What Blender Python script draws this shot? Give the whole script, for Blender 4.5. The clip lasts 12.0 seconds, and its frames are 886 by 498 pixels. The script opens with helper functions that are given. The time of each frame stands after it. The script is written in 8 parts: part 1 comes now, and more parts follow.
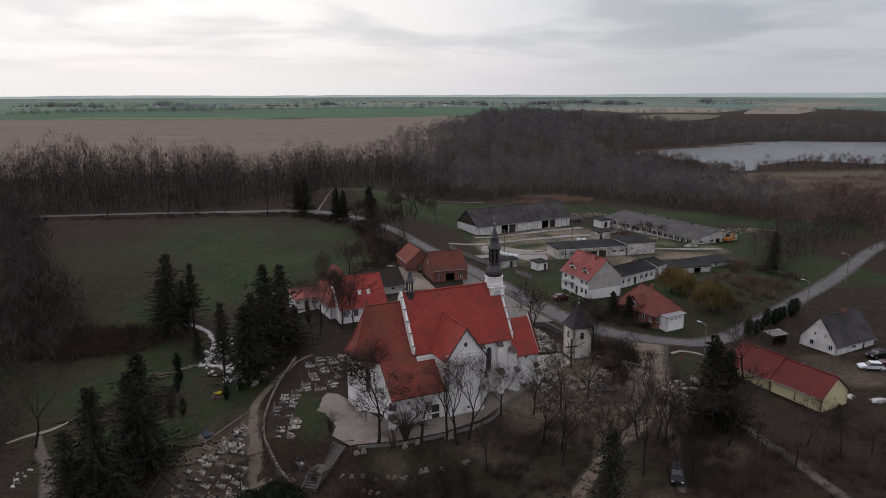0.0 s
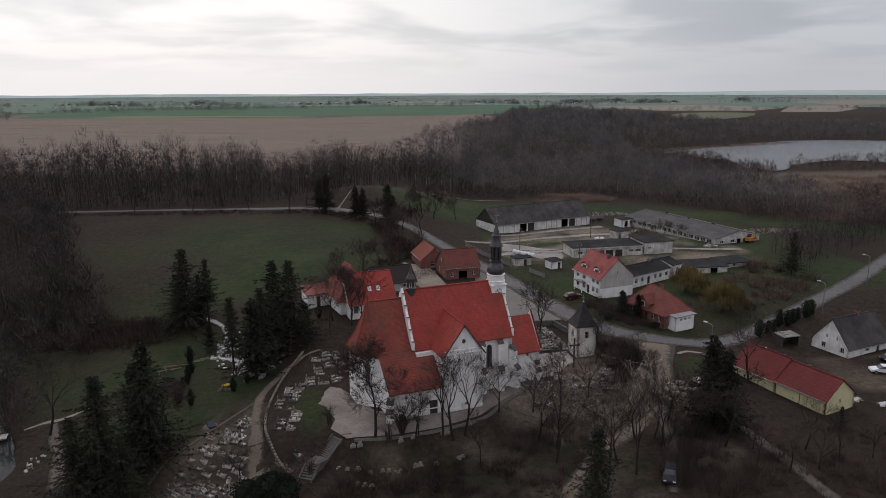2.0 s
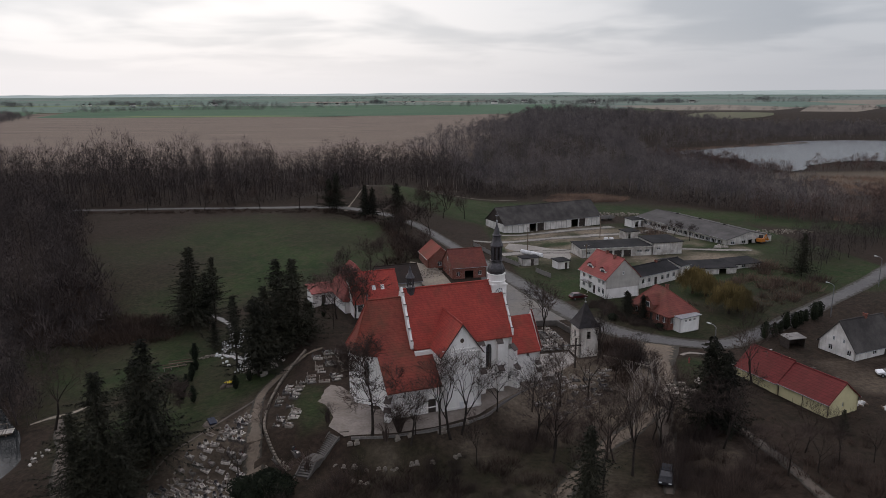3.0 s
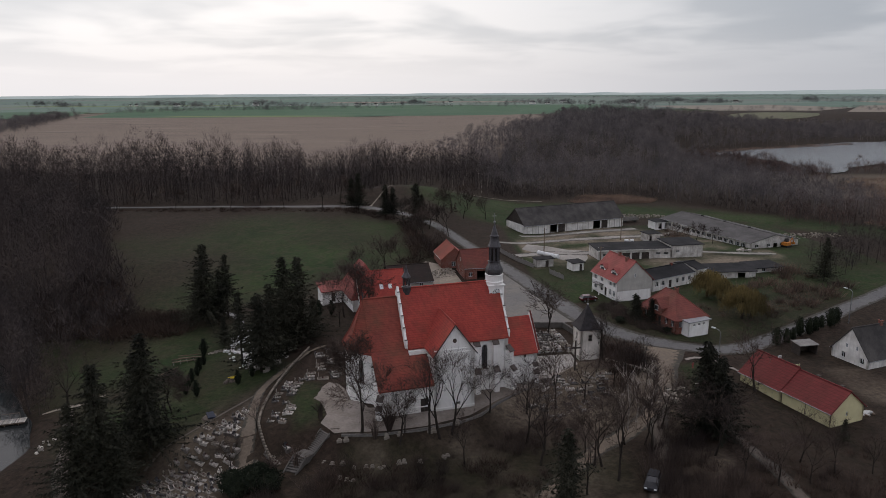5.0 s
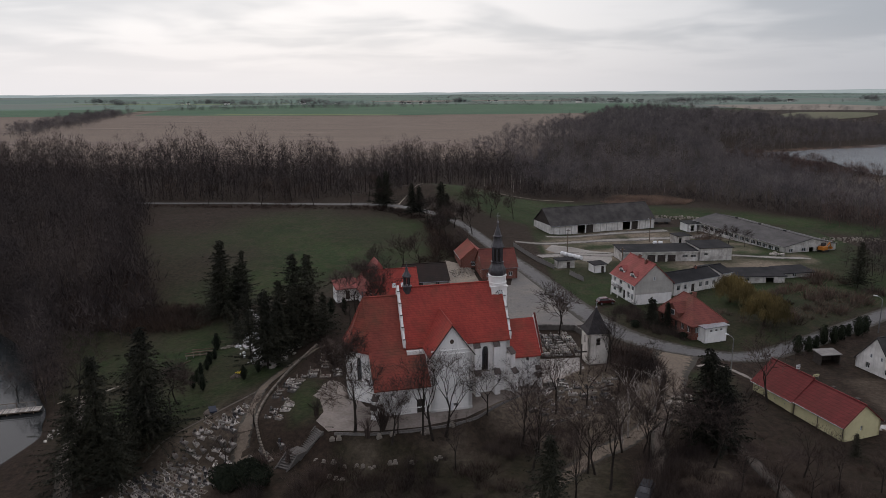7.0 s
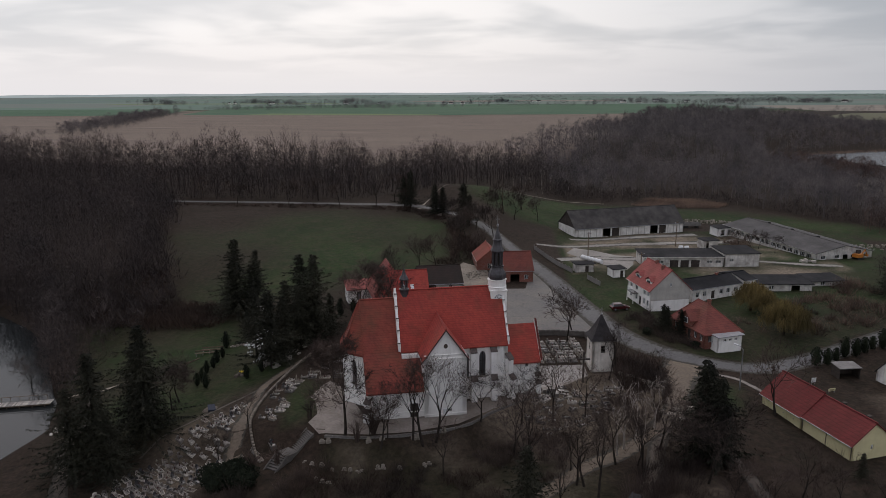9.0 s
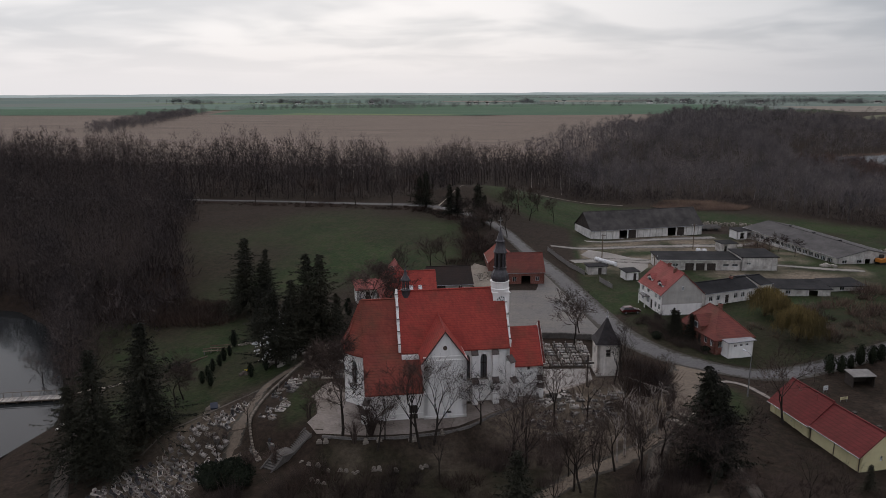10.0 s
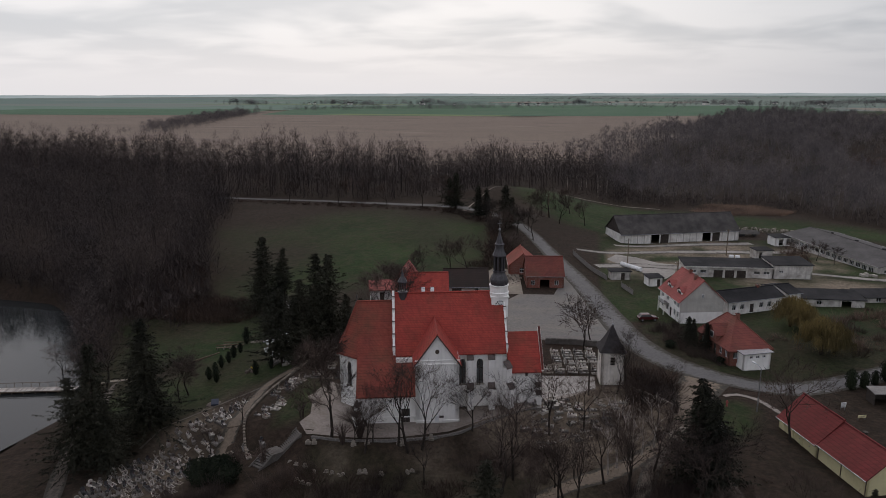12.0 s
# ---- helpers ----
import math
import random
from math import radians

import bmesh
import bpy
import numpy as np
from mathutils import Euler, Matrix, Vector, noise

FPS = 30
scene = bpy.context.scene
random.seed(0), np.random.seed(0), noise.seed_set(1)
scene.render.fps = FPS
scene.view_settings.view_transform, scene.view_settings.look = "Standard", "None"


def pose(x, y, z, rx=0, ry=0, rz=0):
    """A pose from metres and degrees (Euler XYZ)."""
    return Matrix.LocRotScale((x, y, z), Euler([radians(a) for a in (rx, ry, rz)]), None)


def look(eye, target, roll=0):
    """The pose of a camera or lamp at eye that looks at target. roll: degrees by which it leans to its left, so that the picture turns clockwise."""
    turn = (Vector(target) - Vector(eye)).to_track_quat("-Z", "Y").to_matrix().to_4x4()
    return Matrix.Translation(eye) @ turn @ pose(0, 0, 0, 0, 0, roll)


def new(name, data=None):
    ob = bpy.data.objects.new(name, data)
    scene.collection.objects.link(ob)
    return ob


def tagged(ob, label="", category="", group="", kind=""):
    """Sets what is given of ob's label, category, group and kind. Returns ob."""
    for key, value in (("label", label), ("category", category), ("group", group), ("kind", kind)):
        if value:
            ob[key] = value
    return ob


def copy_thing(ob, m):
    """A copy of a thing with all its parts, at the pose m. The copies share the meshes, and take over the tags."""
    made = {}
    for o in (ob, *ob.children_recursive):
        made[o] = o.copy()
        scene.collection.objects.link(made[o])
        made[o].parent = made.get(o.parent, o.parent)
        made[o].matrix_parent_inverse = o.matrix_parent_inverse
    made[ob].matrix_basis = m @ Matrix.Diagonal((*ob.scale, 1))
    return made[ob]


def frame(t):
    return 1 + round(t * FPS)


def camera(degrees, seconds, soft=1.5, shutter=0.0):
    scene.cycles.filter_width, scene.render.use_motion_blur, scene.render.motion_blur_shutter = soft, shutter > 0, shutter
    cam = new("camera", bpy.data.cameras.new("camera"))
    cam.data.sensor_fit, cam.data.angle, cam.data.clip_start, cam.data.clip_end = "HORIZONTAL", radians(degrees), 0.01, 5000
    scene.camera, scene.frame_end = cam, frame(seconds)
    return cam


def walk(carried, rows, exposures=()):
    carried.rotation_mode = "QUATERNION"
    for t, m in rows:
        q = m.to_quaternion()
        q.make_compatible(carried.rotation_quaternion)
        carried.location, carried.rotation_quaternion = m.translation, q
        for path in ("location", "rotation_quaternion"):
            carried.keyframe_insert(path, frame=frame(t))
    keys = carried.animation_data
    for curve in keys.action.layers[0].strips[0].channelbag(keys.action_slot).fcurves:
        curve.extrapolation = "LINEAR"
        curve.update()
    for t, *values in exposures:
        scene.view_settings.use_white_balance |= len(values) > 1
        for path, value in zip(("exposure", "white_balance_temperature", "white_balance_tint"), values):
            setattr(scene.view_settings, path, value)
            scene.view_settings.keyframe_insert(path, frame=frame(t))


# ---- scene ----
cam = camera(64.65, 12.0, soft=0.6)
ROWS = [
    (0.0, -0.000, 0.000, 49.660, 77.240, 0.067, -9.252),
    (0.5, 1.104, -0.595, 49.676, 77.236, 0.121, -8.638),
    (1.0, 2.306, -1.178, 49.732, 77.216, 0.161, -8.007),
    (1.5, 3.592, -1.606, 49.761, 77.147, 0.179, -7.333),
    (2.0, 4.902, -1.866, 49.769, 77.107, 0.189, -6.580),
    (2.5, 6.252, -2.062, 49.739, 77.091, 0.206, -5.851),
    (3.0, 7.634, -2.296, 49.730, 77.085, 0.216, -5.196),
    (5.0, 14.599, -3.010, 49.769, 77.106, 0.294, -1.968),
    (5.5, 16.553, -2.965, 49.735, 77.080, 0.276, -0.964),
    (6.0, 18.430, -2.699, 49.708, 77.002, 0.283, 0.038),
    (6.5, 20.140, -2.258, 49.667, 76.997, 0.274, 0.980),
    (7.0, 21.872, -1.832, 49.604, 77.024, 0.288, 1.842),
    (9.0, 29.007, 0.069, 49.755, 77.037, 0.267, 5.408),
    (9.5, 30.759, 0.689, 49.741, 77.050, 0.203, 6.456),
    (10.0, 32.573, 1.330, 49.657, 77.067, 0.208, 7.496),
    (10.5, 34.390, 1.971, 49.631, 77.080, 0.222, 8.435),
    (11.0, 36.474, 2.703, 49.629, 77.105, 0.180, 9.568),
    (11.5, 38.428, 3.415, 49.589, 77.121, 0.180, 10.562),
    (12.0, 40.769, 4.151, 49.581, 77.138, 0.161, 11.796),
]
walk(cam, [(t, pose(x, y, z, rx, ry, rz)) for t, x, y, z, rx, ry, rz in ROWS], [(0.0, -0.02), (6.0, -0.06), (12.0, -0.17)])

# ---- sky and light ----
SUN_UP, SUN_AZ = 38.0, -8.0      # a veiled sun ahead of the camera's way


def mixc(n, l, fac, a, b, blend="MIX"):
    m = n.new("ShaderNodeMix"); m.data_type = "RGBA"; m.blend_type = blend
    for sock, v in ((m.inputs[0], fac), (m.inputs[6], a), (m.inputs[7], b)):
        if isinstance(v, (int, float)):
            sock.default_value = v
        elif isinstance(v, tuple):
            sock.default_value = (*v, 1) if len(v) == 3 else v
        else:
            l.new(v, sock)
    return m.outputs[2]


def build_world():
    world = bpy.data.worlds.new("overcast_sky")
    scene.world = world
    world.use_nodes = True
    n, l = world.node_tree.nodes, world.node_tree.links
    n.clear()
    out, back = n.new("ShaderNodeOutputWorld"), n.new("ShaderNodeBackground")
    co, sep = n.new("ShaderNodeTexCoord"), n.new("ShaderNodeSeparateXYZ")
    l.new(co.outputs["Generated"], sep.inputs[0])
    # cloud deck: the direction laid out on a plane overhead
    up = n.new("ShaderNodeMath"); up.operation = "MAXIMUM"; up.inputs[1].default_value = 0.0
    l.new(sep.outputs["Z"], up.inputs[0])
    lift = n.new("ShaderNodeMath"); lift.operation = "ADD"; lift.inputs[1].default_value = 0.11
    l.new(up.outputs[0], lift.inputs[0])
    dx, dy = n.new("ShaderNodeMath"), n.new("ShaderNodeMath")
    dx.operation = dy.operation = "DIVIDE"
    l.new(sep.outputs["X"], dx.inputs[0]); l.new(lift.outputs[0], dx.inputs[1])
    l.new(sep.outputs["Y"], dy.inputs[0]); l.new(lift.outputs[0], dy.inputs[1])
    comb = n.new("ShaderNodeCombineXYZ"); comb.inputs[2].default_value = 3.4
    l.new(dx.outputs[0], comb.inputs[0]); l.new(dy.outputs[0], comb.inputs[1])
    big = n.new("ShaderNodeTexNoise"); big.inputs["Scale"].default_value = 1.05
    big.inputs["Detail"].default_value = 3.5; big.inputs["Roughness"].default_value = 0.45
    big.inputs["Distortion"].default_value = 0.3
    l.new(comb.outputs[0], big.inputs["Vector"])
    ramp = n.new("ShaderNodeValToRGB")
    ramp.color_ramp.interpolation = "EASE"
    ramp.color_ramp.elements[0].position, ramp.color_ramp.elements[0].color = 0.34, (0.68, 0.70, 0.745, 1)
    ramp.color_ramp.elements[1].position, ramp.color_ramp.elements[1].color = 0.60, (0.93, 0.925, 0.95, 1)
    l.new(big.outputs["Fac"], ramp.inputs[0])
    # towards the horizon the deck thins into even pale haze
    haze = n.new("ShaderNodeMapRange"); haze.interpolation_type = "SMOOTHSTEP"
    haze.inputs["From Min"].default_value, haze.inputs["From Max"].default_value = 0.0, 0.085
    l.new(sep.outputs["Z"], haze.inputs["Value"])
    mix = n.new("ShaderNodeMix"); mix.data_type = "RGBA"
    mix.inputs[6].default_value = (0.875, 0.860, 0.885, 1)
    l.new(haze.outputs[0], mix.inputs[0]); l.new(ramp.outputs[0], mix.inputs[7])
    sky = n.new("ShaderNodeTexSky"); sky.sky_type = "NISHITA"; sky.sun_disc = False
    sky.sun_elevation, sky.sun_rotation = radians(SUN_UP), radians(SUN_AZ)
    sky.dust_density = 4.0
    glow = n.new("ShaderNodeMix"); glow.data_type = "RGBA"; glow.blend_type = "ADD"
    glow.inputs[0].default_value = 0.010
    l.new(mix.outputs[2], glow.inputs[6]); l.new(sky.outputs[0], glow.inputs[7])
    # the deck is bright and warm round the veiled sun ahead, dull and bluish away from it, and brighter overhead
    dot = n.new("ShaderNodeVectorMath"); dot.operation = "DOT_PRODUCT"
    dot.inputs[1].default_value = (math.sin(radians(SUN_AZ - 24)), math.cos(radians(SUN_AZ - 24)), 0.05)
    l.new(co.outputs["Generated"], dot.inputs[0])
    toward = n.new("ShaderNodeMapRange"); toward.interpolation_type = "SMOOTHSTEP"
    toward.inputs["From Min"].default_value, toward.inputs["From Max"].default_value = 0.40, 1.0
    l.new(dot.outputs["Value"], toward.inputs["Value"])
    dull = mixc(n, l, toward.outputs[0], (0.61, 0.635, 0.665), (1.06, 1.045, 1.035))
    over = n.new("ShaderNodeMapRange"); over.interpolation_type = "SMOOTHSTEP"
    over.inputs["From Min"].default_value, over.inputs["From Max"].default_value = 0.12, 0.75
    l.new(sep.outputs["Z"], over.inputs["Value"])
    lit = mixc(n, l, 1.0, mixc(n, l, 1.0, glow.outputs[2], dull, "MULTIPLY"), mixc(n, l, over.outputs[0], (1.0, 1.0, 1.0), (1.49, 1.45, 1.54)), "MULTIPLY")
    l.new(lit, back.inputs["Color"]); back.inputs["Strength"].default_value = 0.95
    l.new(back.outputs[0], out.inputs["Surface"])


build_world()
sun = new("sun", bpy.data.lights.new("sun", "SUN"))
sun.data.energy, sun.data.angle, sun.data.color = 0.45, radians(30), (1.0, 0.92, 0.82)
sun.matrix_world = look((math.sin(radians(SUN_AZ)) * math.cos(radians(SUN_UP)) * 100, math.cos(radians(SUN_AZ)) * math.cos(radians(SUN_UP)) * 100, math.sin(radians(SUN_UP)) * 100), (0, 0, 0))


# ---- materials ----
def nodes_of(name, rough=0.85, spec=0.3):
    m = bpy.data.materials.new(name)
    m.use_nodes = True
    n, l = m.node_tree.nodes, m.node_tree.links
    b = n["Principled BSDF"]
    b.inputs["Roughness"].default_value = rough
    b.inputs["Specular IOR Level"].default_value = spec
    return m, n, l, b


def noise_fac(n, l, scale, detail=4.0, lo=0.35, hi=0.65, vec=None, rough=0.6):
    t = n.new("ShaderNodeTexNoise")
    t.inputs["Scale"].default_value, t.inputs["Detail"].default_value, t.inputs["Roughness"].default_value = scale, detail, rough
    if vec is not None:
        l.new(vec, t.inputs["Vector"])
    r = n.new("ShaderNodeMapRange")
    r.inputs["From Min"].default_value, r.inputs["From Max"].default_value = lo, hi
    l.new(t.outputs["Fac"], r.inputs["Value"])
    return r.outputs[0]


def bump(n, l, b, height, strength=0.4, dist=0.05):
    k = n.new("ShaderNodeBump")
    k.inputs["Strength"].default_value, k.inputs["Distance"].default_value = strength, dist
    l.new(height, k.inputs["Height"]); l.new(k.outputs[0], b.inputs["Normal"])


def where(n, kind="Object"):
    return n.new("ShaderNodeTexCoord").outputs[kind]


def plain(name, c1, c2, big=0.6, small=9.0, rough=0.85, spec=0.3, bumps=0.25, metal=0.0, per_object=0.0):
    """A surface of two tones at two scales with fine relief."""
    m, n, l, b = nodes_of(name, rough, spec)
    v = where(n)
    c = mixc(n, l, noise_fac(n, l, big, vec=v), c1, c2)
    fine = noise_fac(n, l, small, 3.0, 0.3, 0.7, v)
    c = mixc(n, l, 0.22, c, mixc(n, l, fine, (0.25, 0.25, 0.25), (1.6, 1.6, 1.6)), "MULTIPLY")
    if per_object:
        o = n.new("ShaderNodeObjectInfo")
        r = n.new("ShaderNodeMapRange")
        r.inputs["To Min"].default_value, r.inputs["To Max"].default_value = 1 - per_object, 1 + per_object
        l.new(o.outputs["Random"], r.inputs["Value"])
        c = mixc(n, l, 1.0, c, r.outputs[0], "MULTIPLY")
    l.new(c, b.inputs["Base Color"])
    b.inputs["Metallic"].default_value = metal
    if bumps:
        bump(n, l, b, fine, bumps, 0.03)
    return m


def tiled(name, c1, c2, row=0.32, moss=(0.105, 0.058, 0.034), moss_amount=0.5, col=0.22):
    """Clay roof tiles: courses follow the height, with joints, tone patches and grime."""
    m, n, l, b = nodes_of(name, 0.8, 0.25)
    v = where(n)
    sep = n.new("ShaderNodeSeparateXYZ"); l.new(v, sep.inputs[0])
    tri = n.new("ShaderNodeMath"); tri.operation = "FRACT"
    div = n.new("ShaderNodeMath"); div.operation = "DIVIDE"; div.inputs[1].default_value = row
    l.new(sep.outputs["Z"], div.inputs[0]); l.new(div.outputs[0], tri.inputs[0])
    course = n.new("ShaderNodeMath"); course.operation = "FLOOR"; l.new(div.outputs[0], course.inputs[0])
    add = n.new("ShaderNodeMath"); add.operation = "ADD"
    l.new(sep.outputs["X"], add.inputs[0]); l.new(sep.outputs["Y"], add.inputs[1])
    cx = n.new("ShaderNodeMath"); cx.operation = "DIVIDE"; cx.inputs[1].default_value = col; l.new(add.outputs[0], cx.inputs[0])
    fx = n.new("ShaderNodeMath"); fx.operation = "FLOOR"; l.new(cx.outputs[0], fx.inputs[0])
    cell = n.new("ShaderNodeCombineXYZ"); l.new(fx.outputs[0], cell.inputs[0]); l.new(course.outputs[0], cell.inputs[1])
    wn = n.new("ShaderNodeTexWhiteNoise"); l.new(cell.outputs[0], wn.inputs["Vector"])
    c = mixc(n, l, noise_fac(n, l, 0.35, 5.0, vec=v), c1, c2)
    tone = n.new("ShaderNodeMapRange"); tone.inputs["To Min"].default_value, tone.inputs["To Max"].default_value = 0.84, 1.14
    l.new(wn.outputs["Value"], tone.inputs["Value"])
    c = mixc(n, l, 0.8, c, tone.outputs[0], "MULTIPLY")
    stain = noise_fac(n, l, 0.22, 6.0, 0.48, 0.7, v)
    sm = n.new("ShaderNodeMath"); sm.operation = "MULTIPLY"; sm.inputs[1].default_value = moss_amount; l.new(stain, sm.inputs[0])
    c = mixc(n, l, sm.outputs[0], c, moss)
    joint = n.new("ShaderNodeMapRange"); joint.inputs["From Min"].default_value, joint.inputs["From Max"].default_value = 0.0, 0.25
    joint.inputs["To Min"].default_value = 0.62
    l.new(tri.outputs[0], joint.inputs["Value"])
    c = mixc(n, l, 1.0, c, joint.outputs[0], "MULTIPLY")
    l.new(c, b.inputs["Base Color"])
    bump(n, l, b, tri.outputs[0], 0.5, 0.05)
    return m


def plaster(name, c1, c2, streak=0.35):
    """Lime plaster with damp streaks and patches."""
    m, n, l, b = nodes_of(name, 0.9, 0.2)
    v = where(n)
    c = mixc(n, l, noise_fac(n, l, 0.5, 6.0, vec=v), c1, c2)
    st = n.new("ShaderNodeMapping"); st.inputs["Scale"].default_value = (2.2, 2.2, 0.25); l.new(v, st.inputs[0])
    f = noise_fac(n, l, 1.0, 5.0, 0.5, 0.8, st.outputs[0])
    g = n.new("ShaderNodeMath"); g.operation = "MULTIPLY"; g.inputs[1].default_value = streak; l.new(f, g.inputs[0])
    c = mixc(n, l, g.outputs[0], c, (0.30, 0.28, 0.26))
    l.new(c, b.inputs["Base Color"])
    bump(n, l, b, noise_fac(n, l, 6.0, 4.0, vec=v), 0.2, 0.03)
    return m


def brickwork(name, c1, c2):
    m, n, l, b = nodes_of(name, 0.9, 0.2)
    v = where(n)
    t = n.new("ShaderNodeTexBrick")
    t.inputs["Scale"].default_value = 1.0
    t.inputs["Brick Width"].default_value, t.inputs["Row Height"].default_value = 0.26, 0.08
    t.inputs["Mortar Size"].default_value = 0.008
    t.inputs["Color1"].default_value, t.inputs["Color2"].default_value = (*c1, 1), (*c2, 1)
    t.inputs["Mortar"].default_value = (0.25, 0.2, 0.17, 1)
    sep = n.new("ShaderNodeSeparateXYZ"); l.new(v, sep.inputs[0])
    add = n.new("ShaderNodeMath"); add.operation = "ADD"; l.new(sep.outputs[0], add.inputs[0]); l.new(sep.outputs[1], add.inputs[1])
    cb = n.new("ShaderNodeCombineXYZ"); l.new(add.outputs[0], cb.inputs[0]); l.new(sep.outputs[2], cb.inputs[1])
    l.new(cb.outputs[0], t.inputs["Vector"])
    c = mixc(n, l, noise_fac(n, l, 0.8, 5.0, 0.4, 0.75, v), t.outputs["Color"], (0.16, 0.07, 0.05))
    l.new(c, b.inputs["Base Color"])
    return m


def ground_material():
    """Ground cover by the sheet's attribute: red is lush grass, green is tilled soil, blue is trodden earth."""
    m, n, l, b = nodes_of("ground_cover", 0.95, 0.1)
    geo = n.new("ShaderNodeNewGeometry").outputs["Position"]
    at = n.new("ShaderNodeAttribute"); at.attribute_name = "cover"
    s = n.new("ShaderNodeSeparateColor"); l.new(at.outputs["Color"], s.inputs[0])
    patch = noise_fac(n, l, 0.045, 6.0, 0.38, 0.62, geo)
    tuft = noise_fac(n, l, 0.55, 5.0, 0.3, 0.7, geo)
    c = mixc(n, l, patch, (0.0215, 0.0148, 0.0113), (0.0168, 0.0140, 0.0094))          # dead leaves and poor grass
    c = mixc(n, l, tuft, c, (0.034, 0.0245, 0.0185))
    g = mixc(n, l, patch, (0.0158, 0.0295, 0.0098), (0.0265, 0.0412, 0.0142))
    g = mixc(n, l, noise_fac(n, l, 0.3, 5.0, 0.45, 0.8, geo), g, (0.044, 0.039, 0.0235))
    c = mixc(n, l, s.outputs[0], c, g)
    # soil: long drill rows across the slope
    mp = n.new("ShaderNodeMapping"); mp.inputs["Scale"].default_value = (0.01, 0.12, 0.1); mp.inputs["Rotation"].default_value = (0, 0, 0.1)
    l.new(geo, mp.inputs[0])
    rows = noise_fac(n, l, 1.0, 4.0, 0.3, 0.7, mp.outputs[0])
    soil = mixc(n, l, rows, (0.098, 0.077, 0.063), (0.196, 0.157, 0.130))
    soil = mixc(n, l, noise_fac(n, l, 0.01, 4.0, 0.4, 0.6, geo), soil, (0.150, 0.120, 0.098))
    c = mixc(n, l, s.outputs[1], c, soil)
    e = mixc(n, l, tuft, (0.190, 0.158, 0.122), (0.120, 0.098, 0.074))
    c = mixc(n, l, s.outputs[2], c, e)
    speck = noise_fac(n, l, 1.3, 6.0, 0.28, 0.72, geo, 0.75)
    c = mixc(n, l, 0.75, c, mixc(n, l, speck, (0.32, 0.32, 0.32), (1.85, 1.78, 1.7)), "MULTIPLY")
    l.new(c, b.inputs["Base Color"])
    bump(n, l, b, noise_fac(n, l, 1.6, 5.0, 0.2, 0.8, geo), 0.6, 0.15)
    return m


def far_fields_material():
    m, n, l, b = nodes_of("hazed_far_fields", 0.95, 0.1)
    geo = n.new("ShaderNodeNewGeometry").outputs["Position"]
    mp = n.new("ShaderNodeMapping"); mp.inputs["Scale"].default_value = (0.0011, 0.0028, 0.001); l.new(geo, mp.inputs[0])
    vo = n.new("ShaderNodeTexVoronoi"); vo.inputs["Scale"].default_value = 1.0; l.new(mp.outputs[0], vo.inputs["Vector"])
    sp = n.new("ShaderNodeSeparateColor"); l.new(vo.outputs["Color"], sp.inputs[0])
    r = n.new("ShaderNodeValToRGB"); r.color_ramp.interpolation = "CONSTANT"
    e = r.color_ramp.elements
    # field tones are lifted and blued to carry the haze of the plain
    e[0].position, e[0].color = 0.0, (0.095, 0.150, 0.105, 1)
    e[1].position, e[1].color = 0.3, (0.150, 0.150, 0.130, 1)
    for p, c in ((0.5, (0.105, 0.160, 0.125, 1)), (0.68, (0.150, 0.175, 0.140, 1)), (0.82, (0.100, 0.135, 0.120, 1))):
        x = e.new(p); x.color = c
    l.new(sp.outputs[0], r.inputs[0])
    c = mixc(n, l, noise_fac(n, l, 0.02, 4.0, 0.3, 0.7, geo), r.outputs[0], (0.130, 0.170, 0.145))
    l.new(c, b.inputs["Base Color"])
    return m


def water_material(name, tint, rough, wave):
    m, n, l, b = nodes_of(name, rough, 0.5)
    b.inputs["Base Color"].default_value = (*tint, 1)
    b.inputs["IOR"].default_value = 1.33
    geo = n.new("ShaderNodeNewGeometry").outputs["Position"]
    bump(n, l, b, noise_fac(n, l, 0.9, 3.0, 0.2, 0.8, geo), wave, 0.1 + 0.25 * wave)
    return m


def road_material(name, c1, c2):
    m, n, l, b = nodes_of(name, 0.8, 0.3)
    geo = n.new("ShaderNodeNewGeometry").outputs["Position"]
    c = mixc(n, l, noise_fac(n, l, 0.12, 6.0, 0.35, 0.65, geo), c1, c2)
    c = mixc(n, l, noise_fac(n, l, 0.6, 5.0, 0.55, 0.8, geo), c, tuple(x * 0.55 for x in c1))
    c = mixc(n, l, 0.6, c, mixc(n, l, noise_fac(n, l, 2.2, 5.0, 0.28, 0.72, geo, 0.7), (0.55, 0.55, 0.55), (1.45, 1.42, 1.4)), "MULTIPLY")
    # grass and dead leaves creep in from the verge
    at = n.new("ShaderNodeAttribute"); at.attribute_name = "verge"
    sm = n.new("ShaderNodeMath"); sm.operation = "ADD"
    l.new(at.outputs["Fac"], sm.inputs[0]); l.new(noise_fac(n, l, 0.9, 5.0, 0.2, 0.8, geo, 0.7), sm.inputs[1])
    cr = n.new("ShaderNodeMapRange"); cr.inputs["From Min"].default_value, cr.inputs["From Max"].default_value = 1.0, 1.22
    l.new(sm.outputs[0], cr.inputs["Value"])
    c = mixc(n, l, cr.outputs[0], c, mixc(n, l, noise_fac(n, l, 1.3, 5.0, 0.3, 0.7, geo), (0.022, 0.021, 0.013), (0.046, 0.037, 0.028)))
    l.new(c, b.inputs["Base Color"])
    bump(n, l, b, noise_fac(n, l, 4.0, 3.0, 0.2, 0.8, geo), 0.3, 0.03)
    return m


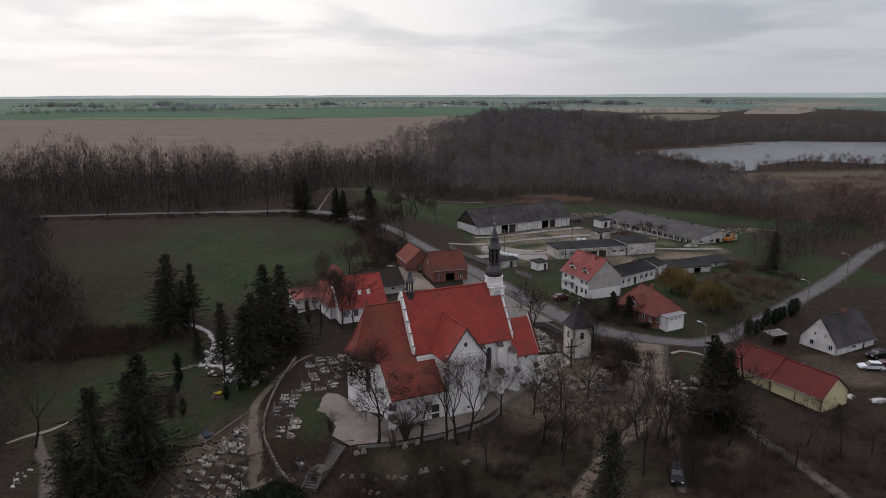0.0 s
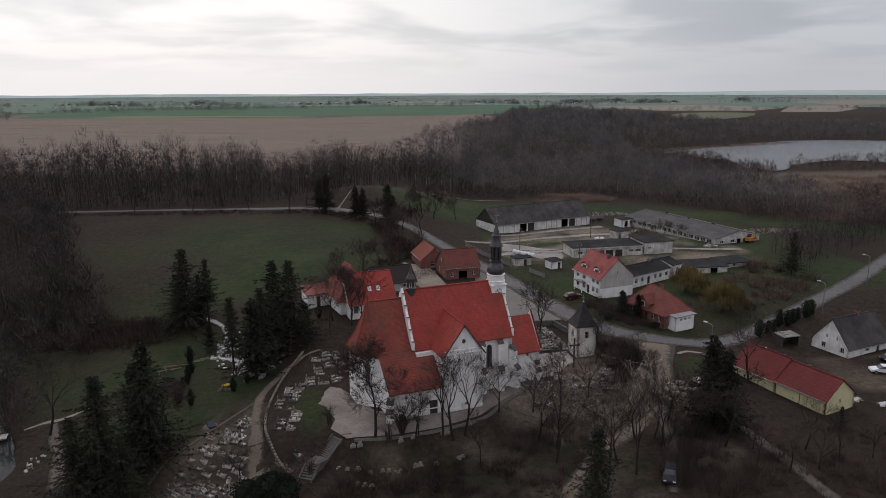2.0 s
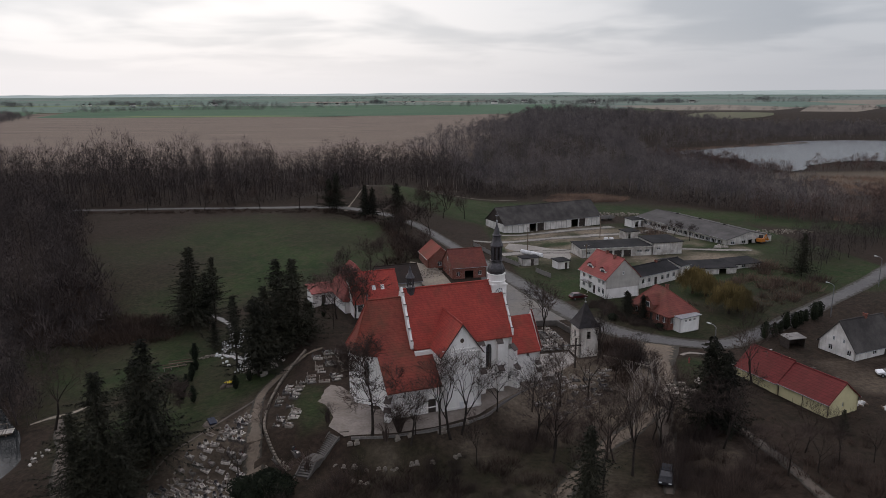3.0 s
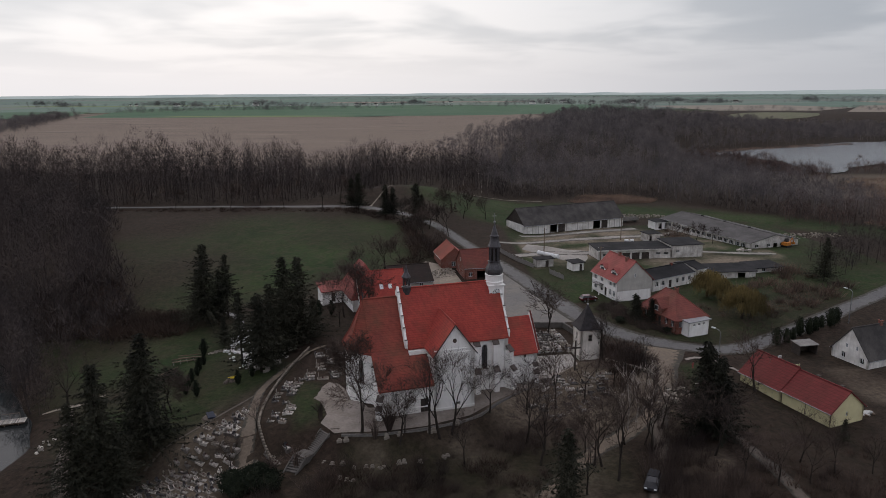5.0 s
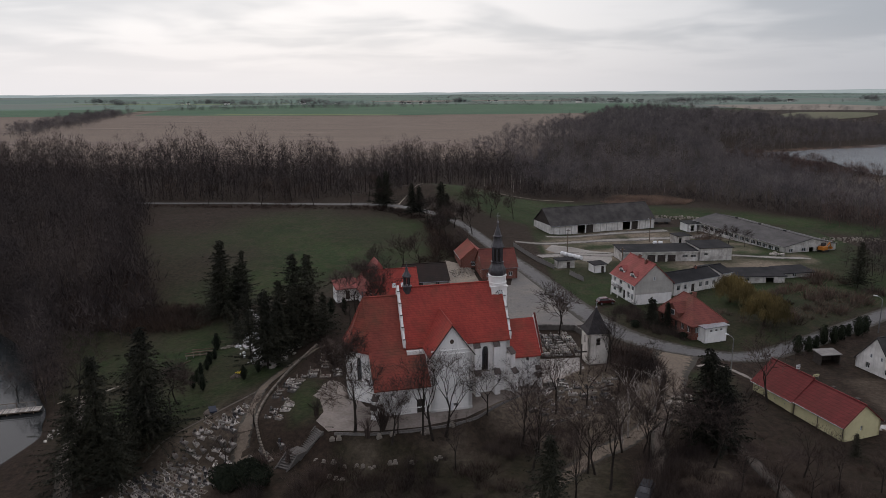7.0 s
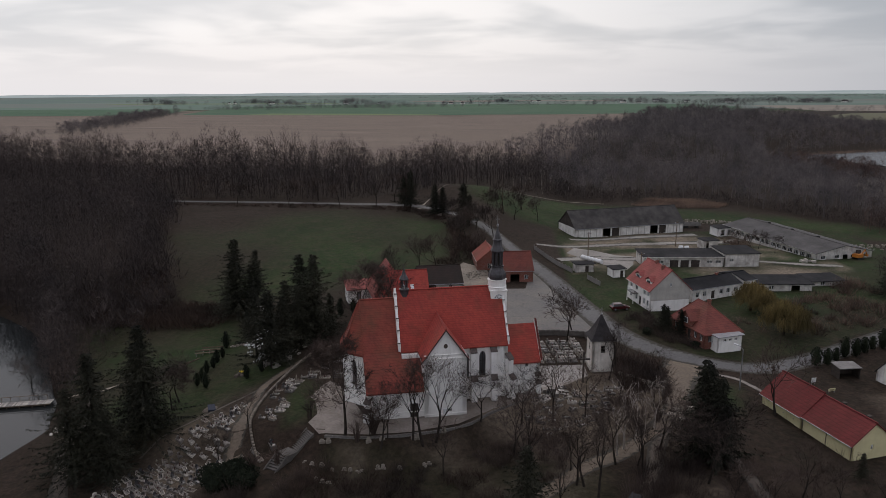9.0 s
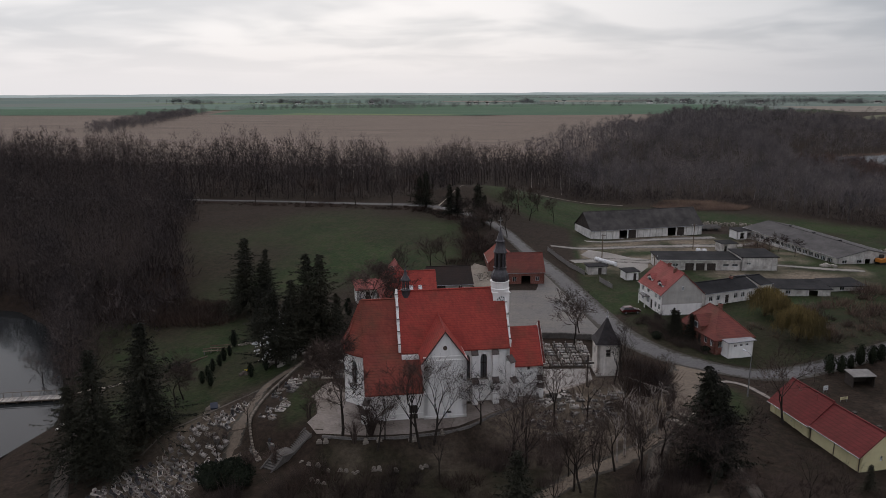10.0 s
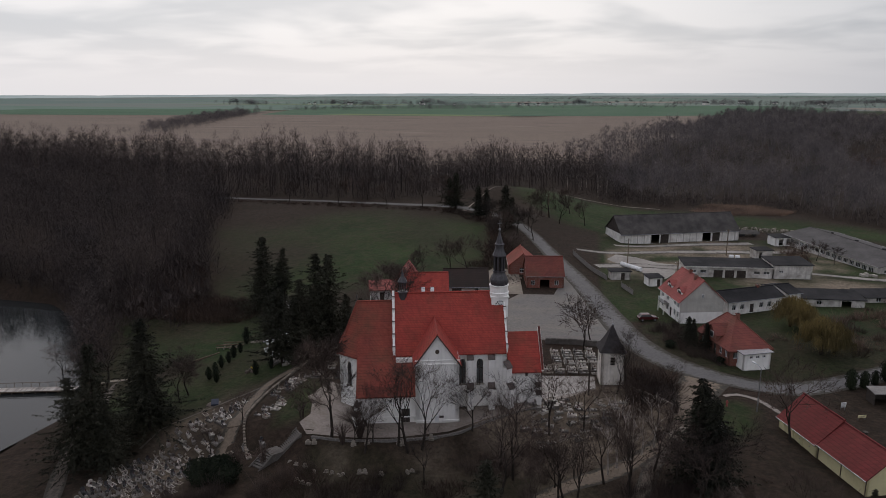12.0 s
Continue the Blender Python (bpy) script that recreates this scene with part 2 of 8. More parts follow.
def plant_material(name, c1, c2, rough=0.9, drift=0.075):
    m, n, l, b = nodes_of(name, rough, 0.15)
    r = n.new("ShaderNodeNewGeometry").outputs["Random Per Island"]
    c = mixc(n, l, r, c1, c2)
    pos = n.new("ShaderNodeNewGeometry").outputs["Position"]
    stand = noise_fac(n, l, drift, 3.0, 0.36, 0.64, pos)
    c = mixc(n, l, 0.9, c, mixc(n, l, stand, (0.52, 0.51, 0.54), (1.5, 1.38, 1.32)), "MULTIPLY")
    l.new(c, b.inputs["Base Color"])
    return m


M_RED = tiled("red_clay_tiles", (0.345, 0.056, 0.041), (0.275, 0.046, 0.036))
M_RED_OLD = tiled("weathered_red_tiles", (0.255, 0.058, 0.040), (0.185, 0.047, 0.034), moss_amount=0.6)
M_RED_SHEET = tiled("dark_red_roof_tiles", (0.150, 0.026, 0.025), (0.120, 0.023, 0.021), moss_amount=0.12, row=0.35)
M_RED_DARK = tiled("dark_brown_red_tiles", (0.150, 0.042, 0.030), (0.110, 0.034, 0.027), moss_amount=0.5)
M_DARKTILE = tiled("blackened_brown_tiles", (0.030, 0.018, 0.014), (0.021, 0.015, 0.012), moss=(0.025, 0.020, 0.015), moss_amount=0.5)
M_PINK = tiled("faded_red_tiles", (0.29, 0.078, 0.068), (0.22, 0.062, 0.054), moss_amount=0.3)
M_BRICKROOF = tiled("brown_red_hip_tiles", (0.200, 0.058, 0.045), (0.140, 0.044, 0.036), moss_amount=0.5)
M_WHITE = plaster("white_limewash", (0.86, 0.835, 0.805), (0.76, 0.735, 0.70), 0.26)
M_TOWER = plaster("stained_old_limewash", (0.74, 0.69, 0.63), (0.52, 0.475, 0.42), 0.6)
M_DIRTYWHITE = plaster("stained_whitewash", (0.78, 0.755, 0.715), (0.54, 0.515, 0.48), 0.55)
M_RUIN = plaster("crumbling_stained_render", (0.66, 0.635, 0.59), (0.32, 0.295, 0.27), 1.0)
M_GREYWALL = plaster("grey_render", (0.47, 0.45, 0.41), (0.36, 0.345, 0.315), 0.4)
M_YELLOW = plaster("pale_yellow_render", (0.62, 0.56, 0.33), (0.54, 0.48, 0.28), 0.12)
M_BRICK = brickwork("red_brick", (0.21, 0.062, 0.044), (0.16, 0.05, 0.038))
M_BITUMEN = plain("grey_roofing_felt", (0.014, 0.014, 0.015), (0.030, 0.029, 0.030), 0.25, 3.0, 0.9, 0.12)
M_FIBRE = plain("dark_fibre_cement_sheets", (0.040, 0.037, 0.035), (0.078, 0.071, 0.066), 0.3, 4.0, 0.9, 0.15)
M_SHEET = plain("grey_corrugated_sheets", (0.064, 0.060, 0.058), (0.096, 0.090, 0.087), 0.25, 3.0, 0.9, 0.15)
M_SLATE = plain("dark_slate_shingles", (0.024, 0.021, 0.022), (0.042, 0.037, 0.037), 1.0, 8.0, 0.75, 0.2)
M_COPPER = plain("dark_weathered_metal", (0.046, 0.042, 0.045), (0.078, 0.072, 0.076), 1.5, 8.0, 0.45, 0.5, metal=0.4)
M_STONE = plain("pale_grey_stone", (0.30, 0.262, 0.218), (0.18, 0.156, 0.130), 0.8, 6.0)
M_GRANITE = plain("grey_granite", (0.17, 0.150, 0.134), (0.080, 0.070, 0.061), 1.5, 14.0, 0.4, 0.5, per_object=0.6)
M_MARBLE = plain("pale_terrazzo", (0.44, 0.40, 0.355), (0.24, 0.215, 0.19), 1.2, 12.0, 0.6, per_object=0.6)
M_BLACKSTONE = plain("polished_black_stone", (0.035, 0.034, 0.036), (0.065, 0.06, 0.06), 1.5, 14.0, 0.2, 0.5)
M_FIELDSTONE = plain("brown_field_stone", (0.185, 0.155, 0.122), (0.105, 0.088, 0.070), 0.9, 5.0, per_object=0.35)
M_OLDSTONE = plain("dark_weathered_stone", (0.125, 0.112, 0.100), (0.072, 0.065, 0.059), 0.7, 6.0)
M_CONCRETE = plain("worn_concrete", (0.22, 0.205, 0.19), (0.14, 0.132, 0.122), 0.5, 5.0)
M_WOOD = plain("weathered_wood", (0.16, 0.115, 0.08), (0.10, 0.075, 0.055), 1.0, 9.0)
M_DARKWOOD = plain("dark_stained_wood", (0.035, 0.028, 0.024), (0.06, 0.048, 0.04), 1.0, 9.0)
M_BARK = plain("grey_brown_bark", (0.040, 0.032, 0.027), (0.024, 0.020, 0.017), 0.8, 6.0, 0.95, 0.1)
M_BIRCH = plain("pale_birch_bark", (0.46, 0.41, 0.37), (0.25, 0.21, 0.185), 1.2, 5.0, 0.9, 0.1)
M_TWIGS = plant_material("bare_twigs", (0.040, 0.031, 0.027), (0.092, 0.072, 0.062))
M_TREETWIGS = plant_material("dark_bare_tree_twigs", (0.034, 0.026, 0.022), (0.075, 0.058, 0.049))
# paler copy of the bare wood, with the haze of distance in its colour
M_HAZEWOOD = plant_material("hazed_bare_hill_wood", (0.104, 0.097, 0.096), (0.148, 0.136, 0.134))
# darker copy of the bare wood; the outer woods' dimness is painted in
M_SHADEWOOD = plant_material("shaded_bare_wood", (0.032, 0.027, 0.026), (0.066, 0.055, 0.051))
M_ALDER = plant_material("reddish_bare_alder_wood", (0.074, 0.053, 0.047), (0.108, 0.078, 0.068))
M_NEEDLE = plant_material("spruce_needles", (0.014, 0.015, 0.011), (0.036, 0.037, 0.025))
M_PINE = plant_material("dark_pine_needles", (0.026, 0.027, 0.022), (0.052, 0.052, 0.042))
M_SHRUB = plant_material("dark_evergreen_leaves", (0.006, 0.010, 0.006), (0.017, 0.022, 0.012))
M_WILLOW = plant_material("yellow_willow_twigs", (0.10, 0.082, 0.033), (0.17, 0.135, 0.055))
M_REED = plant_material("dry_reeds", (0.170, 0.122, 0.092), (0.250, 0.188, 0.146))
M_BRAMBLE = plant_material("dark_brown_brambles", (0.032, 0.023, 0.018), (0.074, 0.053, 0.042))
M_HEDGE = plant_material("brown_undergrowth", (0.058, 0.043, 0.035), (0.135, 0.100, 0.079))
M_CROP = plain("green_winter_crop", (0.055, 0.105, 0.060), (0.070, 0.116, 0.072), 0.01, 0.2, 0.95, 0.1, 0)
M_GROUND = ground_material()
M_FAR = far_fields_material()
M_LAKE = water_material("lake_water", (0.05, 0.055, 0.06), 0.22, 1.0)
M_POND = water_material("pond_water", (0.022, 0.024, 0.024), 0.06, 0.04)
M_POND.node_tree.nodes["Principled BSDF"].inputs["Specular IOR Level"].default_value = 0.3
M_ASPHALT = road_material("old_asphalt", (0.082, 0.079, 0.078), (0.110, 0.106, 0.104))
M_SETTS = road_material("worn_paving", (0.250, 0.217, 0.190), (0.160, 0.138, 0.120))
M_SQUARE = road_material("worn_grey_square_paving", (0.118, 0.112, 0.107), (0.150, 0.134, 0.116))
M_TERRACE = road_material("leaf_strewn_paving", (0.255, 0.222, 0.195), (0.125, 0.101, 0.083))
M_TRAIL = road_material("tan_trodden_earth", (0.165, 0.128, 0.092), (0.098, 0.076, 0.057))
M_SAND = road_material("pale_sand", (0.24, 0.205, 0.16), (0.15, 0.125, 0.10))
M_GRAVEL = road_material("pale_gravel", (0.42, 0.41, 0.40), (0.30, 0.29, 0.28))
M_YARD = road_material("worn_pale_concrete", (0.265, 0.247, 0.222), (0.170, 0.156, 0.138))
M_DIRT = road_material("sandy_track", (0.108, 0.086, 0.068), (0.064, 0.052, 0.043))
M_GLASS, _n, _l, _b = nodes_of("window_glass", 0.08, 0.5)
_b.inputs["Base Color"].default_value, _b.inputs["Transmission Weight"].default_value = (0.25, 0.28, 0.3, 1), 0.85
M_FRAME = plain("white_window_frames", (0.72, 0.72, 0.71), (0.6, 0.6, 0.6), 2, 12)
M_DARKFRAME = plain("brown_window_frames", (0.07, 0.05, 0.04), (0.1, 0.075, 0.06), 2, 12)
M_STEEL = plain("galvanised_steel", (0.30, 0.30, 0.31), (0.22, 0.22, 0.23), 2, 10, 0.4, 0.5, metal=0.6)
M_CARWHITE = plain("white_car_paint", (0.75, 0.76, 0.77), (0.70, 0.71, 0.72), 1, 20, 0.2, 0.5, 0)
M_CARRED = plain("dark_red_car_paint", (0.07, 0.014, 0.015), (0.055, 0.012, 0.013), 1, 20, 0.2, 0.5, 0)
M_CARDARK = plain("dusty_dark_blue_car_paint", (0.009, 0.010, 0.014), (0.014, 0.014, 0.018), 1, 20, 0.5, 0.3, 0)
M_ORANGE = plain("orange_machine_paint", (0.55, 0.20, 0.03), (0.42, 0.15, 0.03), 2, 10, 0.5)
M_RUBBER = plain("black_rubber", (0.02, 0.02, 0.02), (0.03, 0.03, 0.03), 2, 10)
M_YELLOWCLOTH = plain("yellow_wreath_flowers", (0.70, 0.55, 0.04), (0.55, 0.42, 0.03), 3, 15)
M_GREENBIN = plain("blue_tarpaulin", (0.022, 0.027, 0.042), (0.03, 0.036, 0.055), 2, 10)


# ---- mesh helpers ----
class Geo:
    """Collects vertices and faces for one mesh."""

    def __init__(self):
        self.v, self.f = [], []

    def add(self, vs, fs):
        k = len(self.v)
        self.v += [tuple(p) for p in vs]
        self.f += [tuple(i + k for i in f) for f in fs]
        return self

    def box(self, cx, cy, z0, sx, sy, sz, rot=0.0):
        c, s = math.cos(radians(rot)), math.sin(radians(rot))
        pts = []
        for dz in (0, sz):
            for dx, dy in ((-1, -1), (1, -1), (1, 1), (-1, 1)):
                x, y = dx * sx / 2, dy * sy / 2
                pts.append((cx + c * x - s * y, cy + s * x + c * y, z0 + dz))
        return self.add(pts, [(3, 2, 1, 0), (4, 5, 6, 7), (0, 1, 5, 4), (1, 2, 6, 5), (2, 3, 7, 6), (3, 0, 4, 7)])

    def span(self, x0, x1, y0, y1, z0, z1):
        return self.box((x0 + x1) / 2, (y0 + y1) / 2, z0, x1 - x0, y1 - y0, z1 - z0)

    def prism(self, poly, z0, z1):
        n = len(poly)
        v = [(x, y, z0) for x, y in poly] + [(x, y, z1) for x, y in poly]
        f = [tuple(range(n - 1, -1, -1)), tuple(range(n, 2 * n))] + [(i, (i + 1) % n, n + (i + 1) % n, n + i) for i in range(n)]
        return self.add(v, f)

    def slab(self, quad, t):
        """A slab: the face quad (3 or 4 corners, seen from above anticlockwise) and its copy lower by t."""
        n = len(quad)
        low = [(x, y, z - t) for x, y, z in quad]
        f = [tuple(range(n)), tuple(range(2 * n - 1, n - 1, -1))] + [(i, n + i, n + (i + 1) % n, (i + 1) % n) for i in range(n)]
        return self.add(list(quad) + low, f)

    def lathe(self, cx, cy, prof, n=16, turn=0.0):
        """A turned body from (radius, z) pairs, bottom to top."""
        v, f = [], []
        for r, z in prof:
            for i in range(n):
                a = 2 * math.pi * (i / n) + turn
                v.append((cx + r * math.cos(a), cy + r * math.sin(a), z))
        for j in range(len(prof) - 1):
            for i in range(n):
                k = (i + 1) % n
                f.append((j * n + i, j * n + k, (j + 1) * n + k, (j + 1) * n + i))
        f.append(tuple(range(n - 1, -1, -1)))
        m = (len(prof) - 1) * n
        f.append(tuple(range(m, m + n)))
        return self.add(v, f)

    def beam(self, p, q, r0, r1=None, n=4):
        """A tapered bar from p to q."""
        p, q = Vector(p), Vector(q)
        r1 = r0 if r1 is None else r1
        d = (q - p).normalized()
        a = d.orthogonal().normalized()
        b = d.cross(a)
        v = [p + (a * math.cos(t) + b * math.sin(t)) * r0 for t in (2 * math.pi * i / n + 0.785 for i in range(n))]
        v += [q + (a * math.cos(t) + b * math.sin(t)) * r1 for t in (2 * math.pi * i / n + 0.785 for i in range(n))]
        f = [(i, (i + 1) % n, n + (i + 1) % n, n + i) for i in range(n)] + [tuple(range(n - 1, -1, -1)), tuple(range(n, 2 * n))]
        return self.add(v, f)

    def wall(self, p, q, z0, z1, t, holes=()):
        """A wall panel with its outer face from p to q (outside on the right hand), thickness t, and openings (u0, u1, za, zb) through it."""
        p, q = Vector((*p, 0)), Vector((*q, 0))
        d = (q - p)
        L = d.length
        d = d / L
        inn = Vector((-d.y, d.x, 0)) * t
        us = sorted({0.0, L, *[h[0] for h in holes], *[h[1] for h in holes]})
        zs = sorted({z0, z1, *[h[2] for h in holes], *[h[3] for h in holes]})

        def solid(i, j):
            if not (0 <= i < len(us) - 1 and 0 <= j < len(zs) - 1):
                return False
            u, z = (us[i] + us[i + 1]) / 2, (zs[j] + zs[j + 1]) / 2
            return not any(h[0] < u < h[1] and h[2] < z < h[3] for h in holes)

        def at(u, z, k):
            w = p + d * u + inn * k
            return (w.x, w.y, z)
        for i in range(len(us) - 1):
            for j in range(len(zs) - 1):
                if not solid(i, j):
                    continue
                a, b, c, e = us[i], us[i + 1], zs[j], zs[j + 1]
                self.add([at(a, c, 0), at(b, c, 0), at(b, e, 0), at(a, e, 0)], [(0, 1, 2, 3)])
                self.add([at(a, c, 1), at(b, c, 1), at(b, e, 1), at(a, e, 1)], [(3, 2, 1, 0)])
                for (di, dj), (s, r) in {(-1, 0): ((a, c), (a, e)), (1, 0): ((b, e), (b, c)), (0, -1): ((b, c), (a, c)), (0, 1): ((a, e), (b, e))}.items():
                    if not solid(i + di, j + dj):
                        self.add([at(*s, 0), at(*r, 0), at(*r, 1), at(*s, 1)], [(0, 1, 2, 3)])
        return self

    def mesh(self, name, mat, smooth=False):
        me = bpy.data.meshes.new(name)
        me.from_pydata(self.v, [], self.f)
        me.materials.append(mat)
        if smooth:
            me.polygons.foreach_set("use_smooth", [True] * len(me.polygons))
        me.update()
        return me


def thing(name, m, label, category, group="", kind=""):
    """A thing's empty at its base; parts hang under it."""
    ob = new(name)
    ob.matrix_world = m
    ob.empty_display_size = 0.3
    return tagged(ob, label, category, group, kind)


def part(name, geo, mat, parent, label="", smooth=False):
    ob = new(name, geo if isinstance(geo, bpy.types.Mesh) else geo.mesh(name, mat, smooth))
    ob.parent = parent
    if label:
        tagged(ob, label)
    return ob


def setting(name, geo, mat, label, category, kind="structure", smooth=False):
    return tagged(new(name, geo.mesh(name, mat, smooth)), label, category, kind=kind)


def S(a, b, x):
    t = min(1.0, max(0.0, (x - a) / (b - a)))
    return t * t * (3 - 2 * t)


# ---- the lie of the land ----
EDGE = [(-12, 97.5), (-3, 95.8), (0.5, 93.6), (3, 92.2), (10, 92.2), (15, 93.5), (22.5, 96.8), (27.6, 102.5), (34, 108), (41, 109), (50, 108)]


def edge_y(x):
    """The churchyard terrace's southern edge."""
    return float(np.interp(x, [e[0] for e in EDGE], [e[1] for e in EDGE]))


POND = [(-150, 168), (-122, 167), (-104, 166), (-91, 157), (-76, 142), (-67, 129), (-57, 116), (-51.5, 105), (-53, 93), (-60, 82), (-80, 72), (-150, 70)]


def shore_distance(x, y):
    """Distance to the pond's shore, positive over the water."""
    best, within, p, n = 1e9, False, POND, len(POND)
    for i in range(n):
        (xa, ya), (xb, yb) = p[i - 1], p[i]
        if (ya > y) != (yb > y) and x < (xb - xa) * (y - ya) / (yb - ya) + xa:
            within = not within
        dx, dy = xb - xa, yb - ya
        t = max(0.0, min(1.0, ((x - xa) * dx + (y - ya) * dy) / (dx * dx + dy * dy)))
        best = min(best, math.hypot(x - xa - t * dx, y - ya - t * dy))
    return best if within else -best


def gh(x, y):
    """Ground height."""
    z = 0.0
    west = max(0.0, min(1.0, (-7 - x) / 50)) ** 0.8
    z -= 8.6 * west * (1 - 0.85 * S(135, 205, y))
    drop = 3.2 - 1.6 * S(15, 45, x)
    z -= drop * S(0.2, 6, edge_y(x) - y) * (1 - S(46, 56, x)) * (1 - 0.75 * S(-20, -45, x))
    z -= 1.3 * S(62, 80, x) * (1 - S(125, 150, y))
    plain_ = S(600, 900, y)
    z += 4.0 * S(170, 275, y) * (1 - S(15, 60, x) * (1 - plain_))
    z += 5.0 * math.exp(-((x - 6) / 28) ** 2 - ((y - 298) / 20) ** 2)
    z -= 2.3 * S(185, 260, y) * S(20, 60, x) * (1 - plain_)
    z += 11.0 * S(420, 530, y) * (1 - 0.65 * S(550, 690, y)) * (1 - S(980, 1200, y)) * S(-12, 58, x - 0.22 * max(0, y - 530))      # wooded plateau
    z += 4.0 * S(400, 560, y) * (1 - S(150, 260, x - 0.22 * max(0, y - 530)) * (1 - plain_))
    low = S(150, 240, x - 0.25 * max(0, y - 520)) * S(230, 380, y) * (1 - S(850, 1150, y))
    low *= 1 - 0.85 * S(6, 80, y - 640 - 0.55 * (x - 288)) * (1 - S(330, 560, x))      # bank behind the lake
    z = z * (1 - low) + -9.0 * low
    if -165 < x < -44 and 60 < y < 176:
        k = S(-2.5, 3.5, shore_distance(x, y))
        z = z * (1 - k) + min(z, -10.2) * k
    z += 0.25 * noise.noise(Vector((x * 0.05, y * 0.05, 0))) + 0.06 * noise.noise(Vector((x * 0.3, y * 0.3, 3))) if not (-4 < x < 45 and edge_y(x) < y < 140) and y < 650 else 0
    return z


def inside(poly, x, y):
    r, n = False, len(poly)
    for i in range(n):
        (xa, ya), (xb, yb) = poly[i], poly[i - 1]
        if (ya > y) != (yb > y) and x < (xb - xa) * (y - ya) / (yb - ya) + xa:
            r = not r
    return r


VERGE = [(-6.4, 112), (-2.4, 108), (-1.0, 98), (-2.6, 95.4), (-5.6, 96.5), (-6.4, 104)]
YARD = [(53, 152), (57, 136), (64, 130), (74, 128), (88, 135), (106, 147), (136, 168), (150, 180), (150, 200), (60, 160)]
OVAL = [(61.6, 116), (65.7, 117.6), (68, 115), (66, 107), (63.2, 104), (59, 104)]
FIELD = [(-95, 262), (-50, 266), (-12, 262), (8, 240), (16, 205), (8, 178), (-12, 168), (-40, 160), (-58, 168), (-72, 195), (-88, 235)]
MEADOW = [(20, 275), (32, 268), (70, 290), (100, 285), (150, 258), (185, 215), (210, 235), (150, 285), (110, 308), (66, 318), (28, 312)]
BANKGRASS = [(4, 316), (16, 326), (30, 320), (72, 312), (66, 276), (53, 256), (40, 256), (30, 262), (15, 284)]
LAWN = [(-78, 150), (-62, 134), (-50, 118), (-40, 100), (-30, 96), (-22, 104), (-14, 114), (-13, 152), (-30, 156), (-55, 154), (-72, 156)]
SOIL = [(-400, 640), (-330, 440), (-120, 415), (0, 420), (70, 480), (120, 640), (190, 1000), (230, 1345), (-620, 1345)]
GRAVES = [(-14.2, 110), (-11.4, 107), (-11.4, 96), (-10, 88), (-14, 80), (-20, 76), (-30, 78), (-30, 90), (-25, 97), (-21, 104), (-18, 112)]
GREENFAR = [(-1000, 1300), (700, 1300), (900, 1900), (-1000, 1900)]
SOIL_LEFT = [(-1400, 420), (-330, 440), (-380, 640), (-545, 1130), (-1400, 1100)]


def soft_in(poly, x, y, w):
    """1 inside, 0 outside, wavering along the border."""
    s = 0
    for dx, dy in ((0, 0), (w, 0), (-w, 0), (0, w), (0, -w)):
        s += inside(poly, x + dx + w * noise.noise(Vector((x * .07, y * .07, 1))), y + dy + w * noise.noise(Vector((x * .07, y * .07, 7))))
    return s / 5


def spaced(lo, hi, step, end_lo, end_hi):
    mid = list(np.arange(lo, hi + 0.01, step))
    a, g = [], step
    while (a[-1] if a else hi) < end_hi:
        g *= 1.09
        a.append((a[-1] if a else hi) + g)
    b, g = [], step
    while (b[-1] if b else lo) > end_lo:
        g *= 1.09
        b.append((b[-1] if b else lo) - g)
    return b[::-1] + mid + a


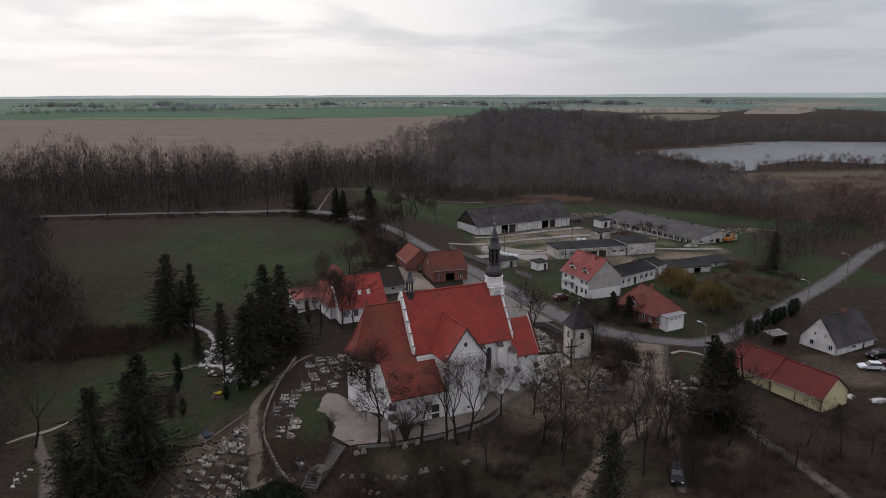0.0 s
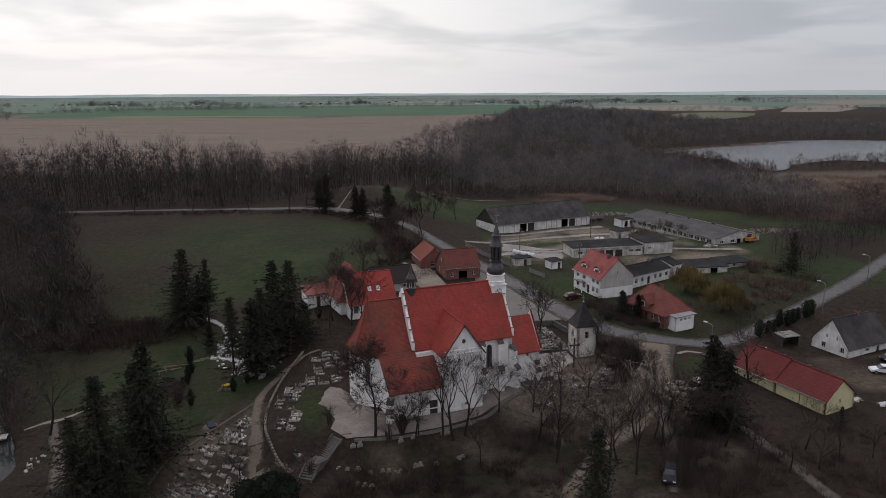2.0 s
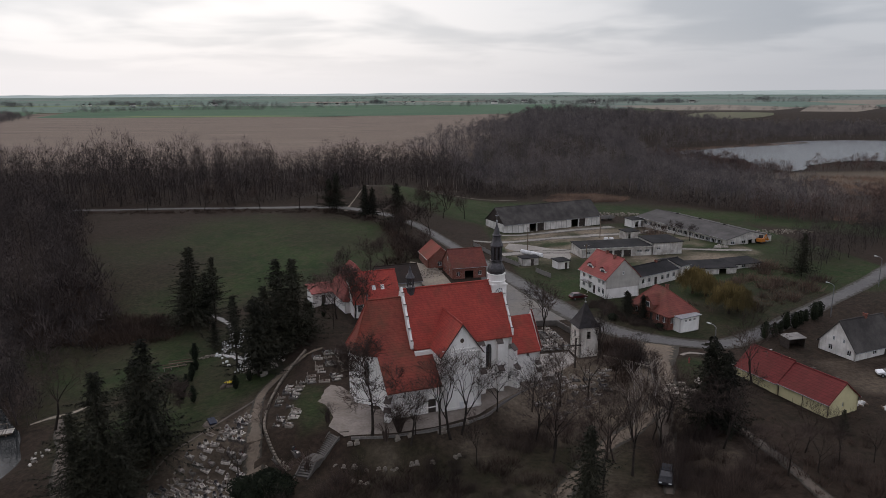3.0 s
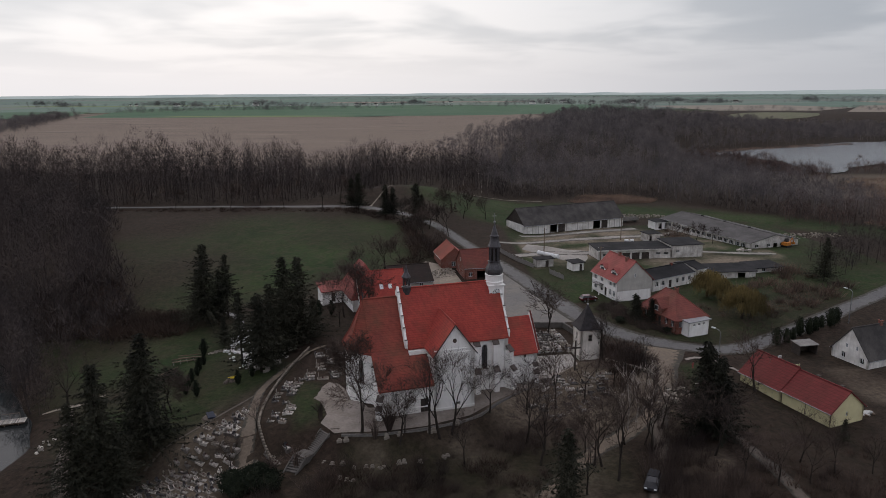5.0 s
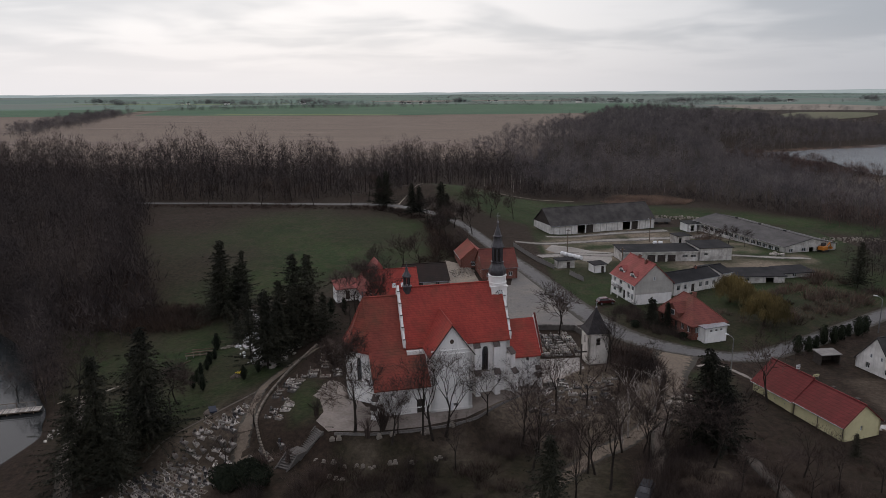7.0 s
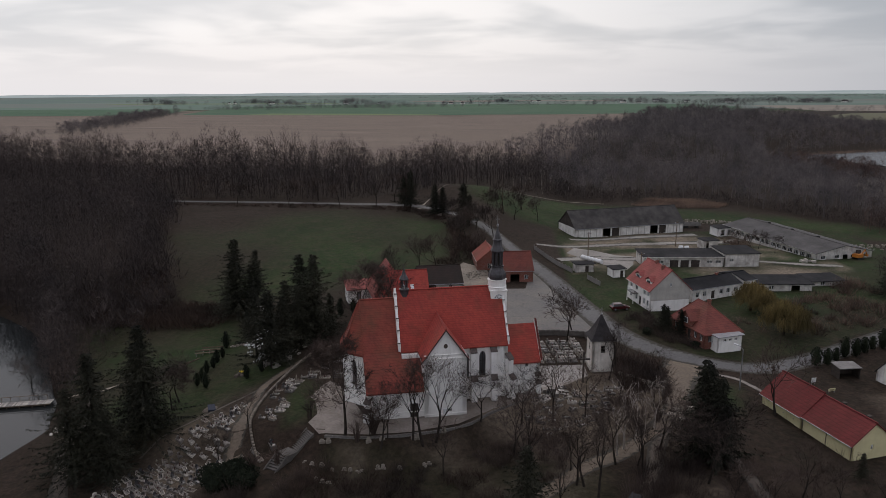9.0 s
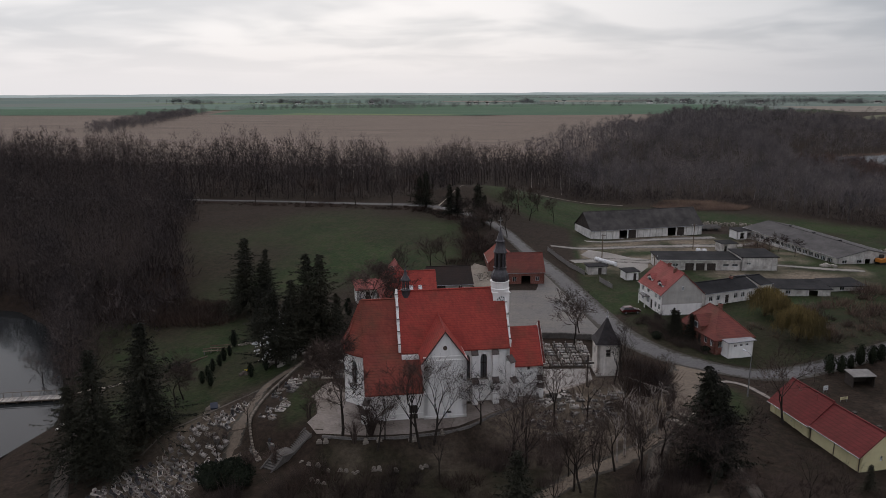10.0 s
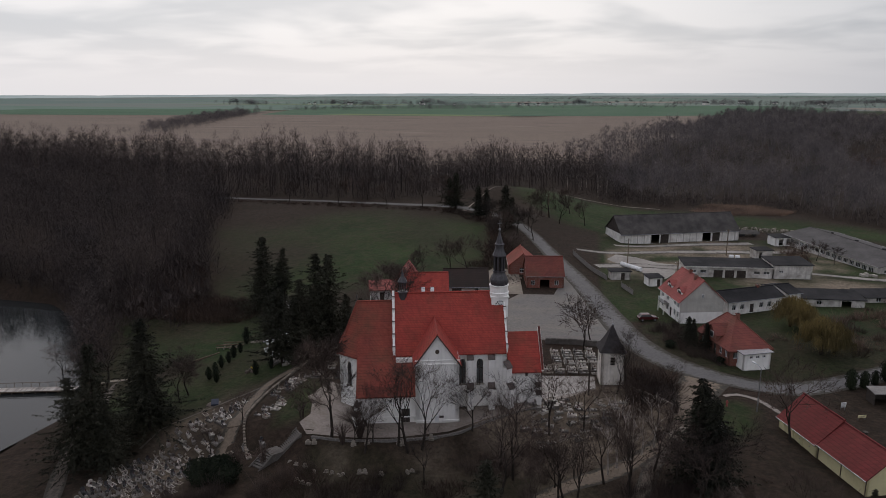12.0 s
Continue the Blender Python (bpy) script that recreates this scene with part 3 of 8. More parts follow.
def build_ground():
    xs, ys = spaced(-90, 150, 2.0, -4800, 4800), spaced(46, 290, 2.0, -900, 4700)
    v, f, cov = [], [], []
    for y in ys:
        for x in xs:
            v.append((x, y, gh(x, y)))
            r = soft_in(FIELD, x, y, 5) * (0.80 - 0.72 * S(-30, -84, x) + 0.7 * noise.noise(Vector((x * .03, y * .03, 12))) - 0.35 * S(246, 262, y) - 0.3 * S(182, 164, y)) + 1.0 * soft_in(MEADOW, x, y, 5) + 0.95 * soft_in(BANKGRASS, x, y, 4) + 0.8 * soft_in(LAWN, x, y, 4) * (0.8 + 0.9 * noise.noise(Vector((x * .07, y * .07, 21)))) + 0.8 * soft_in(OVAL, x, y, 1) + 0.8 * soft_in(VERGE, x, y, 1)
            if 44 < x < 150 and 155 < y < 262:
                r = max(r, 0.75 + 0.6 * noise.noise(Vector((x * .05, y * .05, 8))))
            if 50 < x < 150 and 126 < y <= 200 and inside(YARD, x, y):
                r = max(r, 0.42 + 0.5 * noise.noise(Vector((x * .06, y * .06, 18))))
            if 2 < x < 46 and 76 < y < 93:
                r = max(r, 0.22 * S(93, 89, y) * S(76, 80, y) * S(46, 40, x))
            g = 0.0
            if y > 400:
                w = 12
                g = min(1.0, soft_in(SOIL, x, y, w) + soft_in(SOIL_LEFT, x, y, w))
                r = soft_in(GREENFAR, x, y, w)
            e = max(0.0, min(0.95, 0.52 + 1.6 * noise.noise(Vector((x * .055, y * .055, 5))) + 0.8 * noise.noise(Vector((x * .2, y * .2, 5))))) if 46 < x < 125 and 186 < y < 258 else 0.0
            if 4 < x < 58 and 74 < y < 120:
                e = max(e, min(0.7, (0.02 + 0.14 * S(88, 97, y) + 0.6 * noise.noise(Vector((x * .12, y * .12, 15))) + 0.4 * noise.noise(Vector((x * .4, y * .4, 15))) + 0.42 * S(20, 32, x) * S(88, 98, y))))
            if 88 < x < 118 and 100 < y < 117:
                e = max(0, 0.25 + 0.6 * noise.noise(Vector((x * .12, y * .12, 16))))
            if 240 < x < 440 and 350 < y < 470:
                e = max(0, 0.5 + 0.5 * noise.noise(Vector((x * .03, y * .03, 17)))) * S(352, 372, y)
            if -30 < x < -4 and 76 < y < 130:
                e = max(e, soft_in(GRAVES, x, y, 1.5) * max(0, 0.34 + 0.5 * noise.noise(Vector((x * .2, y * .2, 19)))))
            cov.append((min(1, r), g, e, 1))
    nx = len(xs)
    for j in range(len(ys) - 1):
        for i in range(nx - 1):
            f.append((j * nx + i, j * nx + i + 1, (j + 1) * nx + i + 1, (j + 1) * nx + i))
    me = bpy.data.meshes.new("ground")
    me.from_pydata(v, [], f)
    at = me.color_attributes.new("cover", "FLOAT_COLOR", "POINT")
    at.data.foreach_set("color", np.array(cov, dtype=np.float32).ravel())
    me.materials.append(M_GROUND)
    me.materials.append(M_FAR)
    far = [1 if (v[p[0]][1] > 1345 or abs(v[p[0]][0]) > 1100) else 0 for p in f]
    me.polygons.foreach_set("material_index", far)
    me.polygons.foreach_set("use_smooth", [True] * len(f))
    me.update()
    tagged(new("ground", me), "rolling early-spring land of grass, dead leaves and tilled soil", "ground", kind="structure")


build_ground()


def ribbon(name, pts, width, mat, label, category, lift=0.05, step=1.5, rag=0.0, kind="structure", middle=0.0):
    """A strip laid over the ground along a line of points; rag wavers its borders."""
    P = [Vector((*p[:2], 0)) for p in pts]
    W = [p[2] if len(p) > 2 else width for p in pts]
    dense, dw = [], []
    for i in range(len(P) - 1):
        p0, p1, p2, p3 = P[max(0, i - 1)], P[i], P[i + 1], P[min(len(P) - 1, i + 2)]
        k = max(2, int((p2 - p1).length / step))
        for j in range(k):
            t = j / k
            dense.append(0.5 * (2 * p1 + (p2 - p0) * t + (2 * p0 - 5 * p1 + 4 * p2 - p3) * t * t + (3 * p1 - p0 - 3 * p2 + p3) * t ** 3))
            dw.append(W[i] * (1 - t) + W[i + 1] * t)
    dense.append(P[-1]); dw.append(W[-1])
    g = Geo()
    n = 4
    for i, p in enumerate(dense):
        d = (dense[min(i + 1, len(dense) - 1)] - dense[max(i - 1, 0)]).normalized()
        s = Vector((d.y, -d.x, 0))
        for k in range(n + 1):
            q = p + s * dw[i] * (k / n - 0.5) * (1 + rag * noise.noise(Vector((i * 0.23, k * 3.1, 2))))
            g.v.append((q.x, q.y, gh(q.x, q.y) + lift))
    for i in range(len(dense) - 1):
        for k in range(n):
            a = i * (n + 1) + k
            g.f.append((a + n + 1, a + n + 2, a + 1, a))
    ob = setting(name, g, mat, label, category, kind, True)
    at = ob.data.color_attributes.new("verge", "FLOAT_COLOR", "POINT")
    side = (0.95, 0.42, middle, 0.42, 0.95)
    for i in range(len(dense)):
        for k in range(n + 1):
            u = side[k]
            at.data[i * (n + 1) + k].color = (u, u, u, 1)
    return ob


def patch(name, poly, mat, label, category, lift=0.04, step=2.0, kind="structure"):
    """A surface laid over the ground inside a polygon."""
    xs, ys = [p[0] for p in poly], [p[1] for p in poly]
    bm = bmesh.new()
    face = bm.faces.new([bm.verts.new((*p, 0)) for p in poly])
    for ax, lo, hi in ((0, min(xs), max(xs)), (1, min(ys), max(ys))):
        c = lo + step
        while c < hi:
            co, no = [0, 0, 0], [0, 0, 0]
            co[ax], no[ax] = c, 1
            bmesh.ops.bisect_plane(bm, geom=bm.verts[:] + bm.edges[:] + bm.faces[:], plane_co=co, plane_no=no)
            c += step
    for w in bm.verts:
        w.co.z = gh(w.co.x, w.co.y) + lift
    bmesh.ops.recalc_face_normals(bm, faces=bm.faces)
    if sum(fc.normal.z for fc in bm.faces) < 0:
        bmesh.ops.reverse_faces(bm, faces=bm.faces)
    me = bpy.data.meshes.new(name)
    bm.to_mesh(me); bm.free()
    me.materials.append(mat)
    return tagged(new(name, me), label, category, kind=kind)


MAIN = [(-240, 282), (-116, 286), (-56, 284, 4.4), (-12, 272, 4.4), (8, 258, 4.6), (20, 240, 4.8), (31, 211, 5.2), (39.5, 185, 5.8), (46, 160, 6.2), (51.5, 141, 6.8), (60, 129.5, 6.6), (72, 125.5, 5.4), (86, 131, 4.8), (105, 143, 4.8), (136, 165, 4.8), (175, 196, 4.8), (260, 255, 4.8)]
ribbon("road", MAIN, 4.4, M_ASPHALT, "worn grey asphalt village road winding past the churchyard", "road", 0.07, rag=0.06)
ribbon("lane", [(62, 126, 10), (58.3, 115, 5.6), (55, 104, 3.8), (47.5, 95.5, 3.2), (39.5, 88.5, 2.8), (32.5, 81, 2.8), (26, 72.5, 3.0), (14, 58, 3.0)], 4, M_TRAIL, "sandy lane leading down from the village road", "lane", 0.055, rag=0.3)
ribbon("lane_fork", [(54.5, 104, 2.6), (51.5, 96, 2.6), (49.3, 89, 2.4), (46.6, 82, 2.0), (44, 76, 1.2)], 2, M_DIRT, "muddy spur of the lane where a car is parked", "track", 0.05, rag=0.5)
ribbon("yard_track", [(60.4, 92, 1.0), (60.9, 86.6, 1.7), (61.7, 78, 2.0), (61.7, 72, 2.2), (62, 58, 2.2)], 2, M_DIRT, "rutted dirt track beside the yellow building", "track", 0.05, rag=0.3)
patch("village_square", [(24, 139), (44, 140.5), (50, 142), (46, 158), (40, 178), (35.5, 190), (33.5, 172), (25, 171), (20, 160)], M_SQUARE, "broad worn paved square north of the church", "pavement", 0.035)
patch("yard_of_ruin", [(19, 171), (26, 171), (25, 178), (23, 190), (16, 196), (13, 185)], M_SAND, "sandy yard strewn with rubble by the brick ruin", "yard", 0.045)
patch("churchyard_paving", [(-1, 96), (1.5, 92.8), (9, 93), (15, 94.3), (22, 97.6), (27, 103), (33.5, 108.6), (40, 114), (43, 117), (43, 121), (34, 120.5), (30, 111), (24, 106), (14, 101), (6, 101), (3, 106), (0.2, 110.5), (-1.6, 111.4), (-3.4, 107.6), (-3.6, 105.2), (-2.0, 103.6), (-1.2, 101.4), (-0.4, 99)], M_TERRACE, "pale trodden paving round the church walls", "pavement", 0.03)
M_FLAGS = road_material("pale_concrete_flags", (0.33, 0.305, 0.28), (0.25, 0.23, 0.21))
patch("graveyard_path", [(30.5, 112.2), (34, 121.2), (43.2, 122.6), (43.4, 117.4), (39, 114.2), (33.6, 110.8)], M_FLAGS, "pale paved path between church and bell tower", "pavement", 0.05)
ribbon("churchyard_path", [(-4.4, 129.6, 1.0), (-7.4, 126.5, 1.4), (-11.1, 119.5, 1.7), (-13.6, 112, 2.0), (-13.2, 104, 1.9), (-12.2, 97, 2.6), (-11.8, 92.2, 2.6), (-8.6, 88, 1.6)], 2.5, M_TRAIL, "sandy path below the curved churchyard wall", "path", 0.09, rag=0.35)
ribbon("grave_path", [(-13.6, 111.4, 0.9), (-17.6, 106.5, 0.7), (-24, 98, 0.6), (-28, 92.5, 0.4)], 1.2, M_DIRT, "thin trodden path among the graves", "path", 0.08, rag=0.5, middle=0.3)
ribbon("shore_path", [(-50.5, 119, 1.2), (-48, 113, 1.8), (-44.6, 106.7, 2.2), (-42, 99, 2.4), (-39.4, 93, 2.4), (-32, 80, 2.2), (-24, 70, 2.2)], 1.1, M_DIRT, "rutted dirt track along the pond's bank", "path", 0.05, rag=0.5, middle=0.5)
ribbon("farm_track", [(44, 203, 5), (56, 209, 6), (66, 208, 5.4), (80, 211, 3.4), (98, 209, 3.2), (112, 206, 3.6), (124, 203, 3)], 4, M_YARD, "pale worn farmyard track between the sheds", "track", 0.05, rag=0.6)
ribbon("farm_track", [(38, 222, 3), (47, 224, 3.4), (60, 230, 4.4), (80, 237, 5), (100, 240, 5.4), (108, 246, 4)], 4, M_YARD, "pale worn farmyard track between the sheds", "track", 0.055, rag=0.6)
patch("farm_hardstanding", [(47, 214), (52, 206), (58, 197), (62, 193), (65, 200), (67, 212), (62, 214), (56, 221), (50, 223)], M_YARD, "pale worn concrete hardstanding in the farmyard", "yard", 0.04)
ribbon("barn_apron", [(50, 238, 3), (70, 246, 4.6), (96, 255, 5)], 4, M_YARD, "pale worn hardstanding in front of the barn", "yard", 0.05, rag=0.2)
ribbon("hill_track", [(-5.7, 265, 2.6), (-4.9, 270, 1.9), (-4.0, 275, 0.6), (2, 300, 0.4), (8, 316, 0.8), (14, 318, 1.4), (20, 315, 1.6), (34, 320, 1.4), (50, 326, 1.3), (72, 321, 1.0)], 1.5, M_SAND, "sandy field track climbing a grassy bank", "track", 0.06, rag=0.3)
ribbon("dry_stream", [(-34.7, 165, 0.8), (-31, 160.5, 1.6), (-28, 156, 1.4), (-25.9, 149, 1.0), (-25.6, 143, 2.4), (-25.3, 137.7, 1.0), (-21.6, 133.5, 1.8), (-18.3, 126.4, 2.0), (-16.1, 123, 0.9)], 2, M_GRAVEL, "bed of bright white stones winding down the bank", "gravel", 0.06, 0.8, rag=0.5)
ribbon("stone_path", [(-55.5, 118.6, 0.8), (-52.6, 120.2, 1.7), (-49.2, 120.8, 1.6), (-46, 123.6, 0.7)], 0.8, M_SAND, "pale stony patch where the bank path turns", "path", 0.06, 0.8, rag=0.5)


# brighter crop colour for strips where sunlight is painted on the fields
M_SUNCROP = plain("sunlit_yellow_green_crop", (0.150, 0.185, 0.075), (0.125, 0.165, 0.080), 0.01, 0.2, 0.95, 0.1, 0)
M_STUBBLE = plain("pale_stubble", (0.240, 0.205, 0.165), (0.190, 0.165, 0.135), 0.006, 0.15, 0.95, 0.1, 0)
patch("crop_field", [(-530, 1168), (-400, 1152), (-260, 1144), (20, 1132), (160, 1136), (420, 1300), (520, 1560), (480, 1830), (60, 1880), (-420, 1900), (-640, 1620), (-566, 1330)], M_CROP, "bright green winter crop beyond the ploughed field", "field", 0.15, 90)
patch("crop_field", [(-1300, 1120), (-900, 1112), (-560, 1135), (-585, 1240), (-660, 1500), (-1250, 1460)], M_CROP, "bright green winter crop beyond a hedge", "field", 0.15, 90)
patch("sunlit_crop_strip", [(-420, 1166), (-290, 1156), (-140, 1150), (-60, 1158), (-160, 1200), (-390, 1225)], M_SUNCROP, "pale yellow-green strip of crop, sunlight painted in", "field", 0.3, 90)
patch("sunlit_crop_strip", [(-1150, 1960), (-500, 1980), (-460, 2060), (-1100, 2080)], M_SUNCROP, "pale yellow-green strip of crop, sunlight painted in", "field", 0.15, 90)
M_OLDGRASS = plain("dull_olive_pasture", (0.105, 0.112, 0.068), (0.130, 0.120, 0.080), 0.01, 0.2, 0.95, 0.1, 0)
patch("pasture", [(470, 1040), (500, 1090), (545, 1140), (590, 1168), (628, 1150), (652, 1110), (630, 1070), (596, 1040), (550, 1022), (505, 1014)], M_OLDGRASS, "dull olive pasture behind the lake woods", "field", 0.3, 40)
patch("stubble_field", [(740, 1180), (1000, 1560), (1180, 1590), (1000, 1330), (810, 1130)], M_STUBBLE, "pale brown stubble field beyond the lake woods", "field", 0.3, 60)
patch("stubble_field", [(560, 1290), (731, 1250), (900, 1420), (860, 1700), (560, 1650)], M_STUBBLE, "pale brown stubble field beyond the lake woods", "field", 0.15, 90)
patch("stubble_field", [(1180, 1600), (1560, 1780), (1760, 2260), (1280, 2060)], M_STUBBLE, "pale brown stubble field beyond the lake woods", "field", 0.15, 90)
patch("stubble_field", [(-300, 2250), (300, 2200), (420, 2420), (-260, 2460)], M_STUBBLE, "pale stubble field far out on the plain", "field", 0.15, 90)


def build_water():
    pond = []
    for i in range(len(POND)):
        (xa, ya), (xb, yb) = POND[i], POND[(i + 1) % len(POND)]
        n = max(2, int(math.hypot(xb - xa, yb - ya) / 3))
        for j in range(n):
            x, y = xa + (xb - xa) * j / n, ya + (yb - ya) * j / n
            x, y = x + 0.015 * (x + 105), y + 0.015 * (y - 120)
            pond.append((x + 1.2 * noise.noise(Vector((x * .12, y * .12, 3))), y + 1.2 * noise.noise(Vector((x * .12, y * .12, 9))), -8.55))
    setting("pond", Geo().add(pond[::-1], [tuple(range(len(pond)))]), M_POND, "still dark pond reflecting trees and grey sky", "water")
    shore = [(272, 618), (288, 637), (335, 664), (393, 692), (440, 722), (478, 741), (528, 745), (579, 728), (640, 712), (740, 690), (760, 610), (640, 540), (520, 508), (441, 500), (420, 514), (393, 532), (352, 518), (328, 500), (312, 478), (296, 470), (292, 500), (306, 545), (290, 590)]
    P, ring = shore, []
    for i in range(len(P)):
        for j in range(5):
            t = j / 5
            x, y = (P[i][k] * (1 - t) + P[(i + 1) % len(P)][k] * t for k in (0, 1))
            ring.append((x + 5 * noise.noise(Vector((x * .05, y * .05, 3))), y + 5 * noise.noise(Vector((x * .05, y * .05, 9))), -8.4))
    setting("lake", Geo().add(ring[::-1], [tuple(range(len(ring)))]), M_LAKE, "wide pale lake beyond the woods", "water")


build_water()


def backdrop():
    """Far rim of the land, low along the horizon; its haze is a glowing colour."""
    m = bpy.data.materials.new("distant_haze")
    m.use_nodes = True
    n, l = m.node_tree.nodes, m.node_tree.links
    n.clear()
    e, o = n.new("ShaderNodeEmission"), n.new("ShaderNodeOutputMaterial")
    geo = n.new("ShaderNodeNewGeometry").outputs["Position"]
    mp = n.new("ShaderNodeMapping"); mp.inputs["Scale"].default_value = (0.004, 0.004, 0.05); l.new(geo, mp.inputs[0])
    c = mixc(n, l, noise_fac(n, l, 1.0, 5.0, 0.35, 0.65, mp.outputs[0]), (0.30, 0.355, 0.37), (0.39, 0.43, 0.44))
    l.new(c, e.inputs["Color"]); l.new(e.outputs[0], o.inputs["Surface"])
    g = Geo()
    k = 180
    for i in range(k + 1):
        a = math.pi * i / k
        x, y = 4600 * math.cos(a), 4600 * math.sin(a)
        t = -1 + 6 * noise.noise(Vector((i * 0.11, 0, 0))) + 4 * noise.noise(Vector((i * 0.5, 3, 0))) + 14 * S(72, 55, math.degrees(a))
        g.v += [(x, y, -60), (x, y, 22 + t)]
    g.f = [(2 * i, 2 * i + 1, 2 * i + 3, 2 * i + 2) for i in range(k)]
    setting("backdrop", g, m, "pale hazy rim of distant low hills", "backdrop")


backdrop()


# ---- buildings ----
def window_part(parent, p, d, u, z0, w, h, t, frame_mat=None, bars=1, name="window"):
    """A framed window in the opening at u along the wall from p in direction d."""
    frame_mat = frame_mat or M_FRAME
    d = Vector((*d, 0)).normalized()
    inn = Vector((-d.y, d.x, 0))
    o = Vector((*p, 0)) + d * (u - w / 2) + inn * min(0.14, t * 0.4)
    g, b, dep = Geo(), 0.07, 0.06

    def bar(u0, u1, za, zb, into):
        a = o + d * u0
        q = o + d * u1
        into.add([(*(k.xy), z) for z in (za, zb) for k in (a, q, q + inn * dep, a + inn * dep)], [(3, 2, 1, 0), (4, 5, 6, 7), (0, 1, 5, 4), (1, 2, 6, 5), (2, 3, 7, 6), (3, 0, 4, 7)])
    bar(0, b, z0, z0 + h, g); bar(w - b, w, z0, z0 + h, g)
    bar(b, w - b, z0, z0 + b, g); bar(b, w - b, z0 + h - b, z0 + h, g)
    win = part(name, g, frame_mat, parent)
    for i in range(bars):
        c, gb = w * (i + 1) / (bars + 1), Geo()
        bar(c - 0.035, c + 0.035, z0 + b, z0 + h - b, gb)
        part("glazing_bar", gb, frame_mat, win)
    if h > 1.3:
        gb = Geo()
        bar(b, w - b, z0 + h * 0.62, z0 + h * 0.62 + 0.06, gb)
        part("transom", gb, frame_mat, win)
    gp = Geo()
    a, q = o + d * b + inn * 0.03, o + d * (w - b) + inn * 0.03
    gp.add([(*a.xy, z0 + b), (*q.xy, z0 + b), (*q.xy, z0 + h - b), (*a.xy, z0 + h - b)], [(0, 1, 2, 3)])
    part("pane", gp, M_GLASS, win)
    return win


def door_part(parent, p, d, u, z0, w, h, mat, name="door"):
    d = Vector((*d, 0)).normalized()
    inn = Vector((-d.y, d.x, 0))
    o = Vector((*p, 0)) + d * (u - w / 2) + inn * 0.1
    g = Geo()
    n = max(2, int(w / 0.6))
    for i in range(n):
        a, q = o + d * (w * i / n + 0.015), o + d * (w * (i + 1) / n - 0.015)
        g.add([(*(k.xy), z) for z in (z0, z0 + h) for k in (a, q, q + inn * 0.06, a + inn * 0.06)], [(3, 2, 1, 0), (4, 5, 6, 7), (0, 1, 5, 4), (1, 2, 6, 5), (2, 3, 7, 6), (3, 0, 4, 7)])
    dr = part(name, g, mat, parent)
    c = o + d * (w * 0.82) - inn * 0.05
    gh_ = Geo().box(c.x, c.y, z0 + 1.0, 0.08, 0.08, 0.16)
    part("handle", gh_, M_STEEL, dr)
    return dr


def side_line(side, W, L):
    return {"s": ((0, 0), (W, 0)), "e": ((W, 0), (W, L)), "n": ((W, L), (0, L)), "w": ((0, L), (0, 0))}[side]


def four_walls(parent, W, L, eave, mat, openings, t=0.35, mats=None):
    """Four walls with openings (side, u, z0, w, h, kind)."""
    for side in "senw":
        p, q = side_line(side, W, L)
        holes = [(u - w / 2, u + w / 2, z0, z0 + h) for s, u, z0, w, h, *_ in openings if s == side]
        part("wall", Geo().wall(p, q, -0.8, eave, t, holes), (mats or {}).get(side, mat), parent)
        d = (q[0] - p[0], q[1] - p[1])
        for s, u, z0, w, h, *k in openings:
            if s != side:
                continue
            kind = k[0] if k else "window"
            if kind == "window":
                window_part(parent, p, d, u, z0, w, h, t, k[1] if len(k) > 1 else None, 2 if w > 1.7 else 1)
            elif kind == "door":
                door_part(parent, p, d, u, z0, w, h, k[1] if len(k) > 1 else M_DARKWOOD)


def gable_tri(parent, W, y, eave, ridge, t, mat, attic=()):
    """The triangle of a gable in the plane y, with framed attic lights."""
    g = Geo()
    a = [(0, y, eave), (W, y, eave), (W / 2, y, ridge)]
    s = t if y == 0 else -t
    b = [(x, yy + s, z) for x, yy, z in a]
    f = [(0, 1, 2), (5, 4, 3), (0, 3, 4, 1), (1, 4, 5, 2), (2, 5, 3, 0)]
    g.add(a + b, f)
    part("gable", g, mat, parent)
    for u, z0, w, h in attic:
        o = -0.03 if y == 0 else 0.03
        win = part("window", Geo().span(u - w / 2, u + w / 2, min(y + o, y), max(y + o, y), z0, z0 + h), M_FRAME, parent)
        k = -0.036 if y == 0 else 0.036
        part("pane", Geo().add([(u - w / 2 + .08, y + k, z0 + .08), (u + w / 2 - .08, y + k, z0 + .08), (u + w / 2 - .08, y + k, z0 + h - .08), (u - w / 2 + .08, y + k, z0 + h - .08)], [(0, 1, 2, 3)]), M_GLASS, win)


def gable_roof(parent, W, L, eave, ridge, mat, over=0.35, end=0.25, y0=0.0, t=0.16, gutters=True):
    k = (ridge - eave) / (W / 2)
    lo = eave - over * k
    up = 0.12
    g = Geo()
    g.slab([(-over, y0 - end, lo + up), (W / 2, y0 - end, ridge + up), (W / 2, L + end, ridge + up), (-over, L + end, lo + up)], t)
    g.slab([(W / 2, y0 - end, ridge + up), (W + over, y0 - end, lo + up), (W + over, L + end, lo + up), (W / 2, L + end, ridge + up)], t)
    roof = part("roof", g, mat, parent)
    part("ridge_cap", Geo().beam((W / 2, y0 - end, ridge + up + 0.02), (W / 2, L + end, ridge + up + 0.02), 0.13, n=6), mat, roof)
    if gutters:
        for x in (-over - 0.05, W + over + 0.05):
            part("gutter", Geo().beam((x, y0 - end, lo + up - 0.06), (x, L + end, lo + up - 0.06), 0.07, n=5), M_STEEL, roof)
    return roof


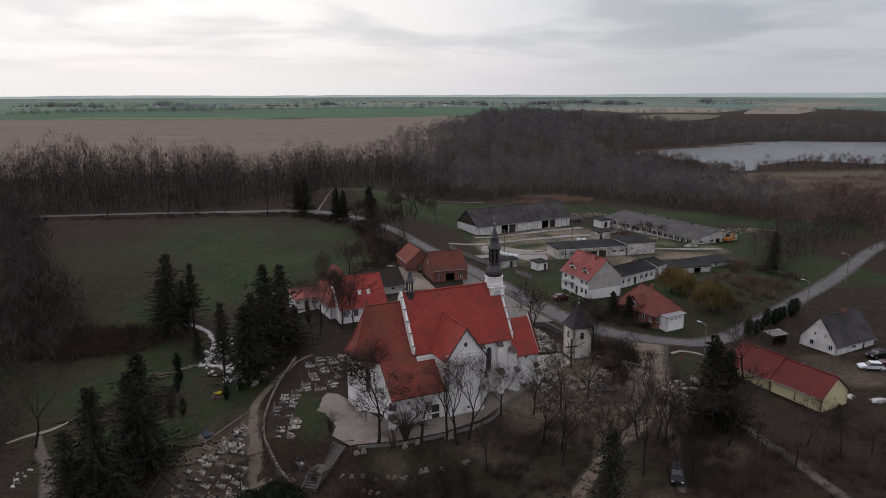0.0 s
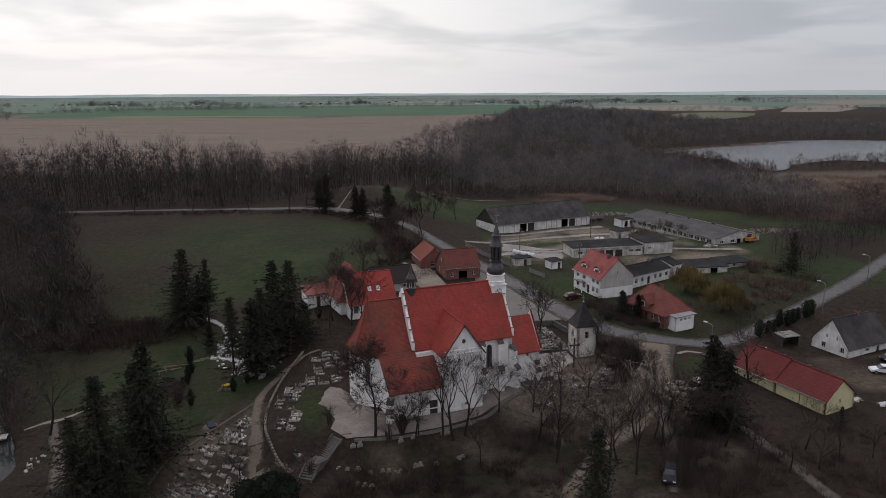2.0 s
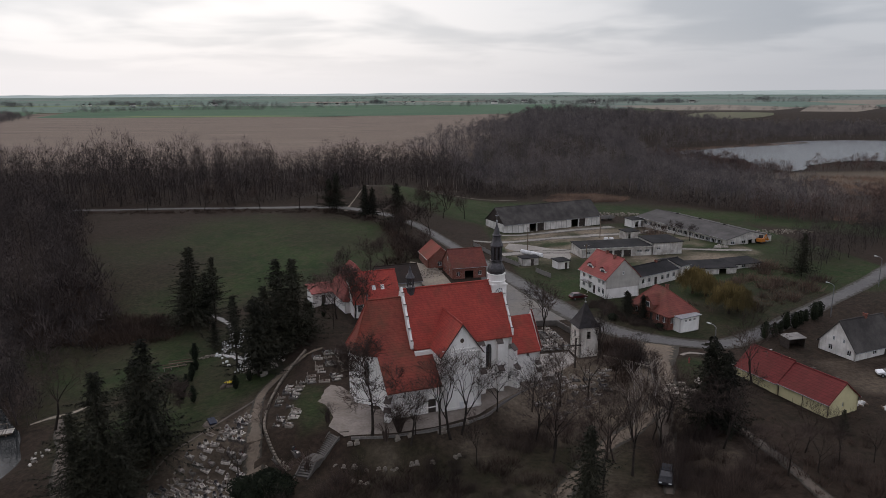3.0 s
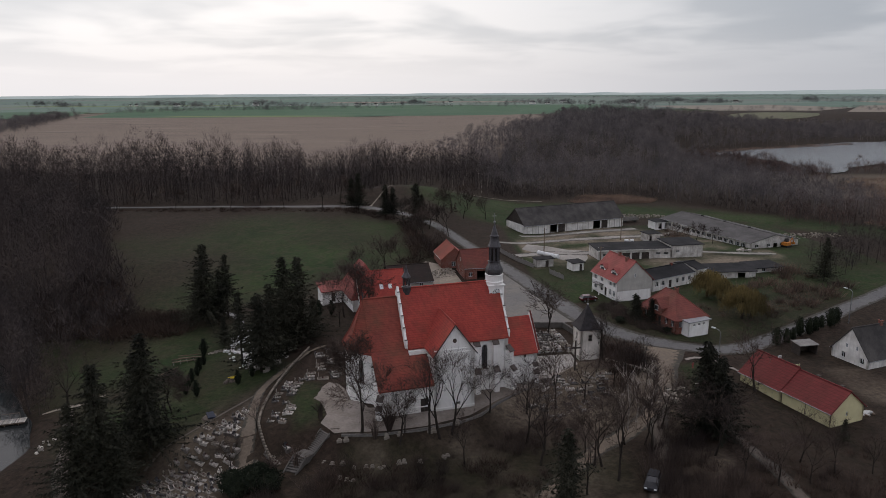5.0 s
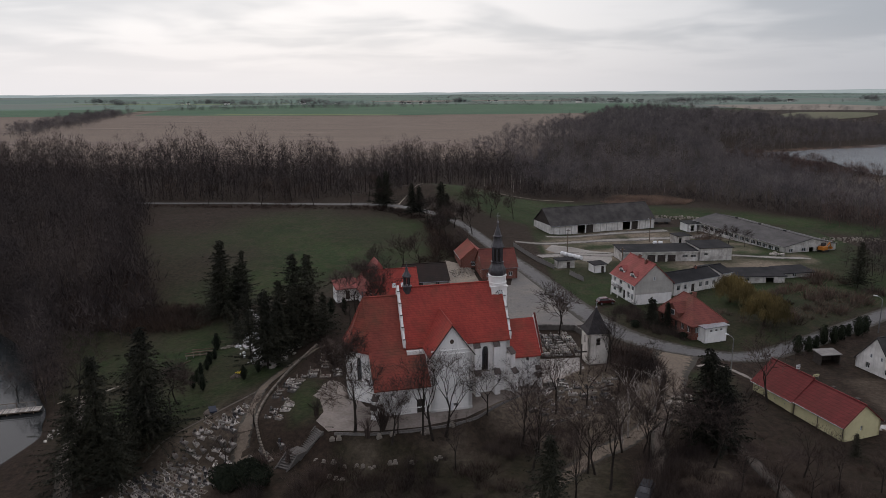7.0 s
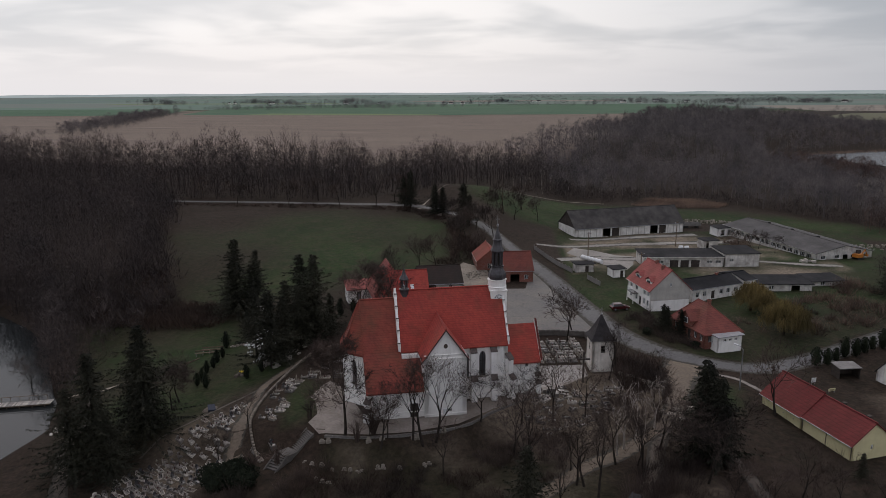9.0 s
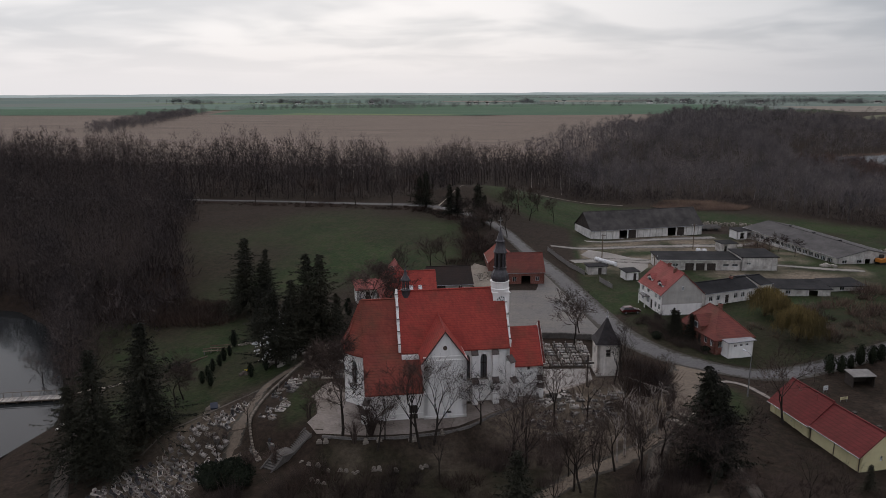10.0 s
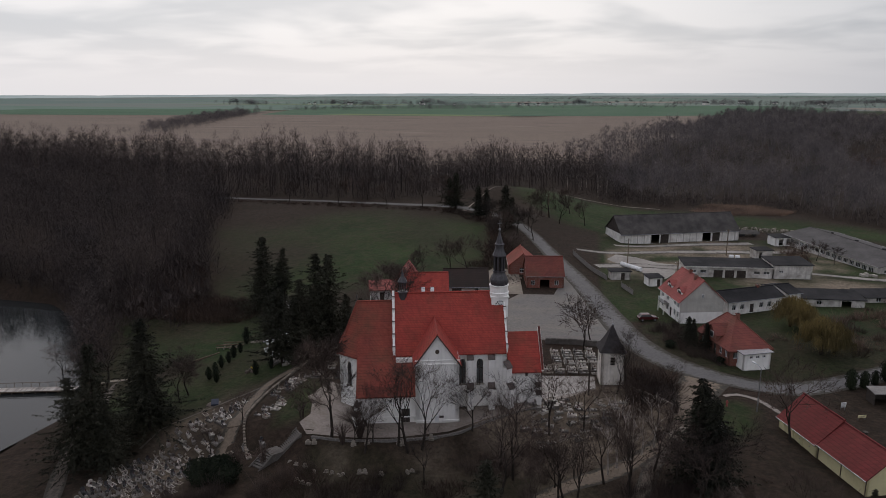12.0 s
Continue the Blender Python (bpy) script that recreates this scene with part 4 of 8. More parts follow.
def hip_roof(parent, W, L, eave, ridge, mat, over=0.4, hip=None, t=0.15):
    hip = W / 2 if hip is None else hip
    hip, hip_n = hip if isinstance(hip, tuple) else (hip, hip)
    a, z = over, eave - over * (ridge - eave) / (W / 2) + 0.12
    r = ridge + 0.12
    c = [(-a, -a, z), (W + a, -a, z), (W + a, L + a, z), (-a, L + a, z)]
    p, q = (W / 2, hip, r), (W / 2, L - hip_n, r)
    g = Geo()
    g.slab([c[0], c[1], p], t); g.slab([c[1], c[2], q, p], t); g.slab([c[2], c[3], q], t); g.slab([c[3], c[0], p, q], t)
    roof = part("roof", g, mat, parent)
    for s, e in ((c[0], p), (c[1], p), (c[2], q), (c[3], q), (p, q)):
        part("ridge_cap", Geo().beam(s, e, 0.11, n=6), mat, roof)
    return roof


def chimney_part(parent, x, y, z0, h, w=0.6, mat=None):
    c = part("chimney", Geo().box(x, y, z0, w, w, h).box(x, y, z0 + h, w + 0.16, w + 0.16, 0.12), mat or M_BRICK, parent)
    part("flue", Geo().box(x, y, z0 + h + 0.12, w * 0.5, w * 0.5, 0.12), M_RUBBER, c)


def dormer_part(parent, x, y, z, w, h, depth, mat, roof_mat, face=-1):
    """A small dormer whose front looks along face * x."""
    x1 = x - face * depth
    d = part("dormer", Geo().span(min(x, x1), max(x, x1), y - w / 2, y + w / 2, z, z + h), mat, parent)
    g = Geo()
    o = 0.2
    g.slab([(x + face * o, y - w / 2 - o, z + h - 0.1), (x + face * o, y, z + h + w * 0.32), (x1, y, z + h + w * 0.32), (x1, y - w / 2 - o, z + h - 0.1)], 0.1)
    g.slab([(x + face * o, y, z + h + w * 0.32), (x + face * o, y + w / 2 + o, z + h - 0.1), (x1, y + w / 2 + o, z + h - 0.1), (x1, y, z + h + w * 0.32)], 0.1)
    part("dormer_roof", g, roof_mat, d)
    part("pane", Geo().span(x + face * 0.02, x + face * 0.05, y - w * 0.3, y + w * 0.3, z + 0.25, z + h - 0.15) if face > 0 else Geo().span(x - 0.05, x - 0.02, y - w * 0.3, y + w * 0.3, z + 0.25, z + h - 0.15), M_GLASS, d)


M_GREYTILE = plain("grey_brown_coping_tiles", (0.11, 0.085, 0.075), (0.07, 0.058, 0.053), 2.0, 9.0)
# the church
CH = pose(10.9, 108.4, 0.0, 0, 0, 15.5)
church = thing("church", CH, "white-plastered church with steep red tiled roofs and dark spire", "church")


def arch_fill(g, p, d, u, w, z1, rise, t):
    """Fills the upper corners of an opening so that it ends in a pointed arch."""
    d = Vector((*d, 0)).normalized()
    inn = Vector((-d.y, d.x, 0)) * t
    o = Vector((*p, 0))
    for s in (-1, 1):
        pts, n = [], 5
        for i in range(n + 1):
            a = i / n
            pts.append((s * w / 2 * math.cos(a * math.pi / 2) ** 0.8, z1 - rise + rise * math.sin(a * math.pi / 2)))
        poly = pts + [(s * w / 2, z1)]
        v = [((o + d * (u + x)).x, (o + d * (u + x)).y, z) for x, z in poly] + [((o + d * (u + x) + inn).x, (o + d * (u + x) + inn).y, z) for x, z in poly]
        m = len(poly)
        f = [tuple(range(m)) if s > 0 else tuple(range(m - 1, -1, -1))] + [(i, i + 1, m + i + 1, m + i) for i in range(m - 1)]
        g.add(v, f)


def church_wall(p, q, z1, openings=(), t=0.7, name="wall"):
    holes = [(u - w / 2, u + w / 2, z0, z0 + h) for u, z0, w, h, *_ in openings]
    g = Geo().wall(p, q, -0.8, z1, t, holes)
    d = (q[0] - p[0], q[1] - p[1])
    for u, z0, w, h, k in openings:
        if k == "gothic":
            arch_fill(g, p, d, u, w, z0 + h, w * 0.9, t)
    part(name, g, M_WHITE, church)
    for u, z0, w, h, k in openings:
        if k == "door":
            door_part(church, p, d, u, z0, w, h, M_DARKWOOD)
        else:
            window_part(church, p, d, u, z0, w, h, t, M_DARKFRAME, 1)
            if k == "gothic":
                dd = Vector((*d, 0)).normalized()
                c = Vector((*p, 0)) + dd * u
                o = Vector((dd.y, -dd.x, 0)) * 0.06
                part("window_sill", Geo().box(c.x + o.x, c.y + o.y, z0 - 0.12, w + 0.5, 0.3, 0.12, math.degrees(math.atan2(dd.y, dd.x))), M_STONE, church)


def buttress(u, v, w, d0, z0, d1, z1, ang):
    """A two-stage buttress against the wall at (u, v), leaning out along ang, with tiled slopes."""
    c, s = math.cos(radians(ang)), math.sin(radians(ang))
    b = part("buttress", Geo(), M_WHITE, church)
    g = Geo()

    def P(out, side, z):
        return (u + c * out - s * side, v + s * out + c * side, z)
    for dep, za, zb in ((d0, -0.8, z0), (d1, z0, z1)):
        h = w / 2
        g.add([P(o, k, z) for z in (za, zb) for o, k in ((-0.3, -h), (dep, -h), (dep, h), (-0.3, h))], [(3, 2, 1, 0), (4, 5, 6, 7), (0, 1, 5, 4), (1, 2, 6, 5), (2, 3, 7, 6), (3, 0, 4, 7)])
    b.data = g.mesh("buttress", M_WHITE)
    h = w / 2 + 0.12
    for dep, inn_, z in ((d0 + 0.1, d1, z0), (d1 + 0.1, 0.0, z1)):
        up = (dep - inn_) * 0.9
        part("tile_cap", Geo().slab([P(dep, -h, z + 0.12), P(dep, h, z + 0.12), P(inn_ - 0.05, h, z + 0.12 + up), P(inn_ - 0.05, -h, z + 0.12 + up)], 0.14), M_GREYTILE, b)


NL, NW, NE, NR = 17.6, 5.1, 9.7, 17.5          # nave: length, half width, eave, ridge
church_wall((0, -NW), (NL, -NW), NE, [(10.6, 3.9, 1.0, 4.2, "gothic"), (13.35, 3.9, 1.05, 4.2, "gothic"), (1.4, 9.0, 0.5, 0.4, "plain")])
church_wall((NL, -NW), (NL, NW), NE)
church_wall((NL, NW), (0, NW), NE, [(4, 4, 1.1, 4.2, "gothic"), (9, 4, 1.1, 4.2, "gothic")])
church_wall((0, NW), (0, -NW), NE)


def parapet_gable(u, t):
    """A gable wall that stands proud of the roof, stepped with small piers."""
    g = Geo()
    a = [(u, -NW - 0.25, NE - 0.6), (u, -NW - 0.25, NE + 0.25), (u, 0, NR + 0.55), (u, NW + 0.25, NE + 0.25), (u, NW + 0.25, NE - 0.6)]
    b = [(x + t, y, z) for x, y, z in a]
    g.add(a + b, [(0, 1, 2, 3, 4), (9, 8, 7, 6, 5)] + [(i, i + 5, (i + 1) % 5 + 5, (i + 1) % 5) for i in range(5)])
    w = part("gable", g, M_WHITE, church)
    k = (NR - NE + 0.3) / (NW + 0.25)
    for s in (-1, 1):
        for i in range(5):
            v = s * (NW + 0.1 - i * 1.12)
            z = NE + 0.25 + (NW + 0.25 - abs(v)) * k
            pier = part("pier", Geo().box(u + t / 2, v, z - 0.45, t + 0.08, 0.26, 0.6), M_WHITE, w)
            part("cap", Geo().box(u + t / 2, v, z + 0.27, t + 0.12, 0.32, 0.07), M_GREYTILE, pier)


parapet_gable(-0.35, 0.36)
parapet_gable(NL - 0.1, 0.26)
g = Geo()
k = (NR - NE) / NW
for s in (-1, 1):
    q = [(0.05, s * (NW + 0.45), NE - 0.45 * k + 0.1), (NL - 0.1, s * (NW + 0.45), NE - 0.45 * k + 0.1), (NL - 0.1, 0, NR + 0.1), (0.05, 0, NR + 0.1)]
    g.slab(q if s < 0 else q[::-1], 0.2)
nave_roof = part("nave_roof", g, M_RED, church, "bright red tiled nave roof")
part("ridge_cap", Geo().beam((0.05, 0, NR + 0.14), (NL - 0.1, 0, NR + 0.14), 0.16, n=6), M_RED, nave_roof)

# choir with a three-sided apse
AP = [(0, -4.9), (-5.7, -4.9), (-8.9, -2.1), (-8.9, 2.1), (-5.7, 4.9), (0, 4.9)]
for i in range(5):
    p, q = AP[i + 1], AP[i]
    L_ = math.dist(p, q)
    ops = [(L_ / 2, 3.6, 0.9, 3.9, "gothic")] if i in (1, 2, 3) else []
    church_wall(p, q, 9.0, ops)
EV = [(0, -5.25), (-5.85, -5.25), (-9.3, -2.25), (-9.3, 2.25), (-5.85, 5.25), (0, 5.25)]
RG = [(0, 0), (-6.0, 0), (-6.0, 0), (-6.0, 0), (-6.0, 0), (0, 0)]
choir_roof = part("choir_roof", Geo().beam((-6.0, 0, 16.4), (-0.4, 0, 16.4), 0.15, n=6), M_RED_OLD, church, "weathered red tiled choir roof")
for i in range(5):
    g = Geo()
    e0, e1, r0, r1 = EV[i], EV[i + 1], RG[i], RG[i + 1]
    mid = lambda e, r: (e[0] + (r[0] - e[0]) * 0.42, e[1] + (r[1] - e[1]) * 0.42, 11.35)
    g.slab([(*e1, 8.65), (*e0, 8.65), mid(e0, r0), mid(e1, r1)], 0.18)
    top = [mid(e1, r1), mid(e0, r0), (*r0, 16.35), (*r1, 16.35)]
    g.slab(top if r0 != r1 else top[:3], 0.18)
    part("roof_facet", g, M_RED_OLD, choir_roof)
for e in (EV[1], EV[2], EV[3]):
    m_ = (e[0] + (-6.0 - e[0]) * 0.42, e[1] * 0.58, 11.4)
    part("hip_cap", Geo().beam((*e, 8.7), m_, 0.12, n=5).beam(m_, (-6.0, 0, 16.4), 0.12, n=5), M_RED_OLD, choir_roof)
part("finial", Geo().lathe(-6.0, 0, [(0.12, 16.4), (0.05, 16.9), (0.16, 17.05), (0.02, 17.6)], 8), M_COPPER, choir_roof)

# sacristy under the swept-down choir roof
church_wall((-5.7, -10.0), (3.0, -10.0), 4.75, [(0.85 + 6.3, 0, 1.3, 2.3, "door"), (2.6, 3.2, 0.5, 0.5, "plain"), (4.9, 3.3, 0.5, 0.5, "plain")])
part("wall", Geo().add([(-5.7, -4.9, -0.8), (-5.7, -10, -0.8), (-5.7, -10, 4.75), (-5.7, -4.9, 8.6), (-5.1, -4.9, -0.8), (-5.1, -10, -0.8), (-5.1, -10, 4.75), (-5.1, -4.9, 8.6)], [(0, 1, 2, 3), (7, 6, 5, 4), (1, 5, 6, 2), (2, 6, 7, 3)]), M_WHITE, church)
part("sacristy_roof", Geo().slab([(-5.95, -10.45, 4.5), (3.0, -10.45, 4.5), (3.0, -4.8, 9.1), (-5.95, -4.8, 9.1)], 0.18), M_RED_OLD, church, "weathered red tiled lean-to roof")
buttress(-5.5, -9.8, 0.9, 1.2, 1.6, 0.7, 2.9, 235)
part("cornice", Geo().span(-5.7, 3.0, -10.12, -10.0, 0.9, 1.05), M_WHITE, church)

part("ledge", Geo().span(0.1, 3.0, -6.0, -5.1, 8.0, 8.75), M_WHITE, church)

# gabled south chapel
church_wall((3.0, -10.5), (9.6, -10.5), NE, [(3.8, 0.75, 0.9, 0.45, "plain")])
church_wall((9.6, -10.5), (9.6, -NW), NE, [(2.6, 3.5, 0.8, 3.6, "gothic")])
church_wall((3.0, -NW), (3.0, -10.5), NE)
g = Geo()
a = [(3.0, -10.5, NE), (9.6, -10.5, NE), (6.3, -10.5, 14.1)]
g.add(a + [(x, y + 0.6, z) for x, y, z in a], [(0, 1, 2), (5, 4, 3), (0, 3, 4, 1), (1, 4, 5, 2), (2, 5, 3, 0)])
chapel_gable = part("gable", g, M_WHITE, church)
part("roundel", Geo().add([(6.3 + 0.32 * math.cos(t), -10.53, 11.5 + 0.38 * math.sin(t)) for t in np.arange(0, 6.28, 0.524)], [tuple(range(12))]), M_DARKFRAME, chapel_gable)
for z, d in ((NE - 0.25, 0.16), (NE + 0.35, 0.12), (4.2, 0.08), (0.35, 0.1)):
    part("string_course", Geo().span(2.95, 9.65, -10.5 - d, -10.5, z, z + 0.16), M_WHITE, church)
part("string_course", Geo().span(9.6, 9.72, -10.5, -NW, NE - 0.25, NE - 0.09), M_WHITE, church)
part("white_box", Geo().span(5.9, 6.5, -10.75, -10.5, 0.3, 1.3), M_FRAME, church)
g = Geo()
kk = (14.25 - 9.7) / 3.3
g.slab([(2.65, -10.85, 9.72 - 0.35 * kk), (6.3, -10.85, 14.25), (6.3, -2.0, 14.25), (2.65, -5.4, 9.72 - 0.35 * kk)], 0.16)
g.slab([(6.3, -10.85, 14.25), (9.95, -10.85, 9.72 - 0.35 * kk), (9.95, -5.4, 9.72 - 0.35 * kk), (6.3, -2.0, 14.25)], 0.16)
chapel_roof = part("chapel_roof", g, M_RED, church)
part("ridge_cap", Geo().beam((6.3, -10.85, 14.3), (6.3, -2.1, 14.3), 0.14, n=6), M_RED, chapel_roof)
for x0, x1 in ((2.65, 6.3), (9.95, 6.3)):
    part("verge", Geo().beam((x0, -10.88, 9.72 - 0.35 * kk - 0.1), (x1, -10.88, 14.15), 0.09), M_DARKWOOD, chapel_roof)

for u in (11.75, 15.1):
    buttress(u, -NW, 0.9, 1.55, 3.6, 0.85, 8.2, -90)
buttress(17.55, -NW, 0.95, 1.6, 3.4, 0.9, 6.6, -60)

# annexe at the far end
church_wall((NL + 0.5, -4.5), (23.3, -4.5), 5.9, [(2.9, 4.6, 0.5, 0.6, "plain")])
church_wall((23.3, -4.5), (23.3, 3.1), 5.9)
church_wall((23.3, 3.1), (NL + 0.5, 3.1), 5.9)
g = Geo()
a = [(23.3, -4.8, 5.6), (23.3, -0.7, 11.5), (23.3, 3.4, 5.6)]
g.add(a + [(x + 0.45, y, z) for x, y, z in a], [(2, 1, 0), (3, 4, 5), (0, 1, 4, 3), (1, 2, 5, 4), (2, 0, 3, 5)])
ag = part("gable", g, M_WHITE, church)
part("coping", Geo().beam((23.52, -4.8, 5.75), (23.52, -0.7, 11.6), 0.2).beam((23.52, -0.7, 11.6), (23.52, 3.4, 5.75), 0.2), M_RED_DARK, ag)
g = Geo()
g.slab([(NL + 0.4, -4.95, 5.5), (23.3, -4.95, 5.5), (23.3, -0.7, 10.9), (NL + 0.4, -0.7, 10.9)], 0.16)
g.slab([(NL + 0.4, -0.7, 10.9), (23.3, -0.7, 10.9), (23.3, 3.5, 5.5), (NL + 0.4, 3.5, 5.5)], 0.16)
part("annexe_roof", g, M_RED, church)
buttress(22.9, -4.5, 0.8, 1.0, 1.8, 0.5, 3.0, -90)

# tower on the end gable
TU, TV = 16.95, 0.1
tower = part("tower", Geo().box(TU, TV, 13.6, 2.7, 2.7, 3.3).box(TU, TV, 16.9, 3.0, 3.0, 0.16), M_WHITE, church, "white square clock stage with a dark shingled spire")
part("drum", Geo().lathe(TU, TV, [(1.56, 17.06), (1.56, 17.5), (1.64, 17.55), (1.50, 17.65), (1.48, 18.55), (1.6, 18.62), (1.6, 18.75)], 24), M_WHITE, tower)
for du, dv, vert in ((0, -1.36, False), (1.36, 0, True), (-1.36, 0, True)):
    face = Geo()
    ring = [(0.85 * math.cos(t), 0.85 * math.sin(t)) for t in np.linspace(0, 2 * math.pi, 24, endpoint=False)]
    sgn = -1 if (dv < 0 or du < 0) else 1
    pts = [(TU + du + (sgn * 0.03), TV + x, 15.6 + y) if vert else (TU + x, TV + dv - 0.03, 15.6 + y) for x, y in ring]
    face.add(pts, [tuple(range(24))])
    cl = part("clock_face", face, M_FRAME, tower)
    marks = Geo()
    for i in range(12):
        t = math.pi * i / 6
        x, y = 0.68 * math.cos(t), 0.68 * math.sin(t)
        if vert:
            marks.box(TU + du + sgn * 0.05, TV + x, 15.6 + y - 0.09, 0.03, 0.14, 0.18)
        else:
            marks.box(TU + x, TV + dv - 0.05, 15.6 + y - 0.09, 0.14, 0.03, 0.18)
    part("hour_marks", marks, M_BLACKSTONE, cl)
    ptr = Geo()
    o = (TU + du + sgn * 0.07, TV, 15.6) if vert else (TU, TV + dv - 0.07, 15.6)
    for ang, ln in ((2.2, 0.62), (0.6, 0.42)):
        e = (o[0], o[1] + ln * math.cos(ang), o[2] + ln * math.sin(ang)) if vert else (o[0] + ln * math.cos(ang), o[1], o[2] + ln * math.sin(ang))
        ptr.beam(o, e, 0.05)
    part("pointers", ptr, M_BLACKSTONE, cl)
spire = part("spire", Geo().lathe(TU, TV, [(1.30, 18.7), (1.44, 18.9), (1.52, 19.25), (1.46, 19.7), (1.26, 20.15), (1.06, 20.5), (0.98, 20.8), (1.14, 20.9), (1.14, 21.05), (0.9, 21.1)], 8, 0.3927), M_COPPER, tower)
for i in range(8):
    t = 2 * math.pi * i / 8 + 0.3927
    part("lantern_post", Geo().box(TU + 0.80 * math.cos(t), TV + 0.80 * math.sin(t), 21.05, 0.24, 0.34, 2.35, math.degrees(t)), M_COPPER, spire)
part("lantern_core", Geo().lathe(TU, TV, [(0.62, 21.05), (0.62, 23.4)], 8, 0.3927), M_DARKWOOD, spire)
part("cupola", Geo().lathe(TU, TV, [(0.92, 23.35), (1.12, 23.42), (1.16, 23.6), (1.02, 23.9), (0.86, 24.25), (0.74, 24.7), (0.68, 25.2), (0.82, 25.3), (0.82, 25.42), (0.62, 25.6), (0.45, 26.2), (0.18, 27.0), (0.07, 27.6)], 8, 0.3927), M_COPPER, spire)
part("cross", Geo().lathe(TU, TV, [(0.05, 27.5), (0.2, 27.7), (0.2, 27.85), (0.05, 28.0)], 8).box(TU, TV, 28.0, 0.07, 0.07, 1.3).box(TU, TV, 28.75, 0.7, 0.07, 0.08), M_STEEL, spire)
# ridge turret
ru = 1.35
turret = part("turret", Geo().lathe(ru, 0, [(0.72, 16.6), (0.72, 17.7), (0.86, 17.75), (0.86, 17.9), (0.62, 18.0), (0.55, 18.05)], 8, 0.3927), M_COPPER, church, "small dark octagonal ridge turret")
for i in range(8):
    t = 2 * math.pi * i / 8 + 0.3927
    part("post", Geo().box(ru + 0.52 * math.cos(t), 0.52 * math.sin(t), 18.0, 0.14, 0.14, 1.4, math.degrees(t)), M_COPPER, turret)
part("cupola", Geo().lathe(ru, 0, [(0.7, 19.35), (0.8, 19.45), (0.78, 19.6), (0.6, 19.9), (0.34, 20.3), (0.2, 20.9), (0.05, 21.5), (0.03, 22.0)], 8, 0.3927), M_COPPER, turret)

# bell tower by the churchyard gate
bell = thing("bell_tower", pose(45.8, 121.4, gh(45.8, 121.4), 0, 0, 8), "squat white square bell tower with a dark pyramid roof", "tower")
for side, (p, q) in enumerate((((-1.95, -1.95), (1.95, -1.95)), ((1.95, -1.95), (1.95, 1.95)), ((1.95, 1.95), (-1.95, 1.95)), ((-1.95, 1.95), (-1.95, -1.95)))):
    part("wall", Geo().wall(p, q, -0.8, 5.9, 0.5, [(1.55, 2.35, 3.6, 5.0)]), M_TOWER, bell)
    d = Vector((q[0] - p[0], q[1] - p[1], 0)).normalized()
    inn = Vector((-d.y, d.x, 0))
    for i in range(5):
        c = Vector((*p, 0)) + d * 1.95 + inn * 0.2
        part("louvre", Geo().box(c.x, c.y, 3.65 + i * 0.27, 0.8, 0.2, 0.07, math.degrees(math.atan2(d.y, d.x))), M_DARKWOOD, bell)
part("cornice", Geo().box(0, 0, 5.75, 4.2, 4.2, 0.2), M_TOWER, bell)
prof = [(3.3, 5.9), (2.5, 6.55), (1.65, 7.7), (0.85, 9.0), (0.12, 10.2)]
part("roof", Geo().lathe(0, 0, prof, 4, math.pi / 4), M_SLATE, bell)
part("finial", Geo().lathe(0, 0, [(0.1, 10.1), (0.2, 10.35), (0.05, 10.5)], 8).box(0, 0, 10.5, 0.06, 0.06, 1.1).box(0, 0, 11.1, 0.5, 0.06, 0.07), M_STEEL, bell)


# houses
def house(name, label, x, y, rot, W, L, eave, ridge, wall_mat, roof_mat, openings=(), base=None, hip=None, attic=(), attic_n=(), chimneys=(), over=0.35, mats=None, gable_mat=None, end=0.25):
    z = gh(x, y) if base is None else base
    h = thing(name, pose(x, y, z, 0, 0, rot), label, "house" if "barn" not in name and "shed" not in name else name)
    four_walls(h, W, L, eave, wall_mat, openings, mats=mats)
    if hip is None:
        gable_tri(h, W, 0, eave, ridge, 0.35, gable_mat or (mats or {}).get("s", wall_mat), attic)
        gable_tri(h, W, L, eave, ridge, 0.35, gable_mat or wall_mat, attic_n)
        gable_roof(h, W, L, eave, ridge, roof_mat, over, end)
    else:
        hip_roof(h, W, L, eave, ridge, roof_mat, over, hip)
    for cx, cy, cz, ch in chimneys:
        chimney_part(h, cx, cy, cz, ch)
    return h


# white two-storey house with grey gable
wh = house("white_house", "two-storey white house with a red tiled roof and bare grey gable", 61.2, 155.6, 16, 9.6, 11.6, 5.0, 9.4, M_WHITE, M_PINK,
           [("w", 1.8, 0.9, 1.2, 1.4), ("w", 4.6, 0.9, 1.2, 1.4), ("w", 8.6, 0.9, 1.1, 1.4), ("w", 10.3, 0.9, 1.1, 1.4), ("w", 1.8, 3.2, 1.2, 1.4), ("w", 4.6, 3.2, 1.2, 1.4), ("w", 8.6, 3.2, 1.1, 1.4), ("w", 10.3, 3.2, 1.1, 1.4), ("w", 6.5, 0.1, 1.0, 2.1, "door")],
           base=0.0, mats={"s": M_WHITE}, gable_mat=M_GREYWALL, attic=[(4.8, 5.6, 0.5, 0.9)], chimneys=[(4.8, 7.0, 8.7, 1.3), (4.3, 3.2, 8.6, 1.2)], over=0.5)
part("upper_gable_wall", Geo().span(0.0, 9.6, -0.03, -0.004, 2.45, 5.02), M_GREYWALL, wh)
dormer_part(wh, 0.9, 8.4, 5.4, 2.6, 1.2, 2.6, M_WHITE, M_PINK)
dormer_part(wh, 0.9, 3.0, 5.4, 2.6, 1.2, 2.6, M_WHITE, M_PINK)
